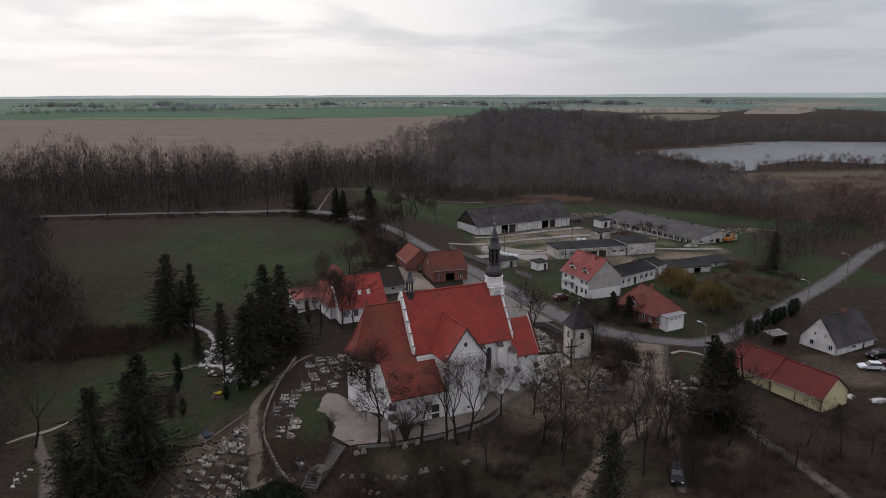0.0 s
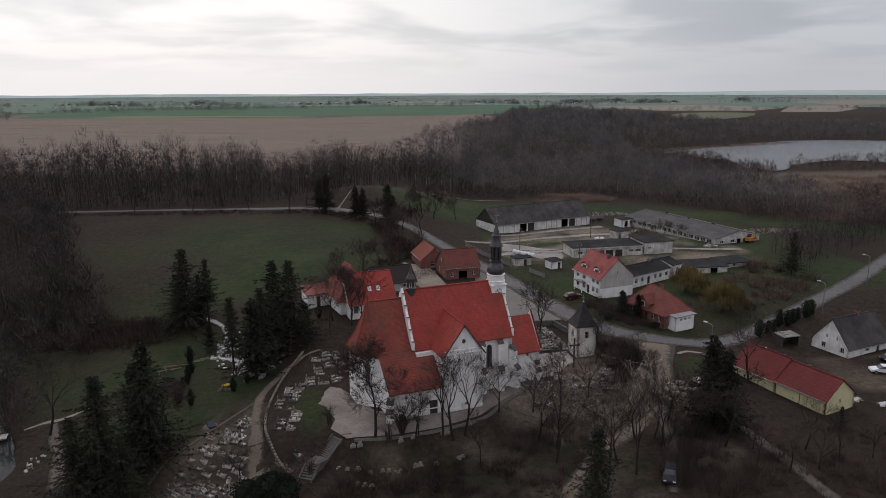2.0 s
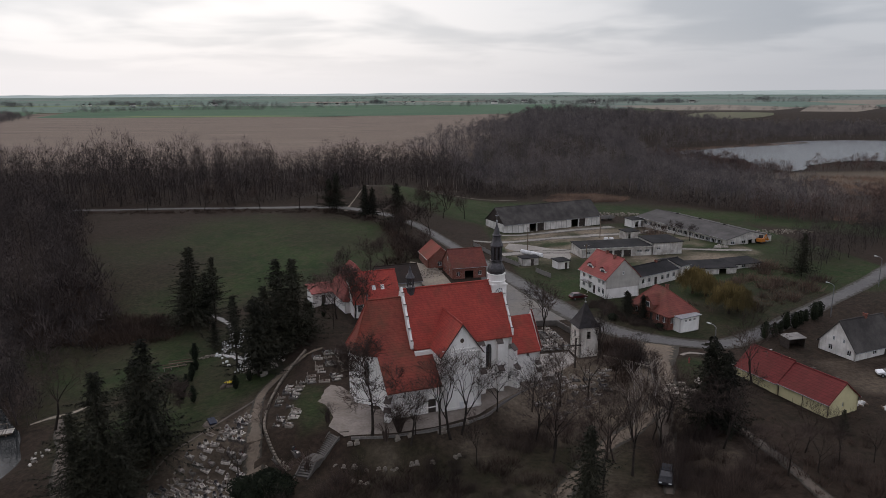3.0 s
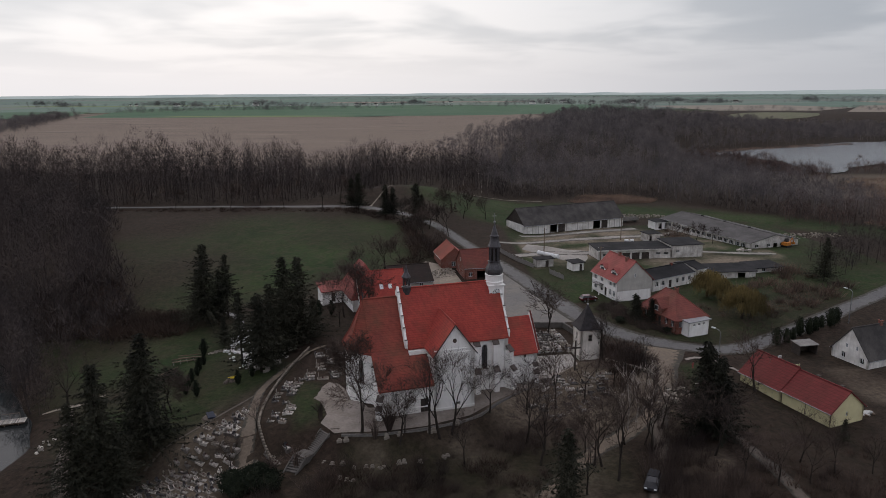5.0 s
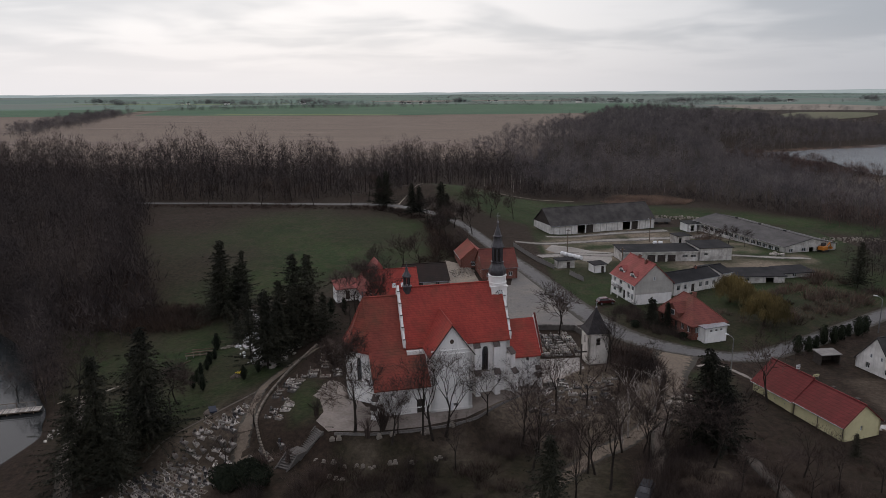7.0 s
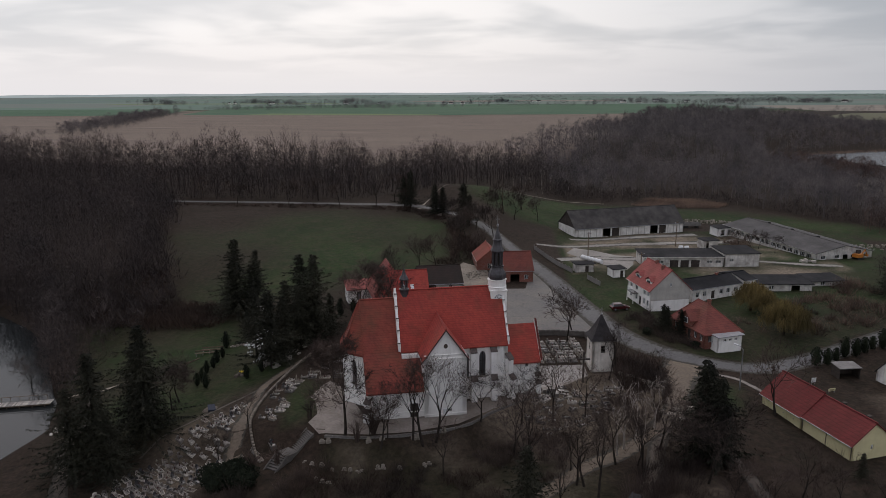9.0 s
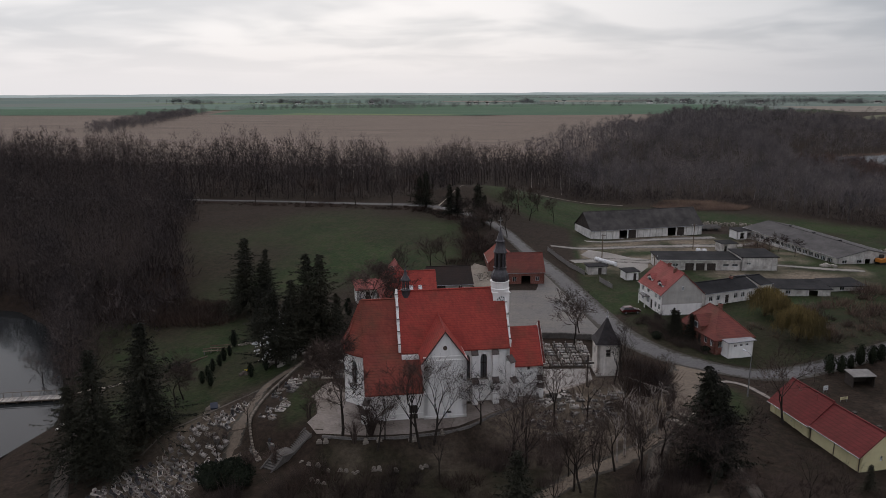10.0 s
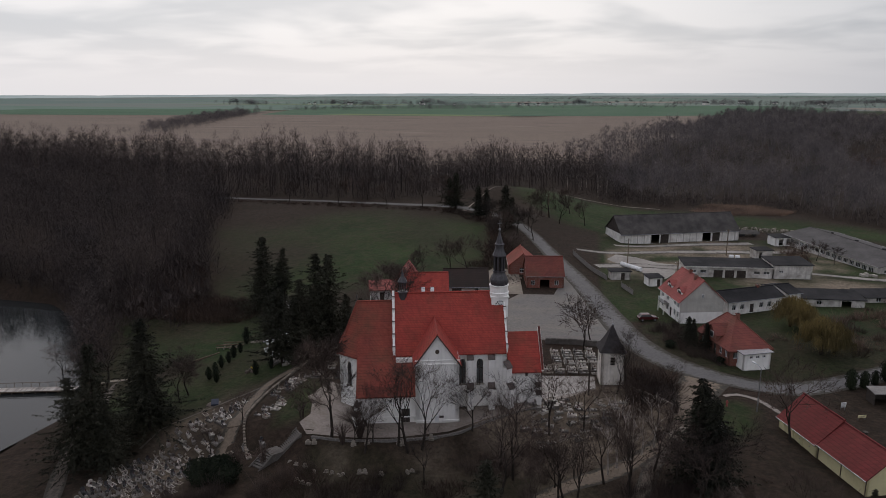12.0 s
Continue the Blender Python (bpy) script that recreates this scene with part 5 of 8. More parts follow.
bal = part("balcony", Geo().span(-1.3, 0.0, 6.0, 9.4, 2.5, 2.65), M_CONCRETE, wh)
for yy in np.arange(6.05, 9.4, 0.3):
    part("baluster", Geo().box(-1.25, yy, 2.65, 0.05, 0.05, 0.85), M_FRAME, bal)
part("rail", Geo().span(-1.3, -1.2, 6.0, 9.4, 3.5, 3.58), M_FRAME, bal)
for yy in (6.1, 9.3):
    part("post", Geo().box(-1.2, yy, -0.5, 0.16, 0.16, 3.0), M_WHITE, bal)

# long low annexe behind it
house("long_annexe", "long low white outbuilding with a dark felt roof", 68.6, 170.6, -61, 8.0, 15.2, 2.9, 4.4, M_DIRTYWHITE, M_BITUMEN,
      [("e", u, 0.9, 1.1, 1.2) for u in (1.6, 3.8, 9.0, 11.2, 13.6)] + [("e", 6.4, 0.0, 1.1, 2.0, "door")], base=0.1, chimneys=[(4, 11, 4.0, 1.0)], over=0.3)
house("tall_annexe", "small white outbuilding with a shallow dark roof", 82.6, 178.6, -61, 8.4, 3.6, 3.5, 4.6, M_DIRTYWHITE, M_BITUMEN, [("e", 1.8, 0.9, 0.8, 1.9)], base=0.0, over=0.3)

# red brick house
bh = house("brick_house", "small red brick house with a hipped red tiled roof", 67.4, 133.3, 20, 8.0, 11.4, 2.9, 6.9, M_BRICK, M_BRICKROOF,
           [("w", 1.6, 0.9, 1.0, 1.3), ("w", 3.4, 0.9, 1.0, 1.3), ("w", 8.3, 0.9, 1.0, 1.3), ("w", 10.2, 0.9, 1.0, 1.3), ("w", 6.2, 0.0, 1.0, 2.1, "door"), ("s", 1.2, 0.9, 0.9, 1.2)], base=0.1, hip=(5.4, 2.8), chimneys=[(4.4, 5.6, 6.0, 1.6)], over=0.45)
g = Geo()
a = [(-0.35, 4.3, 2.9), (-0.35, 7.7, 2.9), (-0.35, 7.7, 4.2), (-0.35, 6.0, 5.7), (-0.35, 4.3, 4.2)]
g.add(a + [(x + 3.6, y, z) for x, y, z in a], [(4, 3, 2, 1, 0), (5, 6, 7, 8, 9)] + [(i, (i + 1) % 5, (i + 1) % 5 + 5, i + 5) for i in range(5)])
dm = part("dormer", g, M_BRICK, bh, "brick dormer gable")
g = Geo()
g.slab([(-0.7, 4.0, 4.05), (-0.7, 6.0, 5.85), (3.6, 6.0, 5.85), (3.6, 4.0, 4.05)][::-1], 0.14)
g.slab([(-0.7, 6.0, 5.85), (-0.7, 8.0, 4.05), (3.6, 8.0, 4.05), (3.6, 6.0, 5.85)][::-1], 0.14)
part("dormer_roof", g, M_BRICKROOF, dm)
part("window_frame", Geo().span(-0.4, -0.36, 5.4, 6.6, 3.2, 4.4), M_FRAME, dm)
part("pane", Geo().span(-0.43, -0.41, 5.5, 6.5, 3.3, 4.3), M_GLASS, dm)
ex = thing("flat_roofed_extension", pose(69.6, 132.0, 0.1, 0, 0, 24), "small white flat-roofed extension of the brick house", "extension")
four_walls(ex, 5.6, 3.2, 2.5, M_WHITE, [("s", 1.6, 1.5, 0.7, 0.5), ("s", 2.9, 1.5, 0.7, 0.5), ("s", 4.2, 1.5, 0.7, 0.5), ("w", 1.2, 0.0, 0.9, 2.0, "door", M_FRAME)], 0.25)
part("roof", Geo().slab([(-0.3, -0.4, 2.62), (5.9, -0.4, 2.62), (5.9, 3.3, 2.8), (-0.3, 3.3, 2.8)], 0.14), M_STEEL, ex)

# long yellow building
yl = house("yellow_building", "long low pale yellow building with a dark red roof", 76.9, 93.3, 20, 7.0, 9.4, 2.5, 5.3, M_YELLOW, M_RED_SHEET,
           [("s", 3.4, 0.0 + 2.55 - 1.3, 0.5, 0.8)], base=-1.15, attic=(), over=0.4)
y2 = Matrix.Translation((0, 0, 0)) @ pose(76.9, 93.3, -1.15, 0, 0, 20) @ pose(-0.1, 9.45, 0)
y2h = thing("yellow_building", y2, "rear wing of the long pale yellow building with plank doors", "house")
four_walls(y2h, 7.2, 8.6, 2.5, M_YELLOW, [("w", u, 0.0, 1.7, 2.2, "door", M_YELLOW) for u in (2.0, 4.2, 6.4)])
gable_tri(y2h, 7.2, 8.6, 2.5, 5.6, 0.35, M_YELLOW)
gable_tri(y2h, 7.2, 0.0, 2.5, 5.6, 0.35, M_YELLOW)
gable_roof(y2h, 7.2, 8.6, 2.5, 5.6, M_RED_SHEET, 0.5, 0.22)
for yy in (2.2, 6.6):
    part("roof_vent", Geo().box(4.6, yy, 4.3, 0.4, 0.4, 0.9).box(4.6, yy, 5.2, 0.6, 0.6, 0.08), M_DARKWOOD, yl)
for u in (0.05, 4.6, 9.2):
    part("downpipe", Geo().beam((-0.06, u, 0), (-0.06, u, 2.3), 0.06, n=5), M_DARKFRAME, yl)

# white house with dark gable roof
w2 = house("white_cottage", "white rendered cottage with a steep dark roof", 94.6, 123.2, -72, 8.0, 12.0, 2.0, 6.9, M_DIRTYWHITE, M_FIBRE,
           [("s", 2.6, 0.7, 0.9, 1.1), ("s", 6.6, 0.7, 0.9, 1.1), ("e", 5.6, 0.7, 1.2, 1.0), ("e", 8.7, 0.0, 0.8, 1.9, "door")], base=-1.5, attic=[(3.2, 2.9, 0.5, 0.8), (5.4, 2.9, 0.5, 0.8)], chimneys=[(4.0, 7.0, 6.2, 1.4)], over=0.3)
sh = thing("carport", pose(90.0, 124.6, gh(90.0, 124.6), 0, 0, 10), "open carport with a pale flat sheet roof", "carport")
for px_, py_ in ((-1.9, -1.1), (1.9, -1.1), (-1.9, 1.1), (1.9, 1.1)):
    part("post", Geo().box(px_, py_, -0.4, 0.16, 0.16, 2.4), M_DARKWOOD, sh)
for x0, x1, y0, y1 in ((-1.9, 1.9, 1.1, 1.16), (-1.96, -1.9, -1.0, 1.1), (1.9, 1.96, -1.0, 1.1)):
    part("wall", Geo().span(x0, x1, y0, y1, -0.3, 1.98), M_DARKWOOD, sh)
part("roof", Geo().slab([(-2.1, -1.4, 2.1), (2.1, -1.4, 2.1), (2.1, 1.4, 2.35), (-2.1, 1.4, 2.35)], 0.12), M_CONCRETE, sh)

# farm buildings
b1 = house("barn", "long white-walled barn with a dark grey sagging roof", 47.4, 257.4, -69, 13.6, 43.6, 3.6, 8.8, M_DIRTYWHITE, M_FIBRE,
           [("e", 12.5, 0, 3.0, 3.0, "open"), ("e", 15.9, 0, 3.0, 3.0, "door"), ("e", 31.5, 0, 3.2, 3.1, "open"), ("e", 35.0, 0, 2.8, 3.0, "door")], base=-2.3, over=0.5, gable_mat=M_DARKWOOD)
for u in np.arange(1.2, 43, 2.4):
    if not (10.8 < u < 17.6 or 29.7 < u < 36.6):
        part("pilaster", Geo().span(13.6, 13.72, u - 0.12, u + 0.12, 0, 3.3), M_GREYWALL, b1)
b2 = house("cowshed", "very long low cowshed with a broad grey roof", 120.6, 212.4, 17, 19.0, 47.4, 3.0, 5.0, M_RUIN, M_SHEET,
           [("w", u, 0.9, 2.1, 1.3) for u in np.arange(2.5, 46, 2.75)] + [("s", u, 1.2, 1.6, 1.0) for u in (2.2, 7.0, 12.6, 17.0)] + [("s", 9.8, 0, 1.8, 2.3, "open")], base=-1.9, over=0.5)
for u in (12, 24, 36):
    part("ridge_vent", Geo().box(9.75, u, 5.0, 0.7, 0.7, 0.5), M_BITUMEN, b2)


def flat_block(name, label, x, y, rot, W, L, h, drop, wall_mat, roof_mat, openings=(), base=None, parapet=False):
    z = gh(x, y) if base is None else base
    o = thing(name, pose(x, y, z, 0, 0, rot), label, "shed")
    four_walls(o, W, L, h, wall_mat, openings, 0.3)
    k = 0.35
    part("roof", Geo().slab([(-k, -k, h + 0.15), (W + k, -k, h + 0.15), (W + k, L + k, h + 0.15 - drop), (-k, L + k, h + 0.15 - drop)], 0.16), roof_mat, o)
    if parapet:
        part("fascia", Geo().span(-k - 0.04, W + k + 0.04, -k - 0.06, -k, h - 0.15, h + 0.2), M_RUIN, o)
    return o


flat_block("garage_row", "long low garage row with a patched dark felt roof", 67.5, 197.5, 5, 22.5, 9.0, 3.0, -0.4, M_RUIN, M_BITUMEN,
           [("s", u, 0, 2.4, 2.2, "door", M_DARKWOOD) for u in (8.5, 11.5, 14.5)] + [("s", u, 1.3, 1.6, 0.8) for u in (2.0, 4.6, 18.5, 21.0)], base=-0.4, parapet=True)
flat_block("store_block", "taller windowless pale concrete store", 90.2, 199.6, 8, 10.0, 9.0, 4.0, -0.3, M_RUIN, M_BITUMEN, [("s", 2.0, 1.9, 1.2, 0.6)], base=-0.5)
flat_block("outbuilding", "low ruined outbuilding with a collapsing dark roof", 90.5, 174.6, 4, 14.0, 7.0, 1.9, -0.5, M_RUIN, M_BITUMEN, [("s", 4.0, 0.6, 1.2, 0.9), ("s", 10.0, 0.0, 2.2, 1.6, "open")], base=-0.2)
flat_block("outbuilding", "low ruined outbuilding with a collapsing dark roof", 106.0, 179.5, 12, 9.0, 6.0, 1.8, -0.4, M_RUIN, M_BITUMEN, [("s", 3.0, 0.8, 1.2, 1.0)], base=-0.5)
flat_block("hut", "little white hut with a flat dark roof", 57.0, 184.5, 20, 3.6, 3.2, 2.3, -0.2, M_WHITE, M_BITUMEN, [("s", 2.6, 0, 0.9, 1.9, "door")], base=-0.1)
flat_block("hut", "small grey concrete hut with a flat roof", 92.0, 227.5, 18, 5.0, 4.0, 2.6, -0.2, M_RUIN, M_BITUMEN, [("s", 1.2, 0, 1.0, 2.0, "open")], base=-1.4)
flat_block("gatehouse", "low brown block hut beside the road wall", 47.6, 188.8, 15, 5.2, 2.6, 2.4, -0.1, M_RUIN, M_BITUMEN, [("s", 3.2, 0, 1.0, 2.0, "door")], base=-0.1)
flat_block("cowshed_porch", "small white lean-to at the cowshed's end", 103.0, 252.0, 17, 6.0, 5.0, 2.7, -0.2, M_WHITE, M_BITUMEN, [("s", 2.0, 0, 1.6, 2.1, "open"), ("s", 4.6, 0, 1.4, 2.1, "open")], base=-2.1)

# parsonage
ps = house("parsonage", "white parsonage with a broad red tiled roof", -1.3, 157.0, -76, 10.6, 10.6, 3.1, 8.5, M_WHITE, M_RED,
           [("e", u, 0.7, 1.1, 1.7) for u in (1.4, 3.6, 5.8, 8.6)], base=0.6, over=0.5, chimneys=[(4.6, 1.0, 7.8, 1.6)])
for u in (4.7, 6.7):
    part("skylight", Geo().slab([(8.0, u, 5.95), (8.8, u, 5.13), (8.8, u + 0.8, 5.13), (8.0, u + 0.8, 5.95)], 0.06), M_FRAME, ps)
wing = house("parsonage_wing", "white wing of the parsonage with a steep hipped red roof", -0.9, 150.4, 20, 8.0, 12.0, 3.2, 9.6, M_WHITE, M_PINK,
             [("w", u, 0.7, 1.0, 1.6) for u in (1.6, 3.4, 8.6, 10.4)], base=0.6, hip=3.6, over=0.5)
an = thing("parsonage_annexe", pose(-8.6, 156.6, 0.5, 0, 0, 22), "small white annexe with a shallow bright red roof", "annexe")
four_walls(an, 5.0, 4.6, 2.7, M_WHITE, [("s", 2.6, 0.0, 1.0, 2.1, "door"), ("s", 4.2, 1.0, 0.6, 0.8)], 0.3)
part("roof", Geo().slab([(-0.4, -0.5, 2.75), (5.6, -0.5, 2.75), (5.6, 4.9, 3.9), (-0.4, 4.9, 3.9)], 0.16), M_PINK, an)
part("upper_wall", Geo().span(0.02, 4.98, 4.3, 4.58, 2.7, 3.6), M_WHITE, an)

# brick farm building beside the square
rn = house("brick_barn", "old red brick farm building with a patched tiled roof", 24.6, 186.8, -80, 10.0, 9.4, 3.3, 7.2, M_BRICK, M_RED_DARK,
           [("s", 3.0, 0.9, 0.9, 1.5), ("s", 6.6, 0.9, 0.9, 1.5), ("e", 1.6, 0.9, 1.0, 1.2), ("e", 4.6, 0, 2.4, 2.3, "open"), ("e", 7.6, 0.9, 1.0, 1.2)], base=-0.1, attic=[(5.0, 4.2, 0.8, 1.0)], over=0.3)
house("brick_ruin", "roof-worn brick ruin behind the brick farm building", 20.5, 188.2, 10, 7.6, 11.0, 3.0, 6.2, M_BRICK, M_RED_OLD, [("s", 3.5, 0.9, 1.2, 1.4), ("e", 3, 0, 1.6, 2.2, "open")], base=-0.1, over=0.2)

house("dark_shed", "low old barn with a dark brown mossy roof behind the parsonage", 4.6, 176.8, -76, 10.0, 11.0, 2.0, 5.2, M_GREYWALL, M_DARKTILE,
      [("e", 3.0, 0.0, 2.4, 1.8, "door", M_DARKWOOD), ("e", 8.0, 0.7, 0.9, 0.8)], base=0.1, over=0.5)


# ---- trees ----
def limb_tree(rng, height, spread, levels=4, forks=3, lean=0.0, base_r=None, birch=False):
    """Segments (p, q, r0, r1, level) of a bare branching tree that stands at the origin."""
    segs = []
    r0 = base_r or height * 0.018

    def grow(p, d, length, r, lev):
        n = 3 if lev == 0 else 2
        for i in range(n):
            d = (d + Vector((rng.gauss(0, 1), rng.gauss(0, 1), rng.gauss(0, 0.5))) * (0.10 + 0.07 * lev) + Vector((0, 0, 0.10 if lev else 0.2))).normalized()
            q = p + d * (length / n)
            r1 = r * (0.84 if lev == 0 else 0.78)
            segs.append((p.copy(), q.copy(), r, r1, lev))
            p, r = q, r1
            if lev < levels:
                for k in range(1 if i < n - 1 else 0):
                    if lev == 0 and i == 0:
                        continue
                    side(p, d, length, r, lev)
        if lev < levels:
            for k in range(forks):
                side(p, d, length, r, lev)

    def side(p, d, length, r, lev):
        a = rng.uniform(0, 2 * math.pi)
        o = d.orthogonal().normalized()
        o = o * math.cos(a) + d.cross(o) * math.sin(a)
        out = 0.45 if birch else rng.uniform(0.55, 1.0) * spread
        nd = (d + o * out).normalized()
        grow(p, nd, length * rng.uniform(0.55, 0.78), r * rng.uniform(0.55, 0.7), lev + 1)

    grow(Vector((0, 0, -0.4)), Vector((lean, 0, 1)).normalized(), height * 0.30, r0, 0)
    top = max(s[1].z for s in segs)
    k = height / top
    return [(p * k, q * k, a, b, l) for p, q, a, b, l in segs]


def prism_segments(segs, n=4):
    g = Geo()
    for p, q, a, b, _ in segs:
        d = q - p
        if d.length < 1e-5:
            continue
        d.normalize()
        u = d.orthogonal().normalized()
        w = d.cross(u)
        k = len(g.v)
        for c, r in ((p, a), (q, b)):
            for i in range(n):
                t = 2 * math.pi * i / n
                g.v.append(tuple(c + (u * math.cos(t) + w * math.sin(t)) * r))
        g.f += [(k + i, k + (i + 1) % n, k + n + (i + 1) % n, k + n + i) for i in range(n)]
    return g


def bare_tree(name, label, seed, height, spread, m, bark, levels=4, forks=3, twig_r=0.012, birch=False, group=""):
    rng = random.Random(seed)
    segs = limb_tree(rng, height, spread, levels, forks, rng.uniform(-0.1, 0.1), birch=birch)
    t = thing(name, m, label, "tree", group)
    part("trunk", prism_segments([s for s in segs if s[4] == 0], 7), bark, t, smooth=True)
    if birch:
        part("branchwork", prism_segments([(p, q, max(a, 0.034 if l < 3 else twig_r), max(b, 0.022 if l < 3 else twig_r * 0.7), l) for p, q, a, b, l in segs if l], 3), bark, t)
        return t
    part("limbwork", prism_segments([(p, q, max(a, 0.034 if birch else 0.022), max(b, 0.022 if birch else 0.016), l) for p, q, a, b, l in segs if 1 <= l <= 2], 4), bark, t)
    g = prism_segments([(p, q, max(a, twig_r), max(b, twig_r * 0.7), l) for p, q, a, b, l in segs if l > 2], 3)
    for p, q, a, b, l in segs:
        if l >= levels - 1:
            for _ in range(2):
                e = q + (q - p).normalized() * rng.uniform(0.3, 0.8) + Vector((rng.gauss(0, 0.3), rng.gauss(0, 0.3), rng.gauss(0.1, 0.25)))
                s = (e - q).orthogonal().normalized() * twig_r * 1.3
                g.add([tuple(q - s), tuple(q + s), tuple(e)], [(0, 1, 2)])
    part("twigwork", g, M_TREETWIGS, t)
    return t


def on_ground(x, y, rot=0.0, s=1.0, dz=0.0):
    return pose(x, y, gh(x, y) + dz, 0, 0, rot) @ Matrix.Diagonal((s, s, s, 1))


def grow_copies(proto, spots):
    """Copies of a thing at (x, y, rotation, scale), the first spot for the thing itself."""
    for i, (x, y, r, s) in enumerate(spots):
        if i == 0:
            proto.matrix_world = on_ground(x, y, r, s)
        else:
            c = copy_thing(proto, on_ground(x, y, r, 1.0))
            c.scale = (s, s, s)


I4 = Matrix.Identity(4)
tall = bare_tree("bare_tree", "tall leafless deciduous tree with dark upright limbs", 11, 14.5, 0.55, I4, M_BARK, 4, 3, 0.012)
grow_copies(tall, [(17.2, 92.2, 0, 0.98), (18.9, 93.2, 130, 0.9), (15.6, 92.6, 240, 0.85), (32.4, 90.2, 60, 0.85), (44.5, 90.5, 310, 0.72), (48.6, 119.5, 20, 0.72), (46.8, 116.0, 170, 0.62), (30.2, 93.0, 95, 0.8), (11.2, 90.5, 190, 0.7), (51.0, 94.0, 145, 0.7), (57.0, 90.0, 10, 0.6), (66.0, 82.0, 100, 0.55), (40.8, 80.8, 220, 0.85), (36.0, 78.5, 50, 0.65)])
wide = bare_tree("bare_tree", "spreading leafless tree with a crooked dark crown", 23, 13.0, 1.05, I4, M_BARK, 4, 3, 0.019)
grow_copies(wide, [(31.2, 86.4, 60, 0.9), (1.6, 142.8, 100, 1.1), (39.6, 84.7, 200, 0.85), (47.3, 90.2, 30, 0.7), (-28.5, 110.0, 220, 0.72), (52.5, 88.0, 20, 0.85), (71.2, 105.6, 140, 0.95), (59.2, 91.4, 260, 0.85), (55.2, 84.2, 310, 0.8), (42.6, 139.8, 190, 0.75), (-66.0, 122.0, 90, 0.7), (-49.5, 114.5, 40, 1.15)])
dense = bare_tree("bare_tree", "old leafless tree with a full dark crown", 29, 11.0, 0.9, I4, M_BARK, 5, 3, 0.017)
grow_copies(dense, [(-28.1, 106.6, 70, 0.82), (-2.5, 147.0, 80, 1.15), (5.5, 92.5, 200, 1.35), (56.6, 88.6, 130, 0.8)])
small = bare_tree("bare_tree", "young leafless tree with thin ascending branches", 37, 9.0, 0.6, I4, M_BARK, 4, 3, 0.011)
grow_copies(small, [(25.2, 99.0, 0, 1.0), (12.0, 92.0, 80, 0.75), (9.5, 91.6, 170, 0.6), (31.5, 101.5, 40, 1.15), (36.5, 103.0, 250, 1.3), (41.5, 104.0, 20, 1.1), (50.5, 112.0, 10, 0.8), (52.5, 106.0, 70, 0.75), (47.5, 107.5, 140, 0.7), (55.6, 117.5, 200, 0.65), (3.8, 143.0, 300, 1.2), (-3.0, 140.5, 30, 1.0), (60.0, 76.0, 44, 0.9), (20.5, 88.0, 250, 0.85), (38.0, 88.6, 300, 0.8), (-14.0, 92.0, 20, 0.65), (-11.0, 97.0, 75, 0.6), (56.5, 78.0, 33, 0.8), (64.5, 76.5, 133, 0.75), (69.0, 79.0, 233, 0.8), (58.5, 82.5, 63, 0.5), (75.0, 80.0, 193, 0.7), (47.5, 88.0, 283, 1.15), (38.5, 85.0, 3, 1.2), (55.0, 95.0, 103, 0.5)])
far_wide = bare_tree("bare_tree", "broad leafless roadside tree", 51, 12.0, 0.95, I4, M_BARK, 4, 3, 0.03)
grow_copies(far_wide, [(9.5, 186, 0, 0.9), (41.2, 135.0, 60, 0.95), (4.5, 187, 60, 0.85), (14.0, 190, 130, 0.8), (20.5, 246, 200, 1.0), (27, 262, 20, 1.1), (31, 256, 100, 0.95), (24, 226, 310, 0.9), (16, 214, 10, 0.95), (13, 222, 160, 0.9), (9, 232, 250, 1.0), (18, 234, 80, 0.85), (-1, 180, 30, 0.75), (22, 204, 40, 0.7), (34, 275, 300, 0.9), (-40, 278, 10, 0.8), (-24, 274, 70, 0.9), (-62, 280, 150, 0.85), (-84, 280, 220, 0.8), (-9, 266, 300, 0.75), (-52, 290, 30, 0.9), (-18, 282, 190, 0.95), (40, 262, 20, 0.8), (104, 232, 30, 0.5), (109, 228, 100, 0.55), (112, 222, 220, 0.5), (106, 226, 300, 0.45)])
birch = bare_tree("birch", "slender pale leafless birch on the slope", 71, 9.5, 0.5, I4, M_BIRCH, 4, 2, 0.013, True)
grow_copies(birch, [(45.0, 93.0, 0, 0.9), (46.2, 95.0, 100, 1.1), (48.2, 97.2, 200, 0.85), (51.5, 100.2, 150, 0.85), (49.8, 98.6, 260, 0.75)])


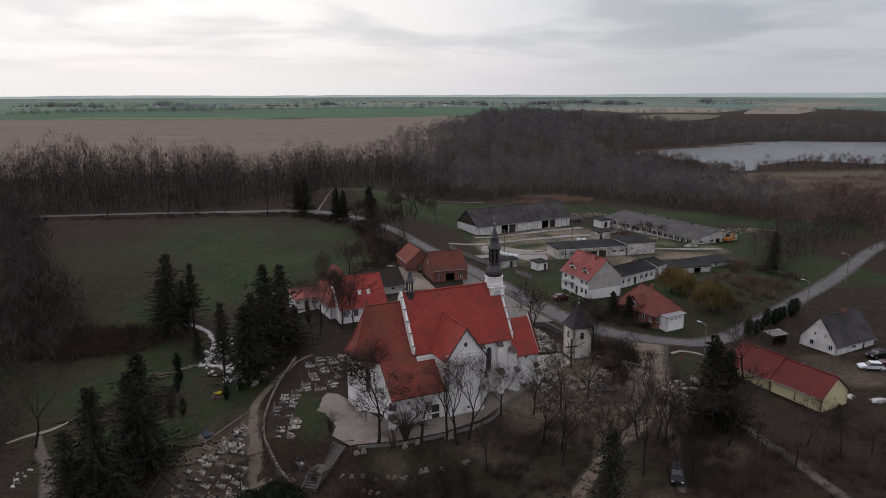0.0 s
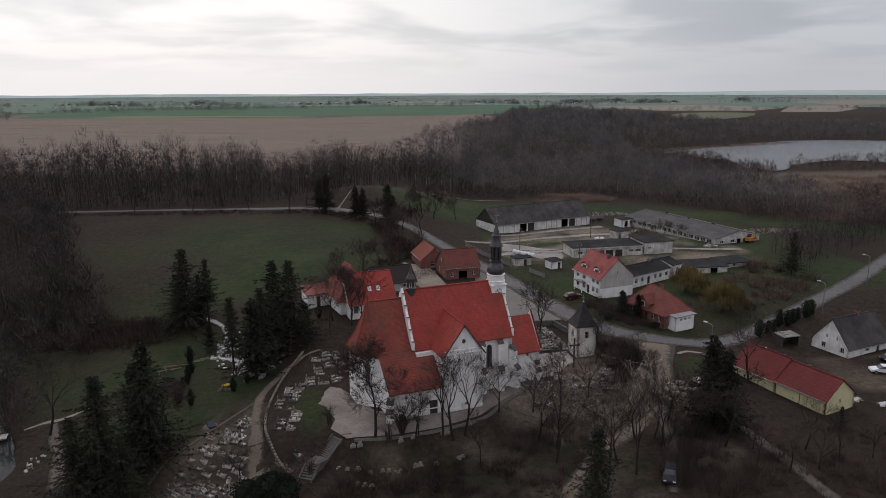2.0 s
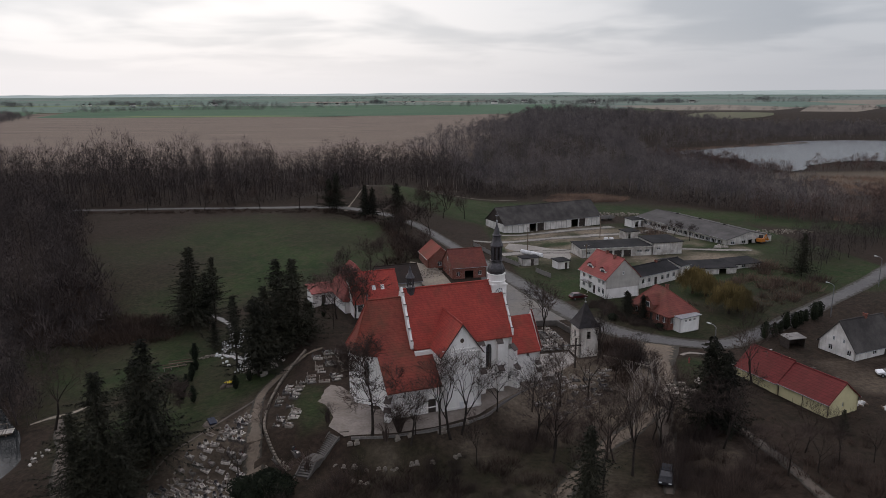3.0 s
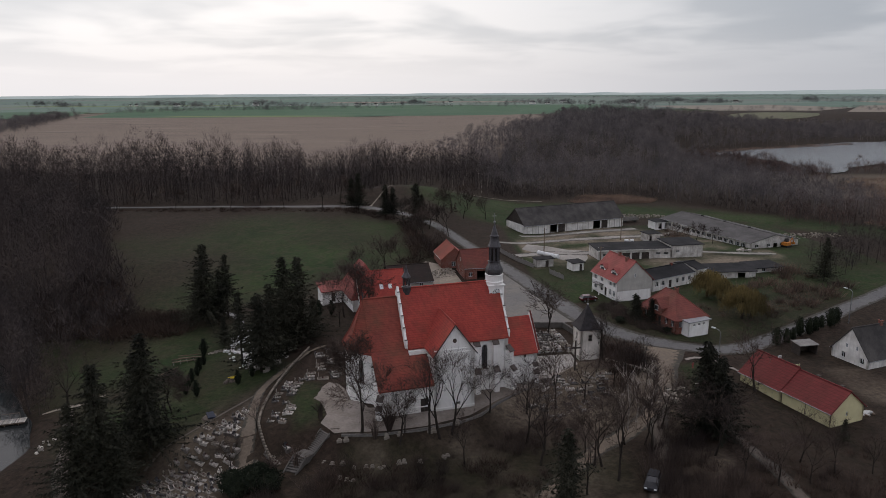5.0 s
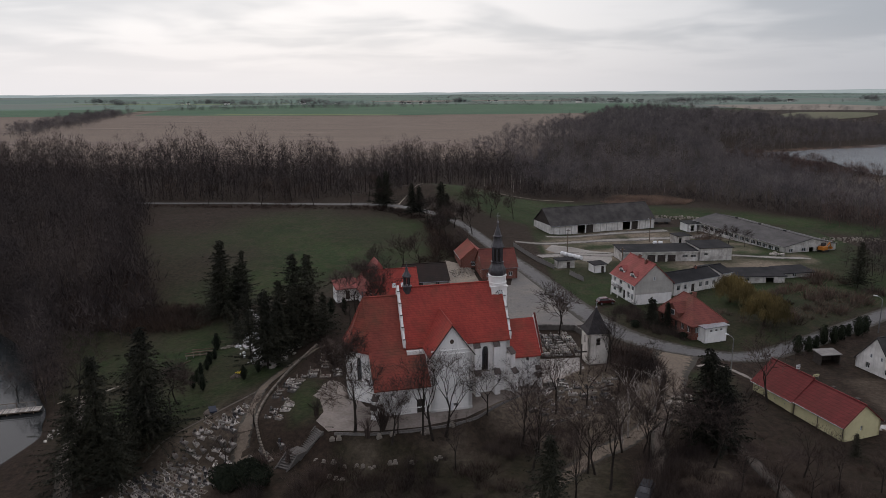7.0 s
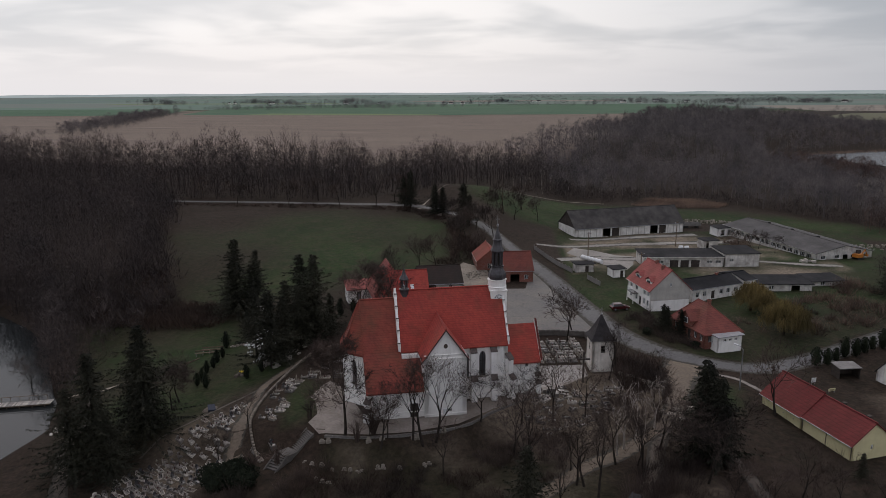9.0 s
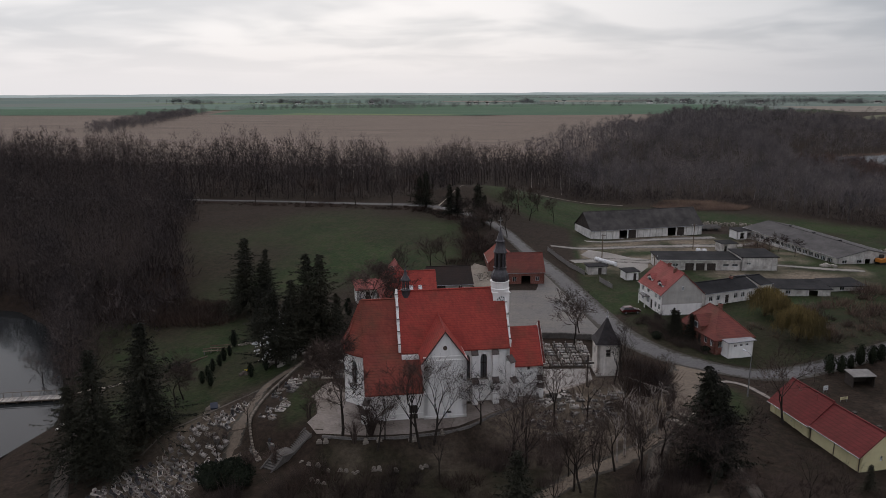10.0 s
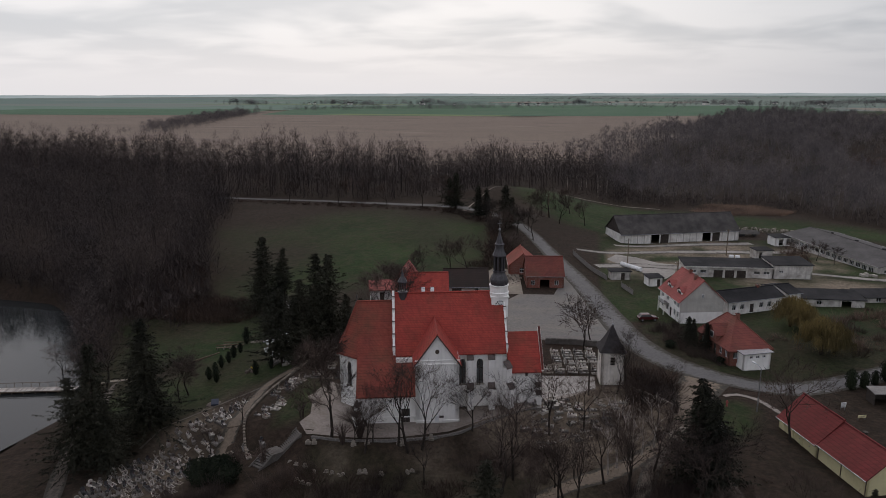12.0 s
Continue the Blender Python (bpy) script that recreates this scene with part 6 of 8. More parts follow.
def fan_shrub(name, label, seed, x, y, h, w, n):
    """A many-stemmed bare shrub that fans out from its foot."""
    rng = random.Random(seed)
    t = thing(name, on_ground(x, y), label, "shrub", "bare shrubs by the terrace")
    g = Geo()
    for i in range(n):
        a, out = rng.uniform(0, 6.283), rng.random() ** 0.7
        p = Vector((0.25 * math.cos(a), 0.25 * math.sin(a), -0.2))
        mid = Vector((w * 0.3 * out * math.cos(a), w * 0.3 * out * math.sin(a), h * 0.45))
        tip = Vector((w * out * math.cos(a) + rng.gauss(0, 0.2), w * out * math.sin(a) + rng.gauss(0, 0.2), h * rng.uniform(0.75, 1.0) * (1 - 0.25 * out)))
        g.beam(p, mid, 0.035, 0.024, 3).beam(mid, tip, 0.024, 0.008, 3)
        for j in range(5):
            q = mid.lerp(tip, rng.uniform(0.2, 0.95))
            e = q + (tip - mid).normalized() * rng.uniform(0.4, 1.0) + Vector((rng.gauss(0, 0.3), rng.gauss(0, 0.3), rng.gauss(0.1, 0.15)))
            s = (e - q).orthogonal().normalized() * 0.012
            g.add([tuple(q - s), tuple(q + s), tuple(e)], [(0, 1, 2)])
    part("branchwork", g, M_TWIGS, t)


fan_shrub("bare_shrub", "tall many-stemmed bare shrub fanning out on the terrace", 1, 9.6, 93.4, 5.6, 4.2, 120)
fan_shrub("bare_shrub", "many-stemmed bare shrub fanning out by the terrace wall", 2, 7.6, 91.4, 3.4, 2.0, 44)
fan_shrub("bare_shrub", "low bare shrub on the churchyard slope", 3, -1.2, 97.5, 3.2, 1.8, 40)
fan_shrub("bare_shrub", "low bare shrub on the churchyard slope", 4, -3.6, 88.6, 3.4, 1.9, 44)
fan_shrub("bare_shrub", "low bare shrub on the churchyard slope", 5, -6.4, 86.4, 3.6, 2.0, 50)
fan_shrub("bare_shrub", "bare shrub beside the sandy lane", 6, 55.6, 110.4, 3.6, 2.2, 50)
fan_shrub("bare_shrub", "bare shrub beside the sandy lane", 7, 54.4, 107.0, 3.2, 2.0, 46)
fan_shrub("bare_shrub", "bare shrub beside the sandy lane", 8, 52.4, 102.0, 3.4, 2.0, 46)


def spruce(name, label, seed, height, width, m, foot=0.10):
    """A spruce: a tapered trunk, uneven tiers of drooping boughs and hanging sprays of needles."""
    rng = random.Random(seed)
    t = thing(name, m, label, "tree", "evergreens of the churchyard")
    part("trunk", Geo().beam((0, 0, -0.5), (0, 0, height * 0.97), height * 0.016, 0.02, 7), M_BARK, t)
    g, z = Geo(), height * foot
    while z < height * 0.985:
        f = 1 - z / height
        n = int(8 + 9 * f)
        off = rng.uniform(0, 6.28)
        for i in range(n):
            a = off + 2 * math.pi * i / n + rng.uniform(-0.3, 0.3)
            side = noise.noise(Vector((math.cos(a) * 1.3 + seed, math.sin(a) * 1.3, z * 0.22)))
            ln = (width * f ** 0.8 * (0.98 + 1.05 * side) * (0.82 + 0.3 * math.sin(z * 2.1 + seed)) + 0.25) * rng.choice((0.45, 0.7, 0.9, 1.0, 1.25))
            if ln < 0.2:
                continue
            d = Vector((math.cos(a), math.sin(a), 0))
            s = Vector((-d.y, d.x, 0))
            z0 = z + rng.uniform(-0.3, 0.3)
            droop = -0.34 * ln * rng.uniform(0.5, 1.3)
            bough = lambda u: d * ln * u + Vector((0, 0, z0 + droop * u + 0.24 * ln * u * u))
            g.add([tuple(bough(0) + s * 0.05), tuple(bough(0) - s * 0.05), tuple(bough(1))], [(0, 1, 2)])
            for j in range(9 + int(ln * 4.5)):
                u = rng.uniform(0.15, 1.0)
                p = bough(u)
                o = (d * rng.uniform(0.2, 0.9) + s * rng.choice((-1, 1)) * rng.uniform(0.2, 1.0) + Vector((0, 0, -rng.uniform(0.1, 0.75)))).normalized()
                e = p + o * rng.uniform(0.35, 0.85) * (0.6 + 0.4 * (1 - u))
                w = o.cross(Vector((rng.gauss(0, 1), rng.gauss(0, 1), rng.gauss(0, 1)))).normalized() * rng.uniform(0.06, 0.12)
                g.add([tuple(p + w), tuple(p - w), tuple(e)], [(0, 1, 2)])
        z += (0.30 + 0.18 * f) * height / 16
    part("crown", g, M_NEEDLE, t)
    return t


sp = spruce("spruce", "tall dark spruce with drooping branches", 5, 17.0, 7.2, I4)
grow_copies(sp, [(-31.7, 90.0, 0, 1.16), (-27.3, 96.7, 130, 1.12), (-29.6, 98.8, 250, 0.9), (-34.8, 88.6, 70, 0.86), (-28.6, 88.2, 200, 0.7), (-36.4, 157.9, 200, 1.14), (-39.0, 161.0, 20, 0.75), (-34.0, 161.0, 80, 0.7), (-13.5, 135.4, 110, 1.1), (-10.2, 133.8, 300, 1.08), (-15.6, 131.6, 40, 0.85), (-12.4, 130.4, 10, 0.75), (31.5, 70.6, 100, 0.82), (120.5, 171.1, 50, 0.70)])
sp2 = spruce("spruce", "dark bushy spruce with a pointed crown", 9, 13.0, 4.8, I4, 0.14)
grow_copies(sp2, [(55.9, 90.9, 240, 1.12), (57.2, 88.6, 20, 1.0), (-15.6, 121.6, 90, 1.2), (-14.4, 126.0, 160, 0.95), (-8.1, 137.7, 300, 0.65), (-28.0, 142.0, 30, 0.5), (-9.2, 267.6, 0, 1.12), (-12.0, 269.5, 60, 0.95), (2.0, 252.0, 120, 0.95), (4.6, 254.0, 200, 0.85), (13.3, 239.8, 90, 1.15), (15.2, 243.0, 10, 0.8), (61.0, 140.8, 20, 0.5), (64.2, 139.4, 70, 0.46), (62.2, 142.6, 160, 0.42), (76.0, 88.4, 90, 0.3)])
pine = spruce("pine", "tall pine with a bare lower trunk", 13, 19.0, 5.6, I4, 0.34)
grow_copies(pine, [(-31.7, 159.1, 90, 0.84), (-20.6, 127.3, 40, 0.8)])


def columnar(seed, m, h, w, name, label, leaves=420, leaf=0.7):
    rng = random.Random(seed)
    t = thing(name, m, label, "shrub", "clipped evergreens")
    part("stem", Geo().beam((0, 0, -0.3), (0, 0, h * 0.5), 0.06, 0.03, 5), M_BARK, t)
    g = Geo()
    for _ in range(leaves):
        z = rng.uniform(0.05, 1)
        r = w * (math.sin(math.pi * min(1, z * 0.85 + 0.12)) ** 0.6) * rng.uniform(0.7, 1.12) * (1 + 0.22 * math.sin(9 * z + seed))
        a = rng.uniform(0, 6.283)
        p = Vector((r * math.cos(a), r * math.sin(a), z * h))
        u = Vector((rng.gauss(0, 1), rng.gauss(0, 1), rng.gauss(0.8, 0.6))).normalized() * 0.24 * leaf
        v = u.orthogonal().normalized() * 0.13 * leaf
        g.add([tuple(p - v), tuple(p + v), tuple(p + u * 1.6)], [(0, 1, 2)])
    g.lathe(0, 0, [(w * 0.3, 0.1), (w * 0.75, h * 0.25), (w * 0.72, h * 0.6), (w * 0.35, h * 0.88), (0.02, h * 0.98)], 7)
    part("leaves", g, M_SHRUB, t)
    return t


road_thuja = columnar(14, I4, 3.6, 0.95, "thuja", "dark ragged thuja in a roadside row", 520)
grow_copies(road_thuja, [(82.0 + 2.3 * i, 125.4 + 1.35 * i + 0.4 * (i % 3), 40 * i, 0.75 + 0.13 * ((i * 7) % 4)) for i in range(2, 11)])
cy = columnar(3, I4, 3.4, 0.75, "cypress_shrub", "dark columnar evergreen shrub on the lawn")
grow_copies(cy, [(-28.4, 116.9, 0, 0.75), (-28.8, 119.9, 40, 0.7), (-29.1, 122.8, 80, 0.78), (-28.9, 125.4, 120, 0.7), (-29.4, 128.4, 10, 0.8), (-29.4, 131.2, 10, 0.66), (-25.9, 115.2, 70, 0.9), (-31.2, 137.5, 60, 1.1), (-27.4, 99.4, 20, 0.72), (-25.9, 100.3, 50, 0.75), (-8.4, 148.0, 30, 1.2), (-5.6, 148.6, 60, 1.0), (-19.0, 117.5, 200, 0.8), (-17.0, 120.0, 100, 0.7)])
bush = columnar(8, I4, 2.4, 1.7, "evergreen_bush", "dense dark evergreen bush beside the steps", 1100, 0.7)
grow_copies(bush, [(-8.2, 84.6, 0, 1.3), (-9.6, 86.4, 70, 1.0), (-6.4, 83.2, 140, 1.1), (-10.6, 83.6, 100, 0.9), (-12.0, 85.6, 30, 1.15), (-8.6, 87.2, 200, 0.9), (57.8, 140.4, 20, 0.6), (66.0, 134.2, 99, 0.5)])


def willow(name, label, seed, x, y, h):
    rng = random.Random(seed)
    t = thing(name, on_ground(x, y), label, "tree", "yellow willows")
    part("trunk", Geo().beam((0, 0, -0.4), (0.2, 0, h * 0.45), 0.35, 0.2, 7), M_BARK, t)
    g, lm = Geo(), Geo()
    for i in range(44):
        a, up = rng.uniform(0, 6.28), rng.uniform(0.0, 1.0)
        out = math.cos(up * 1.45) * h * rng.uniform(0.42, 0.6)
        tip = Vector((math.cos(a) * out, math.sin(a) * out, h * (0.42 + 0.55 * math.sin(up * 1.45)) * rng.uniform(0.9, 1.05)))
        lm.beam((0.2, 0, h * 0.38), tip, 0.09, 0.025, 3)
        for j in range(110):
            q = Vector((0.2, 0, h * 0.42)).lerp(tip, rng.uniform(0.55, 1.06)) + Vector((rng.gauss(0, 0.4), rng.gauss(0, 0.4), rng.gauss(0, 0.3)))
            e = q + Vector((rng.gauss(0, 0.3) + math.cos(a) * 0.25, rng.gauss(0, 0.3) + math.sin(a) * 0.25, -rng.uniform(0.5, 2.6)))
            s = Vector((rng.gauss(0, 1), rng.gauss(0, 1), 0)).normalized() * 0.032
            g.add([tuple(q - s), tuple(q + s), tuple(e)], [(0, 1, 2)])
    part("limbwork", lm, M_BARK, t)
    part("foliage", g, M_WILLOW, t)


willow("weeping_willow", "weeping willow with hanging yellow spring twigs", 4, 84.0, 158.0, 6.8)
willow("weeping_willow", "weeping willow with hanging yellow spring twigs", 6, 85.6, 142.6, 7.4)
willow("weeping_willow", "weeping willow with hanging yellow spring twigs", 15, 86.0, 155.0, 5.8)
willow("weeping_willow", "weeping willow with hanging yellow spring twigs", 16, 88.2, 143.6, 6.2)


# woods: one body of trees for each stretch
def forest_template(seed, h, w, twigs, lobes=7, fine=1.0, long=1.0, low=0.36, rise=0.55):
    """A bare wood tree: a trunk, limbs to several rounded lobes, and a haze of fine twigs over them."""
    rng = random.Random(seed)
    v, f = [], []

    def tri_bar(p, q, a, b):
        d = (q - p).normalized()
        u = d.orthogonal().normalized()
        s = d.cross(u)
        k = len(v)
        for c, r in ((p, a), (q, b)):
            for i in range(3):
                t = 2.094 * i
                v.append(tuple(c + (u * math.cos(t) + s * math.sin(t)) * r))
        for i in range(3):
            j = (i + 1) % 3
            f.extend([(k + i, k + j, k + 3 + j), (k + i, k + 3 + j, k + 3 + i)])
    fork = Vector((rng.gauss(0, 0.3), rng.gauss(0, 0.3), h * 0.42))
    tri_bar(Vector((0, 0, -1)), fork, h * 0.013, h * 0.009)
    balls = []
    for i in range(lobes):
        u = i / (lobes - 1)
        a = i * 2.4 + rng.uniform(-0.5, 0.5)
        r = w * (0.62 - 0.5 * u * u) * rng.uniform(0.7, 1.15)
        c = Vector((r * math.cos(a), r * math.sin(a), h * (low + (0.84 - low) * u + rng.uniform(-0.05, 0.05))))
        balls.append((c, w * rng.uniform(0.46, 0.66) * (1.15 - 0.35 * u)))
        if i % 3 == 2:
            tri_bar(fork, c, 0.07, 0.02)
    for i in range(twigs):
        c, r = balls[i % lobes]
        u = Vector((rng.gauss(0, 1), rng.gauss(0, 1), rng.gauss(0.35, 0.8))).normalized()
        p = c + u * r * rng.uniform(0.05, 0.8)
        e = p + (u * 0.75 + Vector((rng.gauss(0, 0.3), rng.gauss(0, 0.3), rng.gauss(rise, 0.3)))) * rng.uniform(0.9, 2.0) * long
        s = Vector((rng.gauss(0, 1), rng.gauss(0, 1), rng.gauss(0, 0.4))).normalized() * rng.uniform(0.035, 0.065) * fine
        k = len(v)
        v.extend([tuple(p - s), tuple(p + s), tuple(e)])
        f.append((k, k + 1, k + 2))
    return np.array(v, dtype=np.float32), np.array(f, dtype=np.int32)


def stuff_mesh(name, templates, spots, mat, label, category):
    """One body of many alike plants, each (x, y, z, rotation, scale, height scale, template)."""
    V, F, k = [], [], 0
    for x, y, z, r, s, sz, i in spots:
        tv, tf = templates[i]
        c, q = math.cos(r), math.sin(r)
        w = np.empty_like(tv)
        w[:, 0] = x + s * (c * tv[:, 0] - q * tv[:, 1])
        w[:, 1] = y + s * (q * tv[:, 0] + c * tv[:, 1])
        w[:, 2] = z + sz * tv[:, 2]
        V.append(w); F.append(tf + k)
        k += len(tv)
    V, F = np.concatenate(V), np.concatenate(F)
    me = bpy.data.meshes.new(name)
    me.vertices.add(len(V)); me.vertices.foreach_set("co", V.ravel())
    me.loops.add(len(F) * 3); me.loops.foreach_set("vertex_index", F.ravel())
    me.polygons.add(len(F)); me.polygons.foreach_set("loop_start", np.arange(0, len(F) * 3, 3, dtype=np.int32))
    me.materials.append(mat)
    me.update(calc_edges=True)
    return tagged(new(name, me), label, category, kind="stuff")


FT = [forest_template(100 + i, 12.5 + 0.5 * i, 4.4 + 0.3 * (i % 3), 400, 7 + i % 3, 1.0, 0.75) for i in range(7)]
FL = [forest_template(200 + i, 12, 4.6, 130, 6, 2.2, 1.1) for i in range(4)]
FH = [forest_template(270 + i, 11, 5.0, 110, 8, 7.0, 0.7, 0.12, 0.1) for i in range(4)]
FU = [forest_template(250 + i, 5, 3.0, 90, 5, 1.2, 0.8, 0.15) for i in range(3)]
BT = [forest_template(300 + i, 13, 2.2, 14, 4, 0.7) for i in range(3)]
rng_f = random.Random(77)


def scatter(poly, gap, lo, hi, n_templ, keep=None, tall=1.0, sway=0.5, west=0.0):
    xs, ys = [p[0] for p in poly], [p[1] for p in poly]
    out = []
    y = min(ys)
    while y < max(ys):
        x = min(xs)
        while x < max(xs):
            px_, py_ = x + rng_f.uniform(-0.48, 0.48) * gap, y + rng_f.uniform(-0.48, 0.48) * gap
            if inside(poly, px_, py_) and (keep is None or keep(px_, py_)):
                s = rng_f.uniform(lo, hi) * (1 + sway * noise.noise(Vector((px_ * 0.045, py_ * 0.045, 2))))
                up = tall * (1 + west * S(-30, -95, px_))
                out.append((px_, py_, gh(px_, py_) - 0.2, rng_f.uniform(0, 6.283), s, s * up * rng_f.uniform(0.85, 1.15), rng_f.randrange(n_templ)))
            x += gap
        y += gap
    return out


WOOD_W = [(-420, 330), (-420, 430), (-300, 410), (-160, 372), (-100, 385), (-50, 400), (0, 405), (40, 432), (66, 380), (54, 350), (24, 329), (-8, 296), (-60, 292), (-120, 294), (-260, 292)]
WOOD_P = [(-235, 284), (-122, 281), (-106, 268), (-98, 245), (-87, 215), (-77, 190), (-70, 174), (-74, 162), (-80, 154), (-90, 163), (-102, 171), (-122, 173), (-235, 174)]
dry = lambda x, y: shore_distance(x, y) < -0.4
WOOD_H = [(52, 345), (66, 330), (90, 336), (98, 340), (124, 334), (140, 304), (165, 280), (185, 268), (215, 275), (226, 330), (228, 400), (222, 470), (214, 540), (225, 600), (110, 600), (96, 600), (64, 530), (44, 500), (22, 440), (40, 432)]
WOOD_B = [(96, 600), (110, 640), (160, 780), (205, 930), (300, 970), (360, 900), (345, 780), (300, 706), (262, 662), (225, 600)]
WOOD_E = [(190, 262), (184, 236), (168, 200), (164, 184), (205, 212), (300, 265), (420, 340), (420, 400), (330, 455), (300, 450), (275, 410), (250, 325), (230, 272)]
WOOD_S = [(268, 650), (288, 650), (335, 678), (393, 706), (440, 738), (478, 756), (560, 764), (640, 732), (760, 706), (860, 760), (800, 900), (600, 960), (350, 880), (300, 706)]
FW = [forest_template(120 + i, 12.5 + 0.5 * i, 4.8, 430, 11, 1.0, 0.72, 0.13, 0.15) for i in range(7)]
stuff_mesh("forest", FW, scatter(WOOD_W, 6.3, 0.9, 1.3, 7, None, 1.0, 0.3, 0.36), M_SHADEWOOD, "dense leafless brown woodland beyond the road", "forest")
FP = [forest_template(150 + i, 12.5 + 0.6 * i, 4.8, 430, 11, 1.2, 0.6, 0.16, 0.1) for i in range(5)]
stuff_mesh("forest", FP, scatter(WOOD_P, 5.0, 0.8, 1.2, 5, dry) + scatter([(-84, 156), (-70, 142), (-60, 128), (-55, 120), (-59, 117), (-70, 127), (-80, 141)], 3.8, 0.85, 1.2, 5, dry) + scatter([(-160, 166), (-122, 166), (-104, 165), (-90, 156), (-76, 141), (-70, 146), (-86, 164), (-104, 174), (-122, 176), (-160, 178)], 3.5, 0.9, 1.25, 5, dry), M_SHADEWOOD, "dense leafless brown woodland above the pond", "forest")
stuff_mesh("forest", FT, scatter(WOOD_H, 6.9, 0.75, 1.15, 7, None, 0.95, 0.35), M_HAZEWOOD, "leafless woodland covering a low hill", "forest")
stuff_mesh("forest", FL, scatter(WOOD_B, 7.6, 0.9, 1.35, 4), M_HAZEWOOD, "leafless woodland on the plateau behind the hill", "forest")
stuff_mesh("forest", FL, scatter(WOOD_E, 5.0, 0.4, 0.8, 4, lambda x, y: y < 352 and noise.noise(Vector((x * .03, y * .03, 9))) > 0.0), M_ALDER, "loose leafless carr woodland near the lake", "forest")
EDGES = [(-330, 286), (-60, 288), (-8, 282), (12, 292), (52, 330), (66, 320), (96, 334), (126, 326), (164, 276), (186, 262), (190, 274), (168, 288), (128, 340), (92, 346), (50, 346), (8, 306), (-12, 296), (-330, 300)]
EDGE_P = [(-108, 280), (-84, 218), (-70, 190), (-58, 172), (-57, 152), (-66, 141), (-84, 138), (-96, 140), (-86, 158), (-78, 176), (-96, 222), (-118, 276)]
stuff_mesh("forest_edge", FU, scatter(EDGES, 3.6, 0.6, 1.2, 3, lambda x, y: not (0 < x < 72 and y < 330) and not (x < 0 and y < 291)) + scatter(EDGE_P, 3.2, 0.7, 1.7, 3, dry) + scatter([(-150, 166), (-104, 164), (-76, 140), (-57, 116), (-53, 119), (-70, 145), (-98, 172), (-150, 176)], 2.6, 0.6, 1.1, 3, dry) + scatter([(-240, 270), (-112, 270), (-108, 279), (-240, 279)], 3.4, 0.8, 1.5, 3), M_SHADEWOOD, "low bare bushes closing the woods' border", "shrubs")
stuff_mesh("forest", FL, scatter([(262, 440), (290, 470), (284, 500), (298, 545), (282, 590), (264, 600), (225, 560), (228, 470)], 5.0, 0.4, 0.75, 4) + scatter([(300, 462), (330, 488), (395, 522), (440, 490), (520, 498), (560, 480), (420, 440), (330, 458)], 7.0, 0.4, 0.85, 4, lambda x, y: noise.noise(Vector((x * .03, y * .03, 19))) > -0.1 or y > 474) + scatter([(200, 496), (238, 456), (262, 412), (270, 422), (252, 462), (214, 500)], 4.6, 0.75, 1.1, 4), M_ALDER, "low bare alders fringing the near lake shore", "forest")
stuff_mesh("forest", FP, scatter([(128, 172), (150, 190), (176, 210), (205, 226), (206, 246), (176, 238), (152, 222), (134, 204), (124, 186)], 4.6, 0.4, 0.8, 5, lambda x, y: noise.noise(Vector((x * .06, y * .06, 29))) > -0.35) + scatter([(146, 162), (176, 188), (215, 214), (225, 200), (180, 168), (156, 156)], 5.0, 0.4, 0.75, 5), M_SHADEWOOD, "bare bushy trees beside the outlying road", "forest")
stuff_mesh("forest", FP, scatter([(158, 266), (168, 284), (196, 262), (224, 252), (264, 266), (266, 248), (214, 226), (186, 244)], 4.6, 0.6, 0.95, 5), M_ALDER, "row of reddish bare alders before the reed bed", "forest")
stuff_mesh("forest", FL, scatter(WOOD_S, 7.6, 0.75, 1.1, 4), M_HAZEWOOD, "leafless woods on the far lake shore", "forest")
FB = [forest_template(350 + i, 9, 5.0, 420, 9, 0.9, 0.6, 0.25) for i in range(3)]
stuff_mesh("forest", FB, scatter([(-330, 296), (-330, 400), (-170, 366), (-60, 390), (0, 398), (30, 400), (20, 332), (-8, 300)], 24, 0.7, 1.25, 3, lambda x, y: noise.noise(Vector((x * .02, y * .02, 33))) > -0.2), M_HEDGE, "rounded pale brown crowns among the darkened bare trees", "forest")
stuff_mesh("birch_grove", BT, scatter([(24, 326), (60, 340), (62, 372), (24, 360)], 11, 0.7, 1.1, 3) + scatter([(-70, 360), (-20, 365), (-10, 395), (-60, 392)], 9, 0.9, 1.3, 3) + scatter([(200, 268), (230, 285), (225, 300), (195, 290)], 8, 0.5, 0.8, 3), M_BIRCH, "pale birch trunks standing out from the wood", "forest")

# hedges, groves and trees far out on the plain
far = []
for i in range(30):                                        # loose tree rows far off
    cx, cy = rng_f.uniform(-1700, 2100), rng_f.uniform(2300, 4000)
    for k in range(26):
        x, y = cx + rng_f.gauss(0, 150), cy + rng_f.gauss(0, 8)
        s = rng_f.uniform(0.3, 0.62)
        far.append((x, y, gh(x, y) - 0.5, rng_f.uniform(0, 6.28), s * 3.2, s, rng_f.randrange(4)))
hedge = []
for i in range(640):                                       # the hedge along the ploughed field
    t = rng_f.random()
    t = t ** 0.7
    x, y = -396 - 160 * t + rng_f.gauss(0, 13), 630 + 520 * t + rng_f.gauss(0, 14)
    s = rng_f.uniform(0.25, 1.1) ** 1.3
    hedge.append((x, y, gh(x, y) - 0.4, rng_f.uniform(0, 6.28), s * 1.3, s, rng_f.randrange(4)))
stuff_mesh("field_hedge", FL, hedge, M_HAZEWOOD, "broad overgrown hedge beside the ploughed field", "hedgerow")
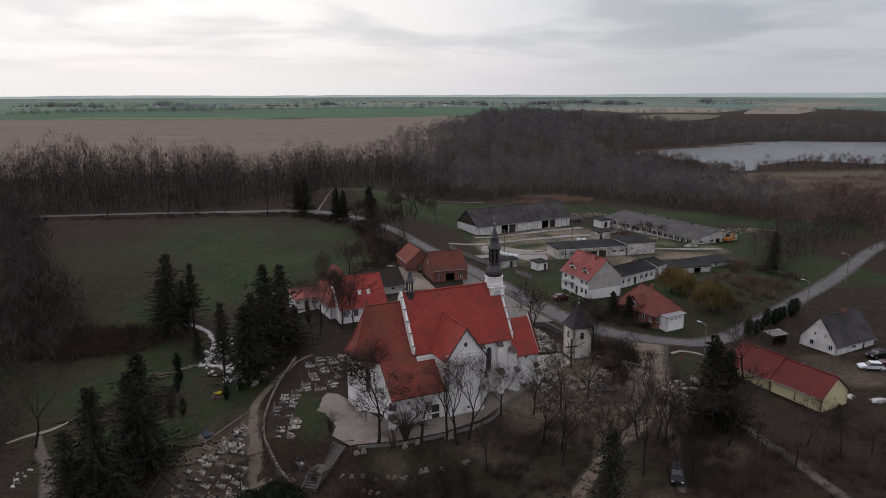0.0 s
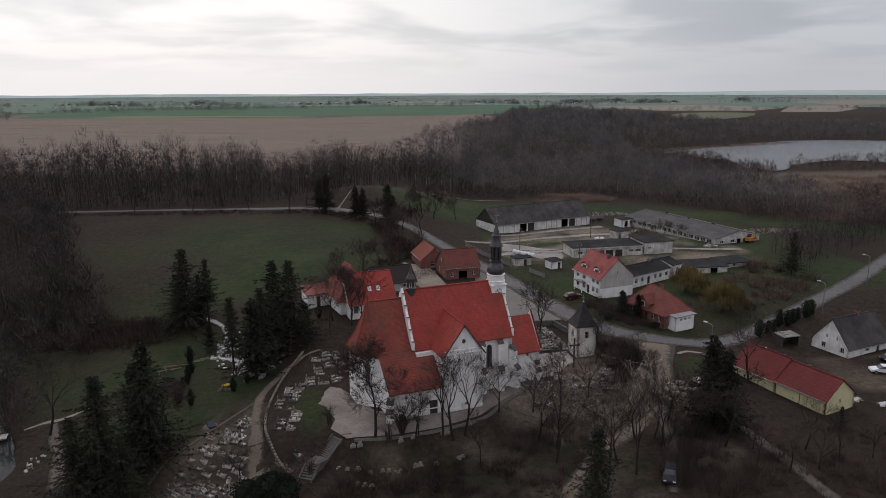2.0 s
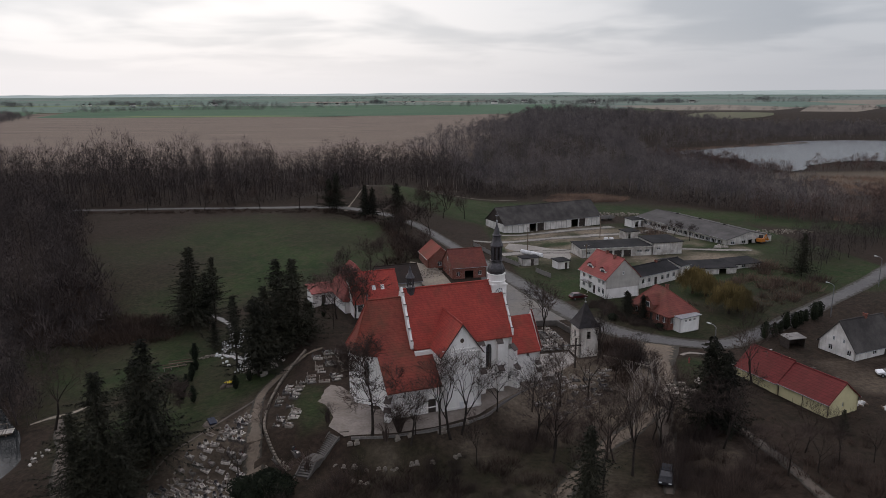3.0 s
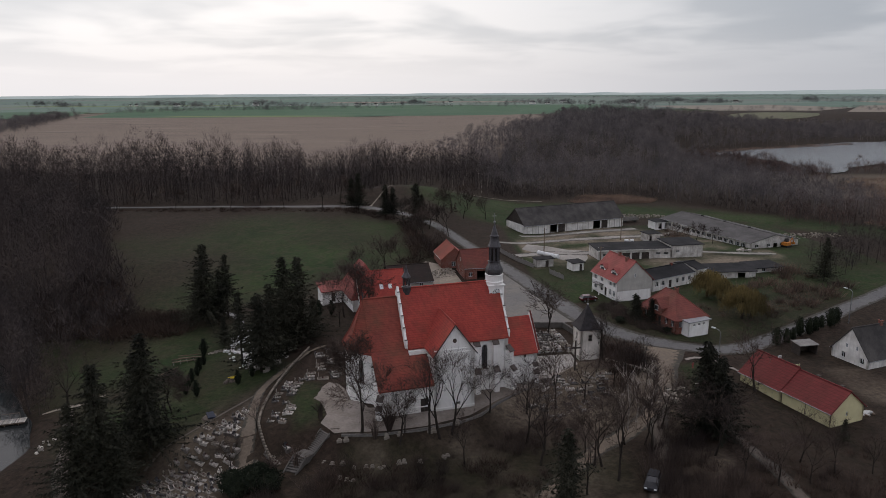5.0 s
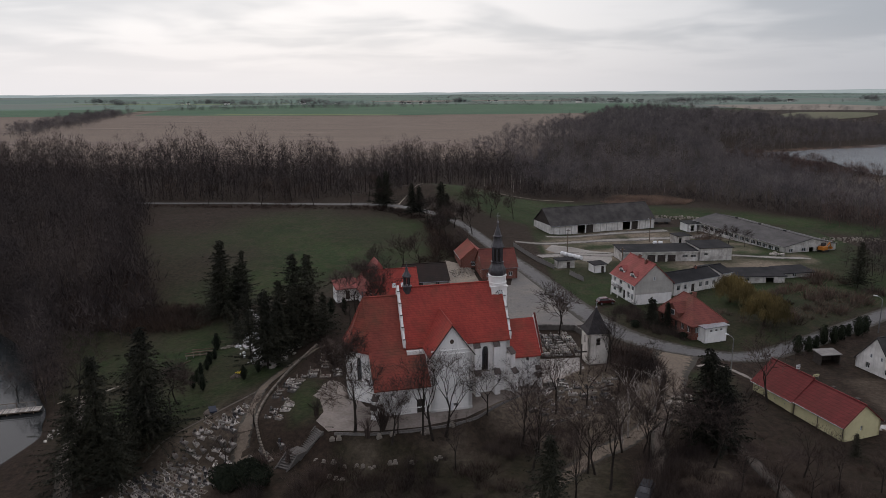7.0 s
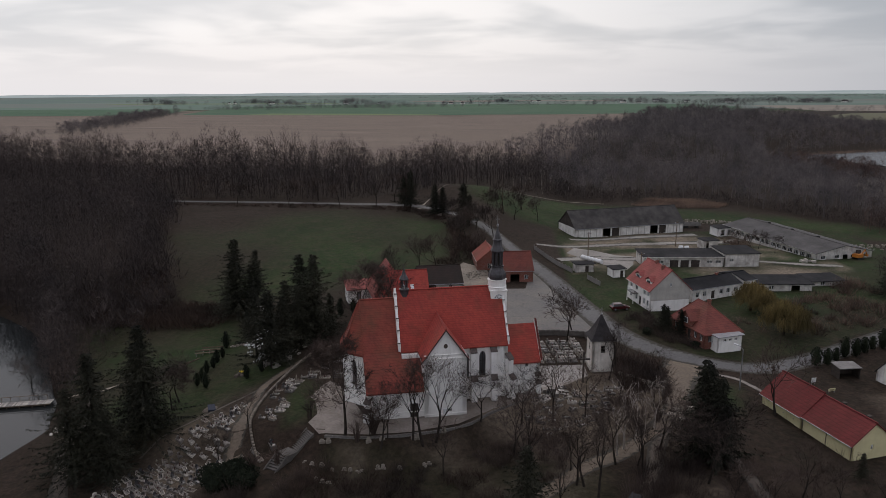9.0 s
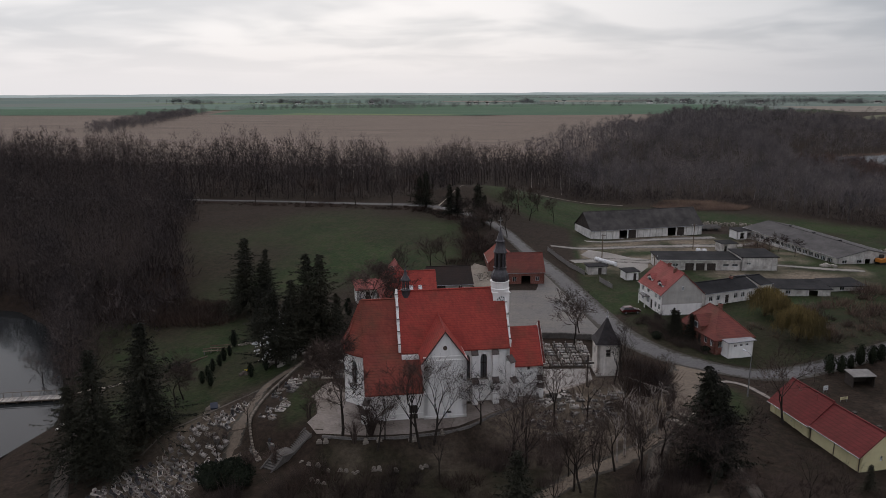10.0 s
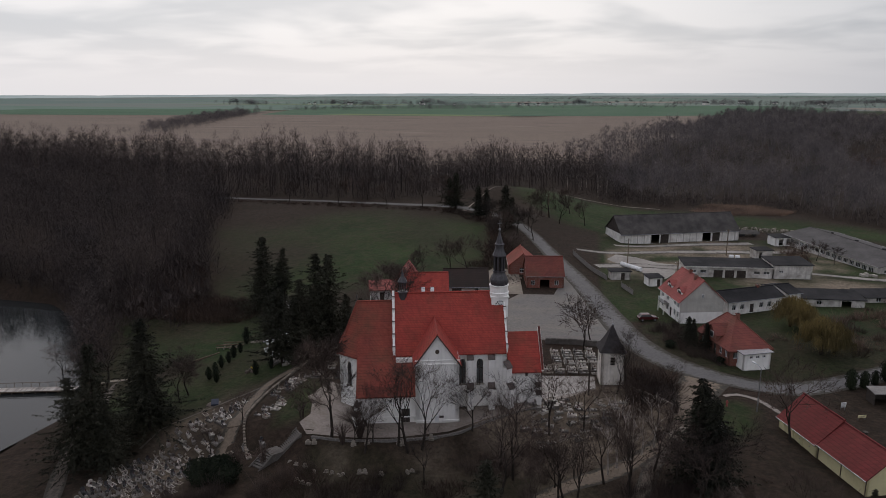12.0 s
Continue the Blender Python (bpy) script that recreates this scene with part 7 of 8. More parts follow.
for i in range(24):                                        # village groves at the end of the green fields
    cx, cy = rng_f.uniform(-1300, 1500), rng_f.choice((1920, 1990, 2080, 2250)) + rng_f.gauss(0, 25)
    wide_, n_ = rng_f.uniform(18, 80), rng_f.randrange(24, 56)
    for k in range(n_):
        x, y = cx + rng_f.gauss(0, wide_), cy + rng_f.gauss(0, 9)
        s = rng_f.uniform(0.45, 1.0) * (1.0 - 0.4 * min(1, abs(x - cx) / wide_ / 2))
        far.append((x, y, gh(x, y) - 0.4, rng_f.uniform(0, 6.28), s * 2.0, s * 1.6, rng_f.randrange(4)))
for cx, cy, wide_, n_ in ((-560, 1420, 60, 26), (-430, 1520, 90, 40), (-300, 1560, 70, 30), (-170, 1640, 60, 30), (60, 1700, 40, 16), (200, 1660, 30, 10), (520, 1680, 60, 30)):
    for k in range(n_):                                    # groves nearer by, beside the green fields
        x, y, s = cx + rng_f.gauss(0, wide_), cy + rng_f.gauss(0, 14), rng_f.uniform(0.5, 1.1)
        far.append((x, y, gh(x, y) - 0.4, rng_f.uniform(0, 6.28), s * 1.8, s * 1.4, rng_f.randrange(4)))
for i in range(220):                                       # edge of the low woods past the lake
    x, y = rng_f.uniform(420, 1600), rng_f.gauss(1300, 60)
    s = rng_f.uniform(0.35, 0.75)
    far.append((x, y, gh(x, y) - 0.4, rng_f.uniform(0, 6.28), s * 2.0, s, rng_f.randrange(4)))
# far twigs are greyed and paled: aerial haze painted into their colour
M_FARHAZE = plant_material("hazed_far_wood", (0.098, 0.101, 0.101), (0.142, 0.145, 0.145), drift=0.01)
stuff_mesh("far_hedgerows", FH, far, M_FARHAZE, "distant hedgerows and groves between open fields", "hedgerow")


# undergrowth and reeds
def twig_burst(seed, h, n, w, fat=1.0):
    rng = random.Random(seed)
    v, f = [], []
    for i in range(n):
        q = Vector((rng.gauss(0, w * 0.3), rng.gauss(0, w * 0.3), 0))
        e = Vector((q.x * 2.2 + rng.gauss(0, w * 0.25), q.y * 2.2 + rng.gauss(0, w * 0.25), h * rng.uniform(0.45, 1.05)))
        s = Vector((rng.gauss(0, 1), rng.gauss(0, 1), 0)).normalized() * rng.uniform(0.02, 0.05) * fat
        k = len(v)
        v.extend([tuple(q - s), tuple(q + s), tuple(e)])
        f.append((k, k + 1, k + 2))
    return np.array(v, dtype=np.float32), np.array(f, dtype=np.int32)


UT = [twig_burst(500 + i, 1.9, 70, 1.9, 1.5) for i in range(5)]
RT = [twig_burst(600 + i, 1.8, 34, 1.5, 0.9) for i in range(4)]
clump = lambda s, c=0.0: (lambda x, y: noise.noise(Vector((x * s, y * s, 4))) > c)
SLOPE = [(2, 88), (14, 88.5), (20, 90), (27, 87), (31, 80), (34, 82), (26, 72), (0, 76)]
BANK = [(48, 104), (56, 117), (57, 122), (50, 126), (49, 118)]
stuff_mesh("undergrowth", UT, scatter(SLOPE, 1.75, 0.5, 1.05, 5, clump(0.12, -0.22)) + scatter(BANK, 1.3, 0.7, 1.1, 5), M_BRAMBLE, "tangled brown leafless undergrowth on the slope", "undergrowth")
stuff_mesh("undergrowth", UT, scatter([(50, 60), (48, 78), (55, 92), (58, 104), (64, 96), (75, 86), (110, 90), (120, 60)], 2.0, 0.3, 0.65, 5, clump(0.1, -0.12)), M_BRAMBLE, "scrubby dead grass and brambles beside the track", "undergrowth")
stuff_mesh("undergrowth", UT, scatter([(-92, 172), (-74, 156), (-40, 153), (-38, 164), (-58, 170), (-75, 192)], 1.7, 0.8, 1.5, 5, dry) + scatter([(-110, 274), (-50, 274), (-14, 262), (4, 246), (8, 250), (-10, 268), (-48, 280), (-110, 281)], 2.4, 0.4, 0.9, 5) + scatter([(8, 245), (22, 205), (18, 200), (8, 180), (2, 178), (12, 205)], 2.4, 0.9, 1.7, 5), M_BRAMBLE, "brown thicket along the field's border", "undergrowth")
stuff_mesh("undergrowth", UT, scatter([(92, 142), (104, 148), (125, 165), (118, 185), (100, 170), (90, 160)], 2.8, 0.7, 1.4, 5, clump(0.09, -0.2)) + scatter([(70, 150), (84, 142), (84, 156), (78, 160)], 2.6, 0.5, 1.0, 5, clump(0.1, 0)) + scatter([(100, 225), (116, 222), (108, 250), (98, 248)], 2.8, 0.7, 1.4, 5, clump(0.12, 0)), M_HEDGE, "brown bramble thicket between gardens and sheds", "undergrowth")
NS = [twig_burst(700 + i, 2.9, 190, 1.5, 0.42) for i in range(5)]
THICKET = [(-2, 84), (2, 88), (14, 89), (21, 91), (28, 95), (33, 99), (40, 98), (38, 90), (31, 82), (24, 73), (0, 74)]
LANESIDE = [(44, 78), (47, 88), (50, 94), (56, 102), (58.5, 108), (61, 100), (60, 92), (60, 76), (52, 72)]
BANKTOP = [(42, 98), (46, 104), (51, 108), (54, 113), (56, 118), (52, 121), (48.6, 113), (44, 106)]
stuff_mesh("bare_shrubs", NS, scatter(THICKET, 1.9, 0.45, 1.0, 5, clump(0.11, -0.15)) + scatter(LANESIDE, 1.8, 0.5, 1.2, 5, clump(0.13, -0.2)) + scatter(BANKTOP, 1.7, 0.5, 1.0, 5, clump(0.15, -0.1)) + scatter([(55, 150), (57, 141), (62, 135.6), (66, 132.6), (67, 136), (62, 146), (60.4, 154)], 1.6, 0.4, 0.85, 5, clump(0.2, -0.2)) + scatter([(-14, 80), (-6, 82), (-4, 76), (-16, 74)], 1.8, 0.6, 1.1, 5) + scatter([(62, 96), (70, 88), (100, 84), (100, 70), (66, 72)], 3.2, 0.4, 0.9, 5, clump(0.1, 0.05)), M_TWIGS, "thin leafless shrubs growing over the slope", "shrubs")
stuff_mesh("reeds", RT, scatter([(84, 318), (100, 311), (120, 314), (128, 324), (112, 336), (92, 334)], 1.1, 0.8, 1.3, 4) + scatter(WOOD_E, 3.4, 0.8, 1.4, 4, clump(0.02, 0.08)) + scatter([(250, 398), (300, 446), (330, 428), (430, 448), (430, 352), (337, 362), (300, 332), (258, 362)], 3.2, 1.0, 1.7, 4, clump(0.02, -0.55)) + scatter([(278, 624), (349, 664), (410, 687), (462, 709), (460, 718), (408, 699), (345, 677), (274, 632)], 2.6, 1.1, 1.7, 4), M_REED, "pale dry reed bed", "reeds")
stuff_mesh("pine_stand", FP, scatter([(-160, 350), (-40, 372), (10, 392), (10, 400), (-60, 392), (-160, 372)], 17, 0.55, 0.85, 5, clump(0.05, 0.0)) + scatter([(80, 480), (170, 480), (180, 545), (80, 545)], 12, 0.6, 0.95, 5, clump(0.05, 0.0)) + scatter([(188, 890), (250, 890), (250, 950), (205, 935)], 9, 0.9, 1.3, 5) + scatter([(262, 770), (330, 780), (330, 830), (262, 820)], 9, 0.8, 1.1, 5, clump(0.05, 0.0)), M_PINE, "scattered dark pines among the bare woods", "forest")


# ---- churchyard ----
rng_g = random.Random(5)


def grave_kind(seed, kind):
    """A grave: kerb, slab or bed, headstone or cross, and what is laid on it. It lies along y, the headstone at +y."""
    rng = random.Random(seed)
    stone = {"granite": M_GRANITE, "terrazzo": M_MARBLE, "black": M_BLACKSTONE, "old": M_STONE}[kind]
    lab = {"granite": "grey granite grave with an upright headstone", "terrazzo": "pale terrazzo grave with a low headstone", "black": "polished black grave with pale kerb", "old": "old stone grave with a cross and earth bed"}[kind]
    g = thing("grave", I4, lab, "grave", "graves of the churchyard")
    k = Geo()
    w, l = 1.05, 2.1
    for x0, x1, y0, y1 in ((-w / 2, w / 2, -l / 2, -l / 2 + 0.14), (-w / 2, w / 2, l / 2 - 0.14, l / 2), (-w / 2, -w / 2 + 0.14, -l / 2 + 0.14, l / 2 - 0.14), (w / 2 - 0.14, w / 2, -l / 2 + 0.14, l / 2 - 0.14)):
        k.span(x0, x1, y0, y1, -0.6, 0.26)
    part("kerb", k, {"granite": M_GRANITE, "terrazzo": M_MARBLE, "black": M_OLDSTONE, "old": M_STONE}[kind], g)
    if kind == "old":
        part("earth_bed", Geo().slab([(-w / 2 + 0.14, -l / 2 + 0.14, 0.26), (w / 2 - 0.14, -l / 2 + 0.14, 0.26), (w / 2 - 0.14, l / 2 - 0.14, 0.3), (-w / 2 + 0.14, l / 2 - 0.14, 0.3)], 0.3), M_DIRT, g)
        part("cross", Geo().box(0, l / 2 - 0.2, 0.1, 0.16, 0.14, 1.35).box(0, l / 2 - 0.2, 0.95, 0.66, 0.14, 0.15), M_STONE, g)
    else:
        part("slab", Geo().slab([(-w / 2 + 0.2, -l / 2 + 0.2, 0.3), (w / 2 - 0.2, -l / 2 + 0.2, 0.3), (w / 2 - 0.2, l / 2 - 0.42, 0.33), (-w / 2 + 0.2, l / 2 - 0.42, 0.33)], 0.3), M_BLACKSTONE if kind == "black" else M_GRANITE, g)
        hgt = 0.72 if kind != "terrazzo" else 0.56
        ps_ = [(-0.32, 0.25), (0.32, 0.25), (0.32, 0.25 + hgt * 0.75), (0.2, 0.25 + hgt * 0.95), (0, 0.25 + hgt), (-0.2, 0.25 + hgt * 0.95), (-0.32, 0.25 + hgt * 0.75)]
        n = len(ps_)
        y0, y1 = l / 2 - 0.36, l / 2 - 0.2
        part("headstone", Geo().add([(x, y0, z) for x, z in ps_] + [(x, y1, z) for x, z in ps_], [tuple(range(n)), tuple(range(2 * n - 1, n - 1, -1))] + [(i, i + n, (i + 1) % n + n, (i + 1) % n) for i in range(n)]), stone, g)
    for i in range(2):
        x, y = rng.uniform(-0.3, 0.3), rng.uniform(-0.6, 0.5)
        part("flower_pot" if i else "grave_lantern", Geo().lathe(x, y, [(0.05, 0.28), (0.09, 0.38), (0.12, 0.5), (0.04, 0.6)], 6), M_SHRUB if i else M_CARRED, g)
    return g


GR = [grave_kind(i, k) for i, k in enumerate(("granite", "terrazzo", "black", "old", "terrazzo", "granite"))]
used = set()


def lay_graves(spots, size=0.9):
    for x, y, r in spots:
        i = rng_g.choices(range(6), (3.0, 2.2, 3.0, 3.2, 1.8, 2.8))[0]
        k = size * rng_g.uniform(0.82, 1.12)
        m = on_ground(x, y, r)
        if i not in used:
            used.add(i)
            GR[i].matrix_world = m
        else:
            copy_thing(GR[i], m).scale = (k, k, k * rng_g.uniform(0.8, 1.1))


def rows_in(poly, ox, oy, rot, du, dv, skip=0.12, jit=0.2, turn=0.0, spin=0.0):
    c, s = math.cos(radians(rot)), math.sin(radians(rot))
    out = []
    for j in range(-30, 31):
        for i in range(-30, 31):
            x = ox + c * i * du - s * j * dv + rng_g.uniform(-jit, jit)
            y = oy + s * i * du + c * j * dv + rng_g.uniform(-jit, jit)
            if inside(poly, x, y) and rng_g.random() > skip:
                out.append((x, y, rot + turn + rng_g.gauss(0, 4 + spin)))
    return out


lay_graves(rows_in([(-14.2, 105), (-13.4, 95), (-12, 88), (-14, 82), (-20, 77), (-28, 79), (-28.5, 88), (-24, 95), (-20, 100.5)], -20, 92, -38, 1.75, 1.02, 0.1, 0.26, 90, 12), 0.68)
lay_graves(rows_in([(-20.5, 108.5), (-17, 107), (-16, 110), (-19.5, 112)], -18, 109, -30, 2.6, 1.6, 0.3, 0.3, 90), 0.75)
lay_graves(rows_in([(-10.3, 109), (-8.3, 115.5), (-6.3, 115), (-6.6, 104), (-5.0, 95.5), (-7.5, 95.0), (-9.9, 99)], -8, 104, 80, 1.4, 2.0, 0.24, 0.34, 0, 14), 0.72)
lay_graves(rows_in([(-5.4, 128), (2.0, 128.5), (1.0, 118), (-0.8, 113.2), (-3.6, 110.0), (-5.6, 112.8)], -2, 120, 12, 2.2, 1.4, 0.14, 0.25, 90, 6), 0.86)
lay_graves(rows_in([(34.2, 134.6), (43.0, 136.4), (43.6, 123.6), (34.8, 122)], 34.9, 122.8, 8, 2.2, 1.35, 0.05, 0.12, 90))
lay_graves(rows_in([(31.5, 103.8), (34.5, 98.0), (41, 100.5), (46, 106), (48, 112.5), (42, 113.4), (37, 111.2)], 38, 105, 14, 1.9, 1.3, 0.16, 0.36, 90, 14), 0.72)
def small_stone(x, y, r, s):
    t = thing("headstone", on_ground(x, y, r), "small weathered pale headstone in rough grass", "headstone", "old headstones on the slope")
    part("stone", Geo().add([(-0.3, -0.08, -0.3), (0.3, -0.08, -0.3), (0.3, 0.08, -0.3), (-0.3, 0.08, -0.3), (-0.28, -0.07, 0.6 * s), (0.28, -0.07, 0.6 * s), (0.28, 0.07, 0.6 * s), (-0.28, 0.07, 0.6 * s), (-0.12, -0.07, 0.78 * s), (0.12, -0.07, 0.78 * s), (0.12, 0.07, 0.78 * s), (-0.12, 0.07, 0.78 * s)], [(0, 1, 5, 4), (1, 2, 6, 5), (2, 3, 7, 6), (3, 0, 4, 7), (4, 5, 9, 8), (5, 6, 10, 9), (6, 7, 11, 10), (7, 4, 8, 11), (8, 9, 10, 11)]), M_STONE, t)
    part("footing", Geo().box(0, 0, -0.3, 0.8, 0.36, 0.4), M_STONE, t)


for x, y in ((0.4, 89.2), (1.6, 88.6), (3.1, 88.2), (4.8, 87.3), (6.5, 87.6), (7.4, 87.4), (8.4, 87.3), (9.0, 87.4), (11.2, 88.1), (11.9, 88.3), (14.2, 88.6), (17.6, 89.8), (18.2, 90.2), (3.0, 85.4), (4.0, 85.0), (4.9, 84.9)):
    small_stone(x, y, rng_g.gauss(0, 14), rng_g.uniform(0.45, 0.95))
for x, y in ((2.4, 91.2), (3.4, 91.1), (9.3, 91.3), (11.2, 91.8), (15.7, 92.8), (16.3, 93.0), (19.9, 95.0)):
    small_stone(x, y, rng_g.gauss(8, 8), rng_g.uniform(0.5, 0.9))
lay_graves([(-8.4, 92.4, 40), (-9.2, 90.2, 40), (-5.6, 92.6, 35), (-6.8, 90.4, 35)], 0.7)


def fresh_grave():
    x, y = -21.0, 120.0
    t = thing("fresh_grave", on_ground(x, y, 20), "fresh earth grave heaped with yellow flowers", "grave")
    g = Geo()
    for i in range(9):
        a = i * 0.7
        g.lathe(0.5 * math.cos(a) * (i % 3), 0.7 * math.sin(a) * (i % 3), [(0.5, -0.2), (0.45, 0.15), (0.25, 0.32), (0.05, 0.38)], 7)
    part("mound", g, M_DIRT, t)
    f = Geo()
    for i in range(14):
        f.lathe(0.4 + rng_g.gauss(0, 0.35), 0.5 + rng_g.gauss(0, 0.25), [(0.08, 0.3), (0.17, 0.42), (0.1, 0.5), (0.02, 0.52)], 6)
    part("flowers", f, M_YELLOWCLOTH, t, "heap of yellow flowers")


fresh_grave()
covered = thing("covered_grave", on_ground(-20.4, 104.9, 30), "earth grave lying under a dark blue tarpaulin", "grave")
part("earth_bed", Geo().lathe(0, 0, [(1.6, -0.3), (1.3, 0.1), (0.6, 0.25), (0.1, 0.28)], 9), M_DIRT, covered)
part("tarpaulin", Geo().slab([(-0.6, -1.0, 0.5), (0.6, -1.0, 0.42), (0.7, 1.0, 0.55), (-0.5, 1.0, 0.62)], 0.25), M_GREENBIN, covered)


def stone_wall(name, pts, thick, height, mat, label, piece=0.5, sink=0.8, cap=None):
    """A low wall of single blocks along a line of points; the blocks are parts."""
    w = thing(name, pose(pts[0][0], pts[0][1], 0), label, "wall")
    ox, oy = pts[0][:2]
    P = [Vector((*p, 0)) for p in pts]
    shared = {}
    core = Geo()
    for i in range(len(P) - 1):
        d = P[i + 1] - P[i]
        n = max(1, round(d.length / piece))
        ang = math.degrees(math.atan2(d.y, d.x))
        for j in range(n):
            c = P[i] + d * ((j + 0.5) / n)
            ln = d.length / n
            z = gh(c.x, c.y)
            core.box(c.x - ox, c.y - oy, z - sink, ln + 0.02, thick * 0.86, sink + height * 0.8, ang)
            key = (round(ln, 1), rng_g.randrange(3))
            if key not in shared:
                a, b, h = ln / 2 - 0.02, thick / 2 * (0.94 + 0.1 * key[1] / 2), height * (0.24 + 0.03 * key[1])
                shared[key] = Geo().add([(-a, -b, 0), (a, -b, 0), (a, b, 0), (-a, b, 0), (-a + .05, -b + .06, h), (a - .05, -b + .06, h), (a - .05, b - .06, h), (-a + .05, b - .06, h)], [(3, 2, 1, 0), (4, 5, 6, 7), (0, 1, 5, 4), (1, 2, 6, 5), (2, 3, 7, 6), (3, 0, 4, 7)]).mesh("stone", cap or mat)
            s = part("stone", shared[key], None, w)
            s.matrix_basis = pose(c.x - ox, c.y - oy, z + height * 0.8, 0, 0, ang)
    part("masonry", core, mat, w)
    return w


def smooth_line(pts, k=4):
    P = [Vector((*p, 0)) for p in pts]
    out = []
    for i in range(len(P) - 1):
        p0, p1, p2, p3 = P[max(0, i - 1)], P[i], P[i + 1], P[min(len(P) - 1, i + 2)]
        for j in range(k):
            t = j / k
            q = 0.5 * (2 * p1 + (p2 - p0) * t + (2 * p0 - 5 * p1 + 4 * p2 - p3) * t * t + (3 * p1 - p0 - 3 * p2 + p3) * t ** 3)
            out.append((q.x, q.y))
    return out + [pts[-1]]


stone_wall("churchyard_wall", smooth_line([(-7.6, 128.5), (-9.0, 123.5), (-10.6, 116), (-11.5, 107), (-11.2, 100), (-10.0, 95.5), (-7.2, 90.5)]), 0.42, 0.5, M_FIELDSTONE, "low curved churchyard wall of brown field stones")
stone_wall("terrace_wall", smooth_line([(2.6, 92.1), (9, 92.0), (14.6, 93.2), (22.3, 96.5), (27.3, 102.2), (33.5, 107.6), (37, 108.4)]), 0.5, 0.18, M_CONCRETE, "retaining wall edging the church terrace", 0.9, 1.6, M_OLDSTONE)
stone_wall("graveyard_wall", [(33.6, 137.6), (39, 138.2), (44.8, 138.0), (46.6, 132), (47.8, 124.5)], 0.45, 1.1, M_OLDSTONE, "grey wall along the square", 1.0, 0.6)
stone_wall("bank_wall", smooth_line([(48.8, 118.6), (52.5, 115.5), (55.5, 112.5)]), 0.4, 0.5, M_STONE, "low pale wall below the bell tower", 0.8, 0.6)


def flight(name, x0, y0, z0, x1, y1, z1, width, label):
    """A stair of separate treads between two points, with stone cheeks."""
    d = Vector((x1 - x0, y1 - y0, 0))
    n = max(3, round(abs(z1 - z0) / 0.17))
    ang = math.degrees(math.atan2(d.y, d.x))
    t = thing(name, pose(x0, y0, z0, 0, 0, ang), label, "stairs")
    run = d.length / n
    me = Geo().span(0, run + 0.04, -width / 2, width / 2, -1.2, 0).mesh("step", M_OLDSTONE)
    for i in range(n):
        s = part("step", me, None, t)
        s.matrix_basis = pose(i * run, 0, -(i + 1) * abs(z1 - z0) / n)
    L = d.length
    for s in (-1, 1):
        y = s * (width / 2 + 0.11)
        a = [(0, y - 0.14, -1.6), (L, y - 0.14, z1 - z0 - 1.2), (L, y - 0.14, z1 - z0 + 0.06), (0, y - 0.14, 0.06)]
        b = [(p, q + 0.2, r) for p, q, r in a]
        part("cheek", Geo().add(a + b, [(0, 1, 2, 3), (7, 6, 5, 4), (0, 4, 5, 1), (1, 5, 6, 2), (2, 6, 7, 3), (3, 7, 4, 0)]), M_OLDSTONE, t)


flight("stone_stairs", 0.1, 93.4, 0.05, -2.1, 91.4, -2.05, 2.0, "upper flight of worn stone steps with solid cheeks")
landing = thing("stair_landing", pose(-2.75, 90.75, -2.08, 0, 0, 48), "worn stone landing between two flights of steps", "landing")
part("slab", Geo().box(0, 0, -1.2, 1.9, 2.2, 1.2), M_OLDSTONE, landing)
flight("stone_stairs", -3.3, 90.0, -2.1, -4.5, 86.9, -3.5, 1.8, "lower flight of worn stone steps with solid cheeks")

cross = thing("wayside_cross", on_ground(42.2, 114.6, 5), "tall dark wooden cross with a short beam", "cross")
part("post", Geo().box(0, 0, -0.5, 0.26, 0.22, 6.2), M_DARKWOOD, cross)
part("beam", Geo().box(0, 0, 4.2, 2.1, 0.2, 0.24), M_DARKWOOD, cross)


# ---- village things ----
def street_lamp(x, y, rot, h=7.2):
    t = thing("street_lamp", on_ground(x, y, rot), "slim galvanised street lamp with a curved arm", "street lamp", "street lamps")
    part("pole", Geo().beam((0, 0, -0.3), (0, 0, h), 0.11, 0.07, 8), M_STEEL, t)
    part("arm", Geo().beam((0, 0, h), (0.5, 0, h + 0.35), 0.045, n=6).beam((0.5, 0, h + 0.35), (1.3, 0, h + 0.45), 0.045, n=6), M_STEEL, t)
    part("lantern", Geo().box(1.55, 0, h + 0.38, 0.75, 0.28, 0.16), M_FRAME, t)


for a in ((68.4, 114.6, 120), (107.9, 139.4, 120), (134.0, 159.4, 120)):
    street_lamp(*a)


def pole(x, y, h=8.5, wires=None):
    t = thing("utility_pole", on_ground(x, y, 20), "weathered wooden utility pole with a crossbar", "pole", "utility poles")
    part("post", Geo().beam((0, 0, -0.4), (0, 0, h), 0.16, 0.11, 8), M_WOOD, t)
    part("crossbar", Geo().box(0, 0, h - 0.6, 1.6, 0.1, 0.12), M_WOOD, t)
    for k in (-0.7, 0.7):
        part("insulator", Geo().lathe(k, 0, [(0.05, h - 0.48), (0.07, h - 0.4), (0.03, h - 0.3)], 6), M_FRAME, t)


for a in ((52.6, 205.6), (63.0, 178.5), (84.0, 232.0), (26.5, 262.0)):
    pole(*a)


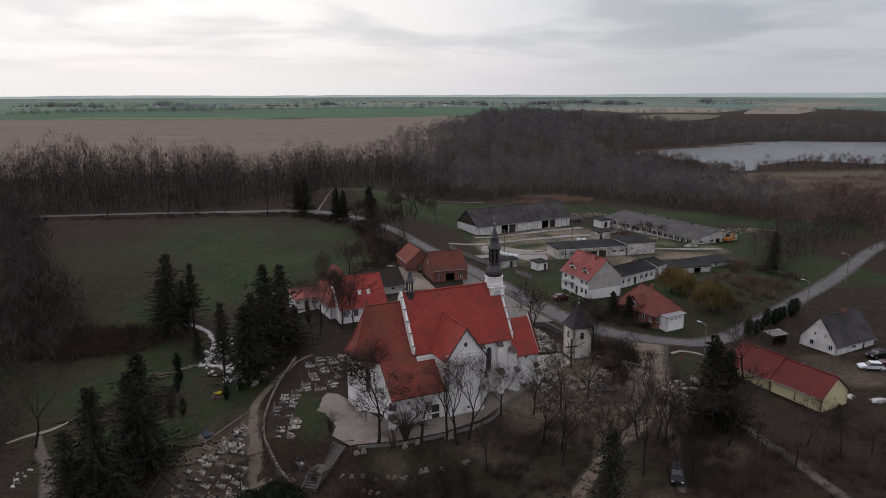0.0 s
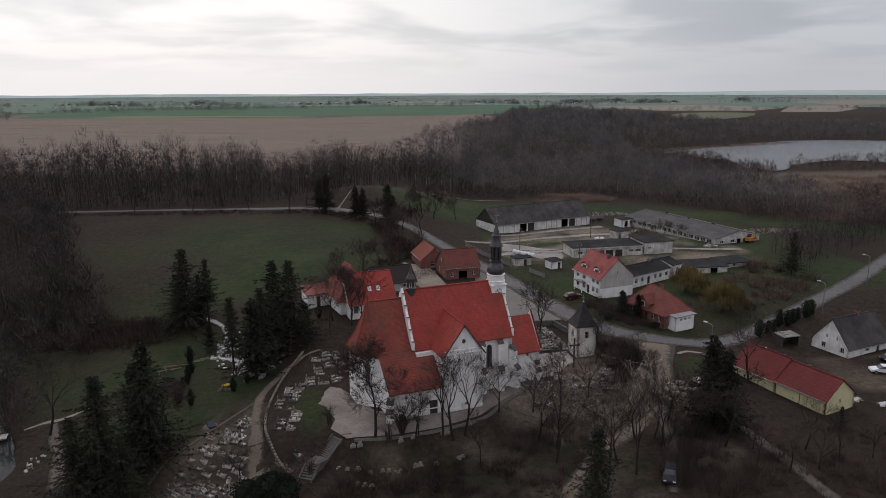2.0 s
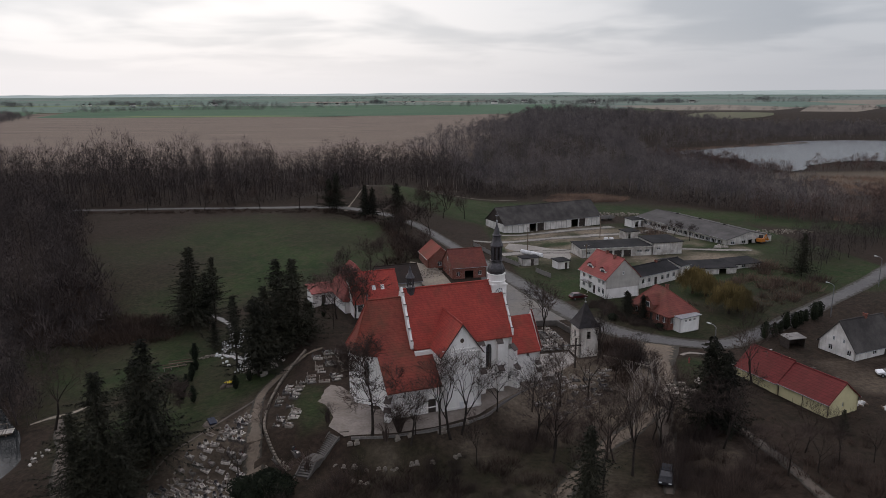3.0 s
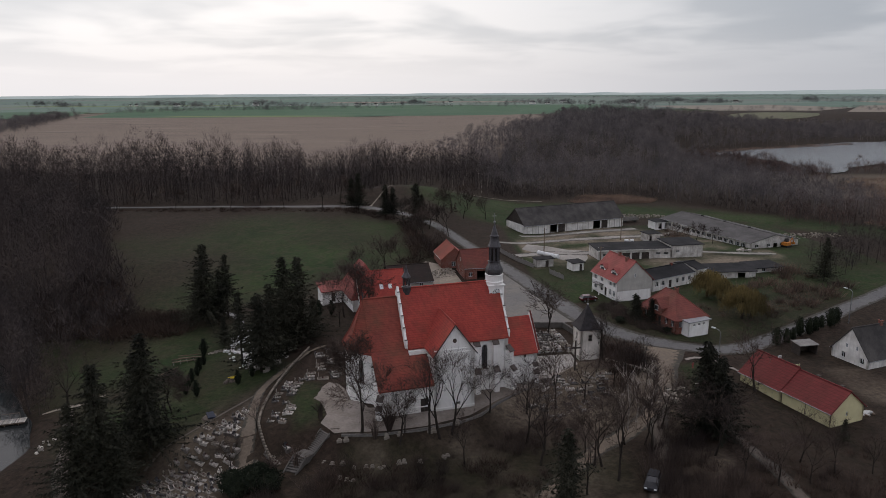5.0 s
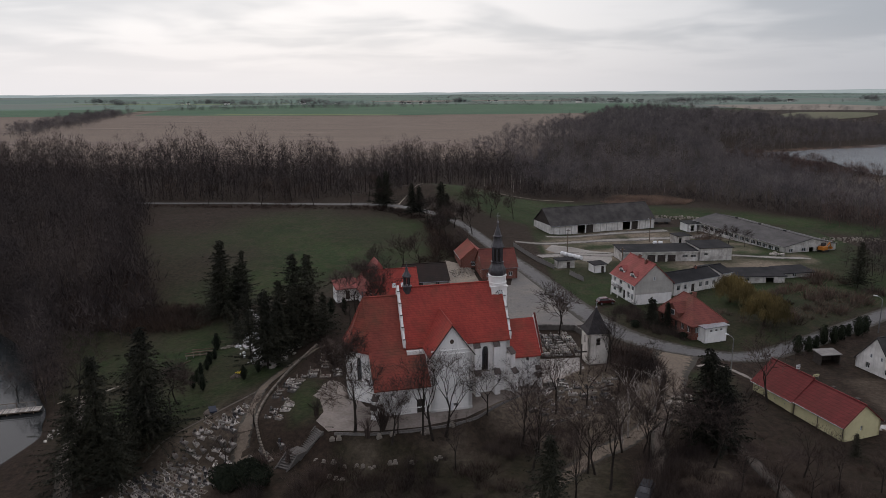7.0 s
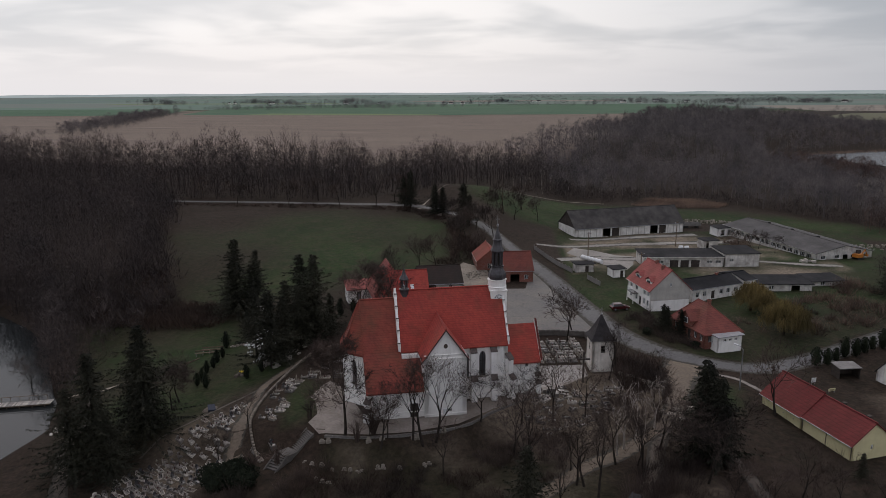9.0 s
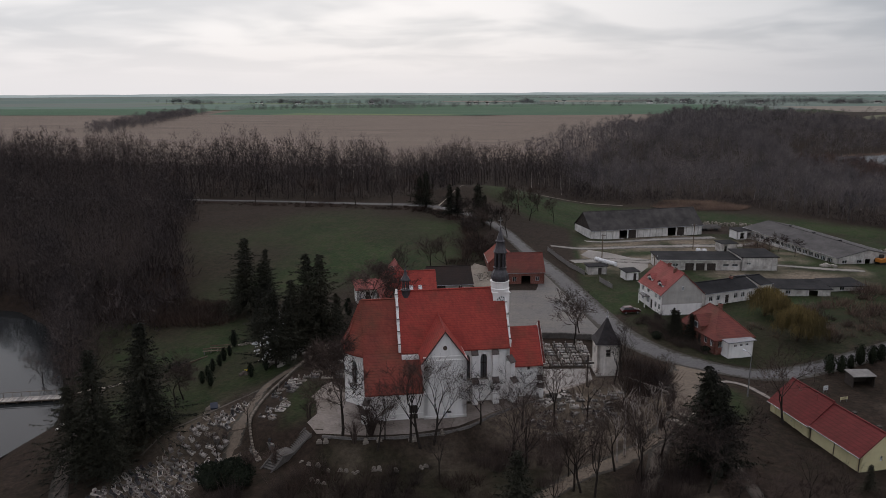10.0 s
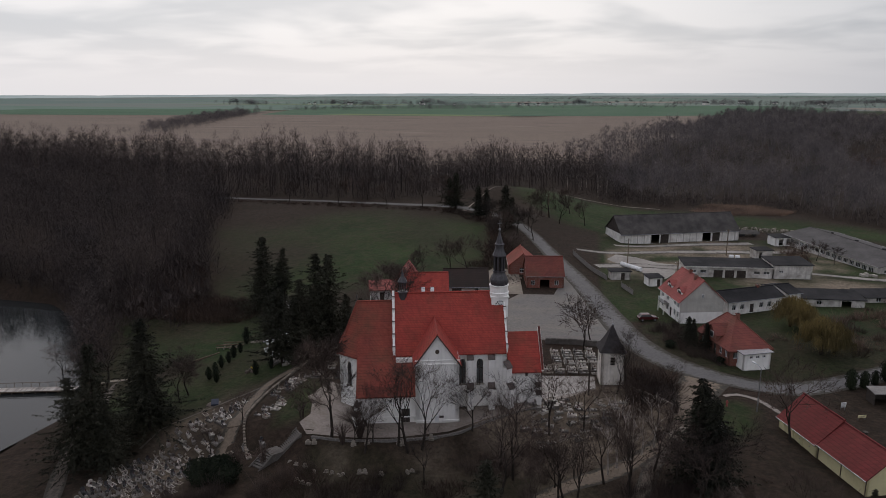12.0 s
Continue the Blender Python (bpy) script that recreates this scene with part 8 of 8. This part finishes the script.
def concrete_fence(pts):
    t = thing("concrete_fence", pose(pts[0][0], pts[0][1], 0), "weathered concrete panel fence along the road", "fence")
    ox, oy = pts[0]
    P = [Vector((*p, 0)) for p in pts]
    pm = Geo().box(0, 0, -0.4, 0.14, 0.14, 1.9).mesh("post", M_CONCRETE)
    qm = Geo().box(0, 0, 0.05, 1.96, 0.06, 0.6).box(0, 0, 0.67, 1.96, 0.06, 0.6).mesh("panel", M_CONCRETE)
    for i in range(len(P) - 1):
        d = P[i + 1] - P[i]
        n = max(1, round(d.length / 2.1))
        ang = math.degrees(math.atan2(d.y, d.x))
        for j in range(n):
            a, c = P[i] + d * (j / n), P[i] + d * ((j + 0.5) / n)
            part("post", pm, None, t).matrix_basis = pose(a.x - ox, a.y - oy, gh(a.x, a.y), 0, 0, ang)
            part("panel", qm, None, t).matrix_basis = pose(c.x - ox, c.y - oy, gh(c.x, c.y), 0, 0, ang) @ Matrix.Diagonal((d.length / n / 2.1, 1, 1, 1))


concrete_fence([(37.0, 214.5), (42.6, 197.0), (46.6, 188.0)])
concrete_fence([(50.0, 182.0), (52.6, 175.2)])


def bale(x, y, rot):
    t = thing("wrapped_bale", on_ground(x, y, rot), "white plastic-wrapped hay bale", "bale", "row of wrapped bales")
    g, n = Geo(), 14
    ring = [(0.62 * math.cos(2 * math.pi * i / n), 0.62 + 0.62 * math.sin(2 * math.pi * i / n)) for i in range(n)]
    prof = ((-0.62, 0.86), (-0.55, 1.0), (0.55, 1.0), (0.62, 0.86))
    for px_, k in prof:
        g.v += [(px_, y_ * k, 0.62 + (z_ - 0.62) * k) for y_, z_ in ring]
    for j in range(3):
        g.f += [(j * n + i, j * n + (i + 1) % n, (j + 1) * n + (i + 1) % n, (j + 1) * n + i) for i in range(n)]
    g.f += [tuple(range(n - 1, -1, -1)), tuple(range(3 * n, 4 * n))]
    part("body", g, M_FRAME, t)


for i in range(6):
    bale(51.4 + i * 0.85, 206.6 - i * 1.15, -54)
for a in ((84.5, 226.8, 5), (86.2, 226.4, 8), (89.8, 221.0, 30)):
    bale(*a)


def car(x, y, rot, paint, label, estate=False):
    """A saloon: shell, glasshouse, four wheels, lamps."""
    t = thing("car", on_ground(x, y, rot, 1.0, 0.06), label, "car")
    w = 0.86
    prof = [(-2.15, 0.35), (-2.18, 0.75), (-1.95, 0.95), (-1.2, 1.0), (0.75, 0.98), (1.6, 0.88), (2.1, 0.72), (2.16, 0.4)]
    n = len(prof)
    v = [(px_, s * w * (0.96 if i in (0, n - 1) else 1), z) for s in (-1, 1) for i, (px_, z) in enumerate(prof)]
    f = [tuple(range(n)), tuple(range(2 * n - 1, n - 1, -1))] + [(i, i + n, (i + 1) % n + n, (i + 1) % n) for i in range(n)]
    body = part("body", Geo().add(v, f), paint, t)
    r0, r1 = (-1.9, -1.55) if estate else (-1.75, -1.1)
    cab = [(r0, 0.96), (r1, 1.44), (0.25, 1.46), (0.95, 0.97)]
    v = [(px_, s * (w - 0.06 if z < 1 else w - 0.2), z) for s in (-1, 1) for px_, z in cab]
    part("glasshouse", Geo().add(v, [(0, 1, 2, 3), (7, 6, 5, 4), (0, 4, 5, 1), (1, 5, 6, 2), (2, 6, 7, 3)]), M_BLACKSTONE, body)
    part("roof", Geo().slab([(r1 - 0.05, -w + 0.2, 1.5), (0.3, -w + 0.2, 1.52), (0.3, w - 0.2, 1.52), (r1 - 0.05, w - 0.2, 1.5)], 0.06), paint, body)
    for k in (-1.35, 1.35):
        for s in (-1, 1):
            wg = Geo()
            m = 14
            for yy in (s * w - 0.1, s * w + 0.1):
                wg.v += [(k + 0.32 * math.cos(2 * math.pi * i / m), yy, 0.3 + 0.32 * math.sin(2 * math.pi * i / m)) for i in range(m)]
            wg.f = [(i, (i + 1) % m, m + (i + 1) % m, m + i) for i in range(m)] + [tuple(range(m)), tuple(range(m, 2 * m))]
            wheel = part("wheel", wg, M_RUBBER, t)
            yy = s * (w + 0.108)
            part("rim", Geo().add([(k + 0.19 * math.cos(2 * math.pi * i / 10), yy, 0.3 + 0.19 * math.sin(2 * math.pi * i / 10)) for i in range(10)], [tuple(range(10))]), M_STEEL, wheel)
    for s in (-1, 1):
        part("headlight", Geo().box(2.1, s * 0.6, 0.58, 0.14, 0.36, 0.14), M_FRAME, t)
        part("tail_light", Geo().box(-2.14, s * 0.66, 0.66, 0.1, 0.26, 0.18), M_CARRED, t)
    return t


car(98.6, 108.3, 162, M_CARWHITE, "white hatchback parked on the muddy yard", True)
car(103.4, 108.9, 150, M_CARRED, "dark red car parked behind the white one")
car(104.5, 113.6, 190, M_CARDARK, "dark car parked beside the white cottage")
car(54.6, 156.2, 14, M_CARRED, "dark red car parked on the verge of the white house", True)
car(44.9, 79.3, 244, M_CARDARK, "dark blue car parked on the sandy lane's verge", True)
car(97.6, 178.2, 20, M_CARDARK, "dark old car parked beside the ruined outbuildings")

dig = thing("excavator", on_ground(133.4, 214.8, 30), "small orange excavator standing by the cowshed", "excavator")
for s in (-1, 1):
    part("track", Geo().box(0, s * 0.85, -0.1, 2.6, 0.45, 0.7), M_RUBBER, dig)
part("body", Geo().box(-0.2, 0, 0.65, 2.4, 1.9, 1.0), M_ORANGE, dig)
part("cab", Geo().box(0.5, 0.45, 1.65, 1.1, 0.9, 1.0), M_BLACKSTONE, dig)
part("boom", Geo().beam((0.9, -0.2, 1.3), (2.6, -0.2, 2.7), 0.2).beam((2.6, -0.2, 2.7), (3.5, -0.2, 1.2), 0.16), M_ORANGE, dig)
part("bucket", Geo().box(3.5, -0.2, 0.6, 0.6, 0.8, 0.6), M_ORANGE, dig)


def rubble(name, cx, cy, rx, ry, n, size, mat, label, seed):
    rng = random.Random(seed)
    g = Geo()
    for _ in range(n):
        a, r = rng.uniform(0, 6.28), math.sqrt(rng.random())
        x, y = cx + rx * r * math.cos(a), cy + ry * r * math.sin(a)
        s = size * rng.uniform(0.4, 1.3)
        g.box(x, y, gh(x, y) - 0.1, s * 1.5, s, s * rng.uniform(0.6, 1.1) + 0.5 * (1 - r), rng.uniform(0, 180))
    tagged(new(name, g.mesh(name, mat)), label, "rubble", kind="stuff")


rubble("rubble_heap", 105, 280, 12, 4, 110, 0.42, M_STONE, "pale heap of rubble beside the barn", 1)
rubble("rubble_heap", 152, 236, 14, 5, 120, 0.36, M_STONE, "scattered pale rubble behind the cowshed", 2)
rubble("rubble_heap", 20.5, 184, 4.0, 5, 90, 0.28, M_STONE, "pale stones heaped by the brick ruin", 3)
rubble("rubble_heap", 116.5, 208.5, 2.0, 1.2, 14, 0.6, M_MARBLE, "pale debris near the cowshed's corner", 4)
rubble("rubble_heap", 92, 186, 5, 1.5, 26, 0.5, M_MARBLE, "pale broken boards between the outbuildings", 5)
rubble("field_stones", -15.5, 128.0, 4.0, 8.0, 50, 0.6, M_MARBLE, "pale stones lying below the spruces", 6)
rubble("field_stones", -24.0, 141.0, 3.2, 12.0, 60, 0.35, M_FRAME, "bright white stones strewn along a dry stream bed", 7)
rubble("field_stones", -19.6, 130.5, 2.0, 6.0, 60, 0.32, M_FRAME, "bright white stones below the spruces", 18)
rubble("field_stones", -28.3, 138.2, 2.6, 0.5, 50, 0.2, M_STONE, "pale stones edging the lawn's slope", 19)
rubble("field_stones", -48.0, 104.5, 1.6, 3.0, 12, 0.3, M_MARBLE, "pale boards lying in rough grass", 21)
rubble("field_stones", 36.0, 110.0, 5, 2.5, 30, 0.5, M_GRANITE, "loose stones strewn at the graves' edge", 8)
rubble("field_stones", 56.5, 101.5, 3.5, 4, 26, 0.6, M_STONE, "pale stones along the lane's edge", 9)

trailer = thing("farm_trailer", on_ground(97.4, 269.0, 8), "grey flat farm trailer beside the barn", "trailer")
part("bed", Geo().box(0, 0, 0.8, 8.0, 2.4, 0.2), M_CONCRETE, trailer)
for s in (-1, 1):
    part("sideboard", Geo().box(0, s * 1.16, 1.0, 8.0, 0.08, 0.9), M_CONCRETE, trailer)
for k in (-2.6, -1.4, 2.6):
    for s in (-1, 1):
        wg = Geo()
        for yy in (s * 1.0 - 0.12, s * 1.0 + 0.12):
            wg.v += [(k + 0.42 * math.cos(2 * math.pi * i / 12), yy, 0.4 + 0.42 * math.sin(2 * math.pi * i / 12)) for i in range(12)]
        wg.f = [(i, (i + 1) % 12, 12 + (i + 1) % 12, 12 + i) for i in range(12)] + [tuple(range(12)), tuple(range(12, 24))]
        part("wheel", wg, M_RUBBER, trailer)


def long_bench(x, y, rot, L):
    t = thing("bench", on_ground(x, y, rot), "long pale timber bench on the lawn", "bench", "lawn benches")
    for k in (-0.2, 0.0, 0.2):
        part("slat", Geo().box(0, k, 0.42, L, 0.16, 0.06), M_WOOD, t)
    part("backrest", Geo().box(0, 0.42, 0.7, L, 0.06, 0.22), M_WOOD, t)
    for k in np.linspace(-L / 2 + 0.3, L / 2 - 0.3, 4):
        part("leg", Geo().box(k, 0.1, -0.3, 0.14, 0.6, 0.72), M_CONCRETE, t)


long_bench(-34.6, 134.8, 20, 4.6)
long_bench(-33.9, 136.6, 14, 4.6)
rail = thing("timber_edging", on_ground(-36.8, 129.6, 62), "pale timber edging on the lawn's slope", "edging")
for k in range(6):
    part("plank", Geo().box(-3 + k * 1.2, 0, -0.2, 1.16, 0.2, 0.55), M_WOOD, rail)


def jetty():
    t = thing("jetty", pose(-57.9, 115.4, -8.0, 0, 0, 195.5), "weathered timber jetty with a thin railing", "jetty")
    bm_ = Geo().box(0, 0, 0, 0.2, 1.9, 0.06).mesh("board", M_MARBLE)
    for i in range(84):
        part("board", bm_, None, t).matrix_basis = pose(-1 + i * 0.22, 0, 0)
    for s in (-1, 1):
        part("beam", Geo().span(-1, 17.4, s * 0.8 - 0.07, s * 0.8 + 0.07, -0.25, -0.004), M_WOOD, t)
        for k in np.arange(0, 17.5, 2.2):
            part("pile", Geo().beam((k, s * 0.8, -3.0), (k, s * 0.8, -0.2), 0.1, n=6), M_WOOD, t)
    for k in np.arange(0, 17.5, 1.6):
        part("rail_post", Geo().box(k, -0.9, 0.06, 0.07, 0.07, 1.0), M_WOOD, t)
    part("handrail", Geo().span(0, 17.4, -0.94, -0.86, 1.06, 1.13), M_WOOD, t)
    part("platform", Geo().span(16.6, 20.5, -2.2, 2.2, -0.14, 0.03), M_MARBLE, t)


jetty()


def far_farm(x, y, rot, s, roof):
    t = thing("farmhouse", on_ground(x, y, rot), "small distant farmhouse with pale walls", "house", "distant farmhouses")
    part("wall", Geo().box(0, 0, -1, 9 * s, 14 * s, 1 + 3.4 * s), M_DIRTYWHITE, t)
    r = Geo()
    r.add([(-4.8 * s, -7.4 * s, 3.3 * s), (4.8 * s, -7.4 * s, 3.3 * s), (0, -7.4 * s, 7.2 * s), (-4.8 * s, 7.4 * s, 3.3 * s), (4.8 * s, 7.4 * s, 3.3 * s), (0, 7.4 * s, 7.2 * s)], [(0, 1, 2), (5, 4, 3), (1, 4, 5, 2), (3, 0, 2, 5), (0, 3, 4, 1)])
    part("roof", r, roof, t)


for i in range(18):
    x = (-560, -330, -120, 190, 330, 560)[i % 6] + rng_g.gauss(0, 70)
    far_farm(x * 1.4, rng_g.uniform(1880, 2150), rng_g.uniform(0, 180), rng_g.uniform(0.7, 1.3), (M_FIBRE, M_SHEET, M_DARKTILE)[i % 3])


def signboard(x, y, rot, w, h, z0, mat, label):
    t = thing("signboard", on_ground(x, y, rot), label, "sign")
    part("panel", Geo().box(0, 0, z0, w, 0.06, h), mat, t)
    for k in (-w / 2 + 0.1, w / 2 - 0.1):
        part("post", Geo().box(k, 0.06, -0.3, 0.07, 0.06, z0 + h * 0.8 + 0.3), M_STEEL, t)
    for i in range(3):
        part("text_bar", Geo().box(0, -0.035, z0 + h * (0.2 + 0.25 * i), w * 0.7, 0.012, h * 0.1), M_DARKFRAME, t)


signboard(82.7, 120.1, 20, 0.9, 0.8, 0.5, M_FRAME, "white signboard standing behind the yellow building")
signboard(84.4, 116.9, 20, 1.4, 0.45, 0.4, M_YELLOW, "low yellow signboard behind the yellow building")

hydrant = thing("hydrant", on_ground(63.9, 114.9), "red standing hydrant on the grass island", "hydrant")
part("barrel", Geo().lathe(0, 0, [(0.16, -0.2), (0.16, 0.1), (0.11, 0.14), (0.11, 0.8), (0.14, 0.84), (0.12, 0.98), (0.04, 1.04)], 10), M_PINK, hydrant)
for k in (-1, 1):
    part("outlet", Geo().beam((0.08 * k, 0, 0.66), (0.24 * k, 0, 0.66), 0.06, n=8), M_PINK, hydrant)


M_TARP = plain("dirty_white_sheet", (0.58, 0.57, 0.55), (0.24, 0.23, 0.21), 1.1, 5.0)


def wrapped_heap(x, y, rot, L, w, h, label, seed):
    """A heap under a wrinkled pale sheet."""
    rng = random.Random(seed)
    t = thing("covered_heap", on_ground(x, y, rot), label, "heap")
    g, nu, nv = Geo(), 12, 7
    for i in range(nu + 1):
        for j in range(nv + 1):
            a, b = i / nu * 2 - 1, j / nv * 2 - 1
            k = max(0.0, (1 - abs(a) ** 3) * (1 - abs(b) ** 3))
            g.v.append((a * L / 2, b * w / 2, -0.15 + h * k ** 0.6 + rng.uniform(-0.08, 0.08)))
    g.f = [(i * (nv + 1) + j, (i + 1) * (nv + 1) + j, (i + 1) * (nv + 1) + j + 1, i * (nv + 1) + j + 1) for i in range(nu) for j in range(nv)]
    part("sheet", g, M_TARP, t)
    for i in range(9):
        a, k = rng.uniform(0, 6.283), rng.uniform(0.7, 1.3)
        part("log", Geo().box(L * 0.52 * math.cos(a), w * 0.62 * math.sin(a), -0.1, 0.75 * k, 0.22, 0.3, math.degrees(a) + rng.uniform(40, 130)), M_WOOD if i % 3 else M_MARBLE, t)


wrapped_heap(85.6, 97.8, 20, 2.2, 1.1, 0.6, "heap of firewood under a torn white sheet", 1)
wrapped_heap(89.6, 95.4, -12, 3.2, 1.3, 0.7, "long heap under a wrinkled white sheet", 2)
rubble("kerb_stones", 61.6, 105.6, 0.9, 1.2, 9, 0.45, M_MARBLE, "pale stones at the corner of the grass island", 31)
ribbon("island_path", [(64.2, 118.8, 1.0), (66.6, 120.2, 1.2), (69.6, 119.2, 1.3), (71.4, 116.6, 1.3), (73.0, 113.6, 1.0)], 1.0, M_SETTS, "pale concrete path along the grass island", "path", 0.07, rag=0.2)
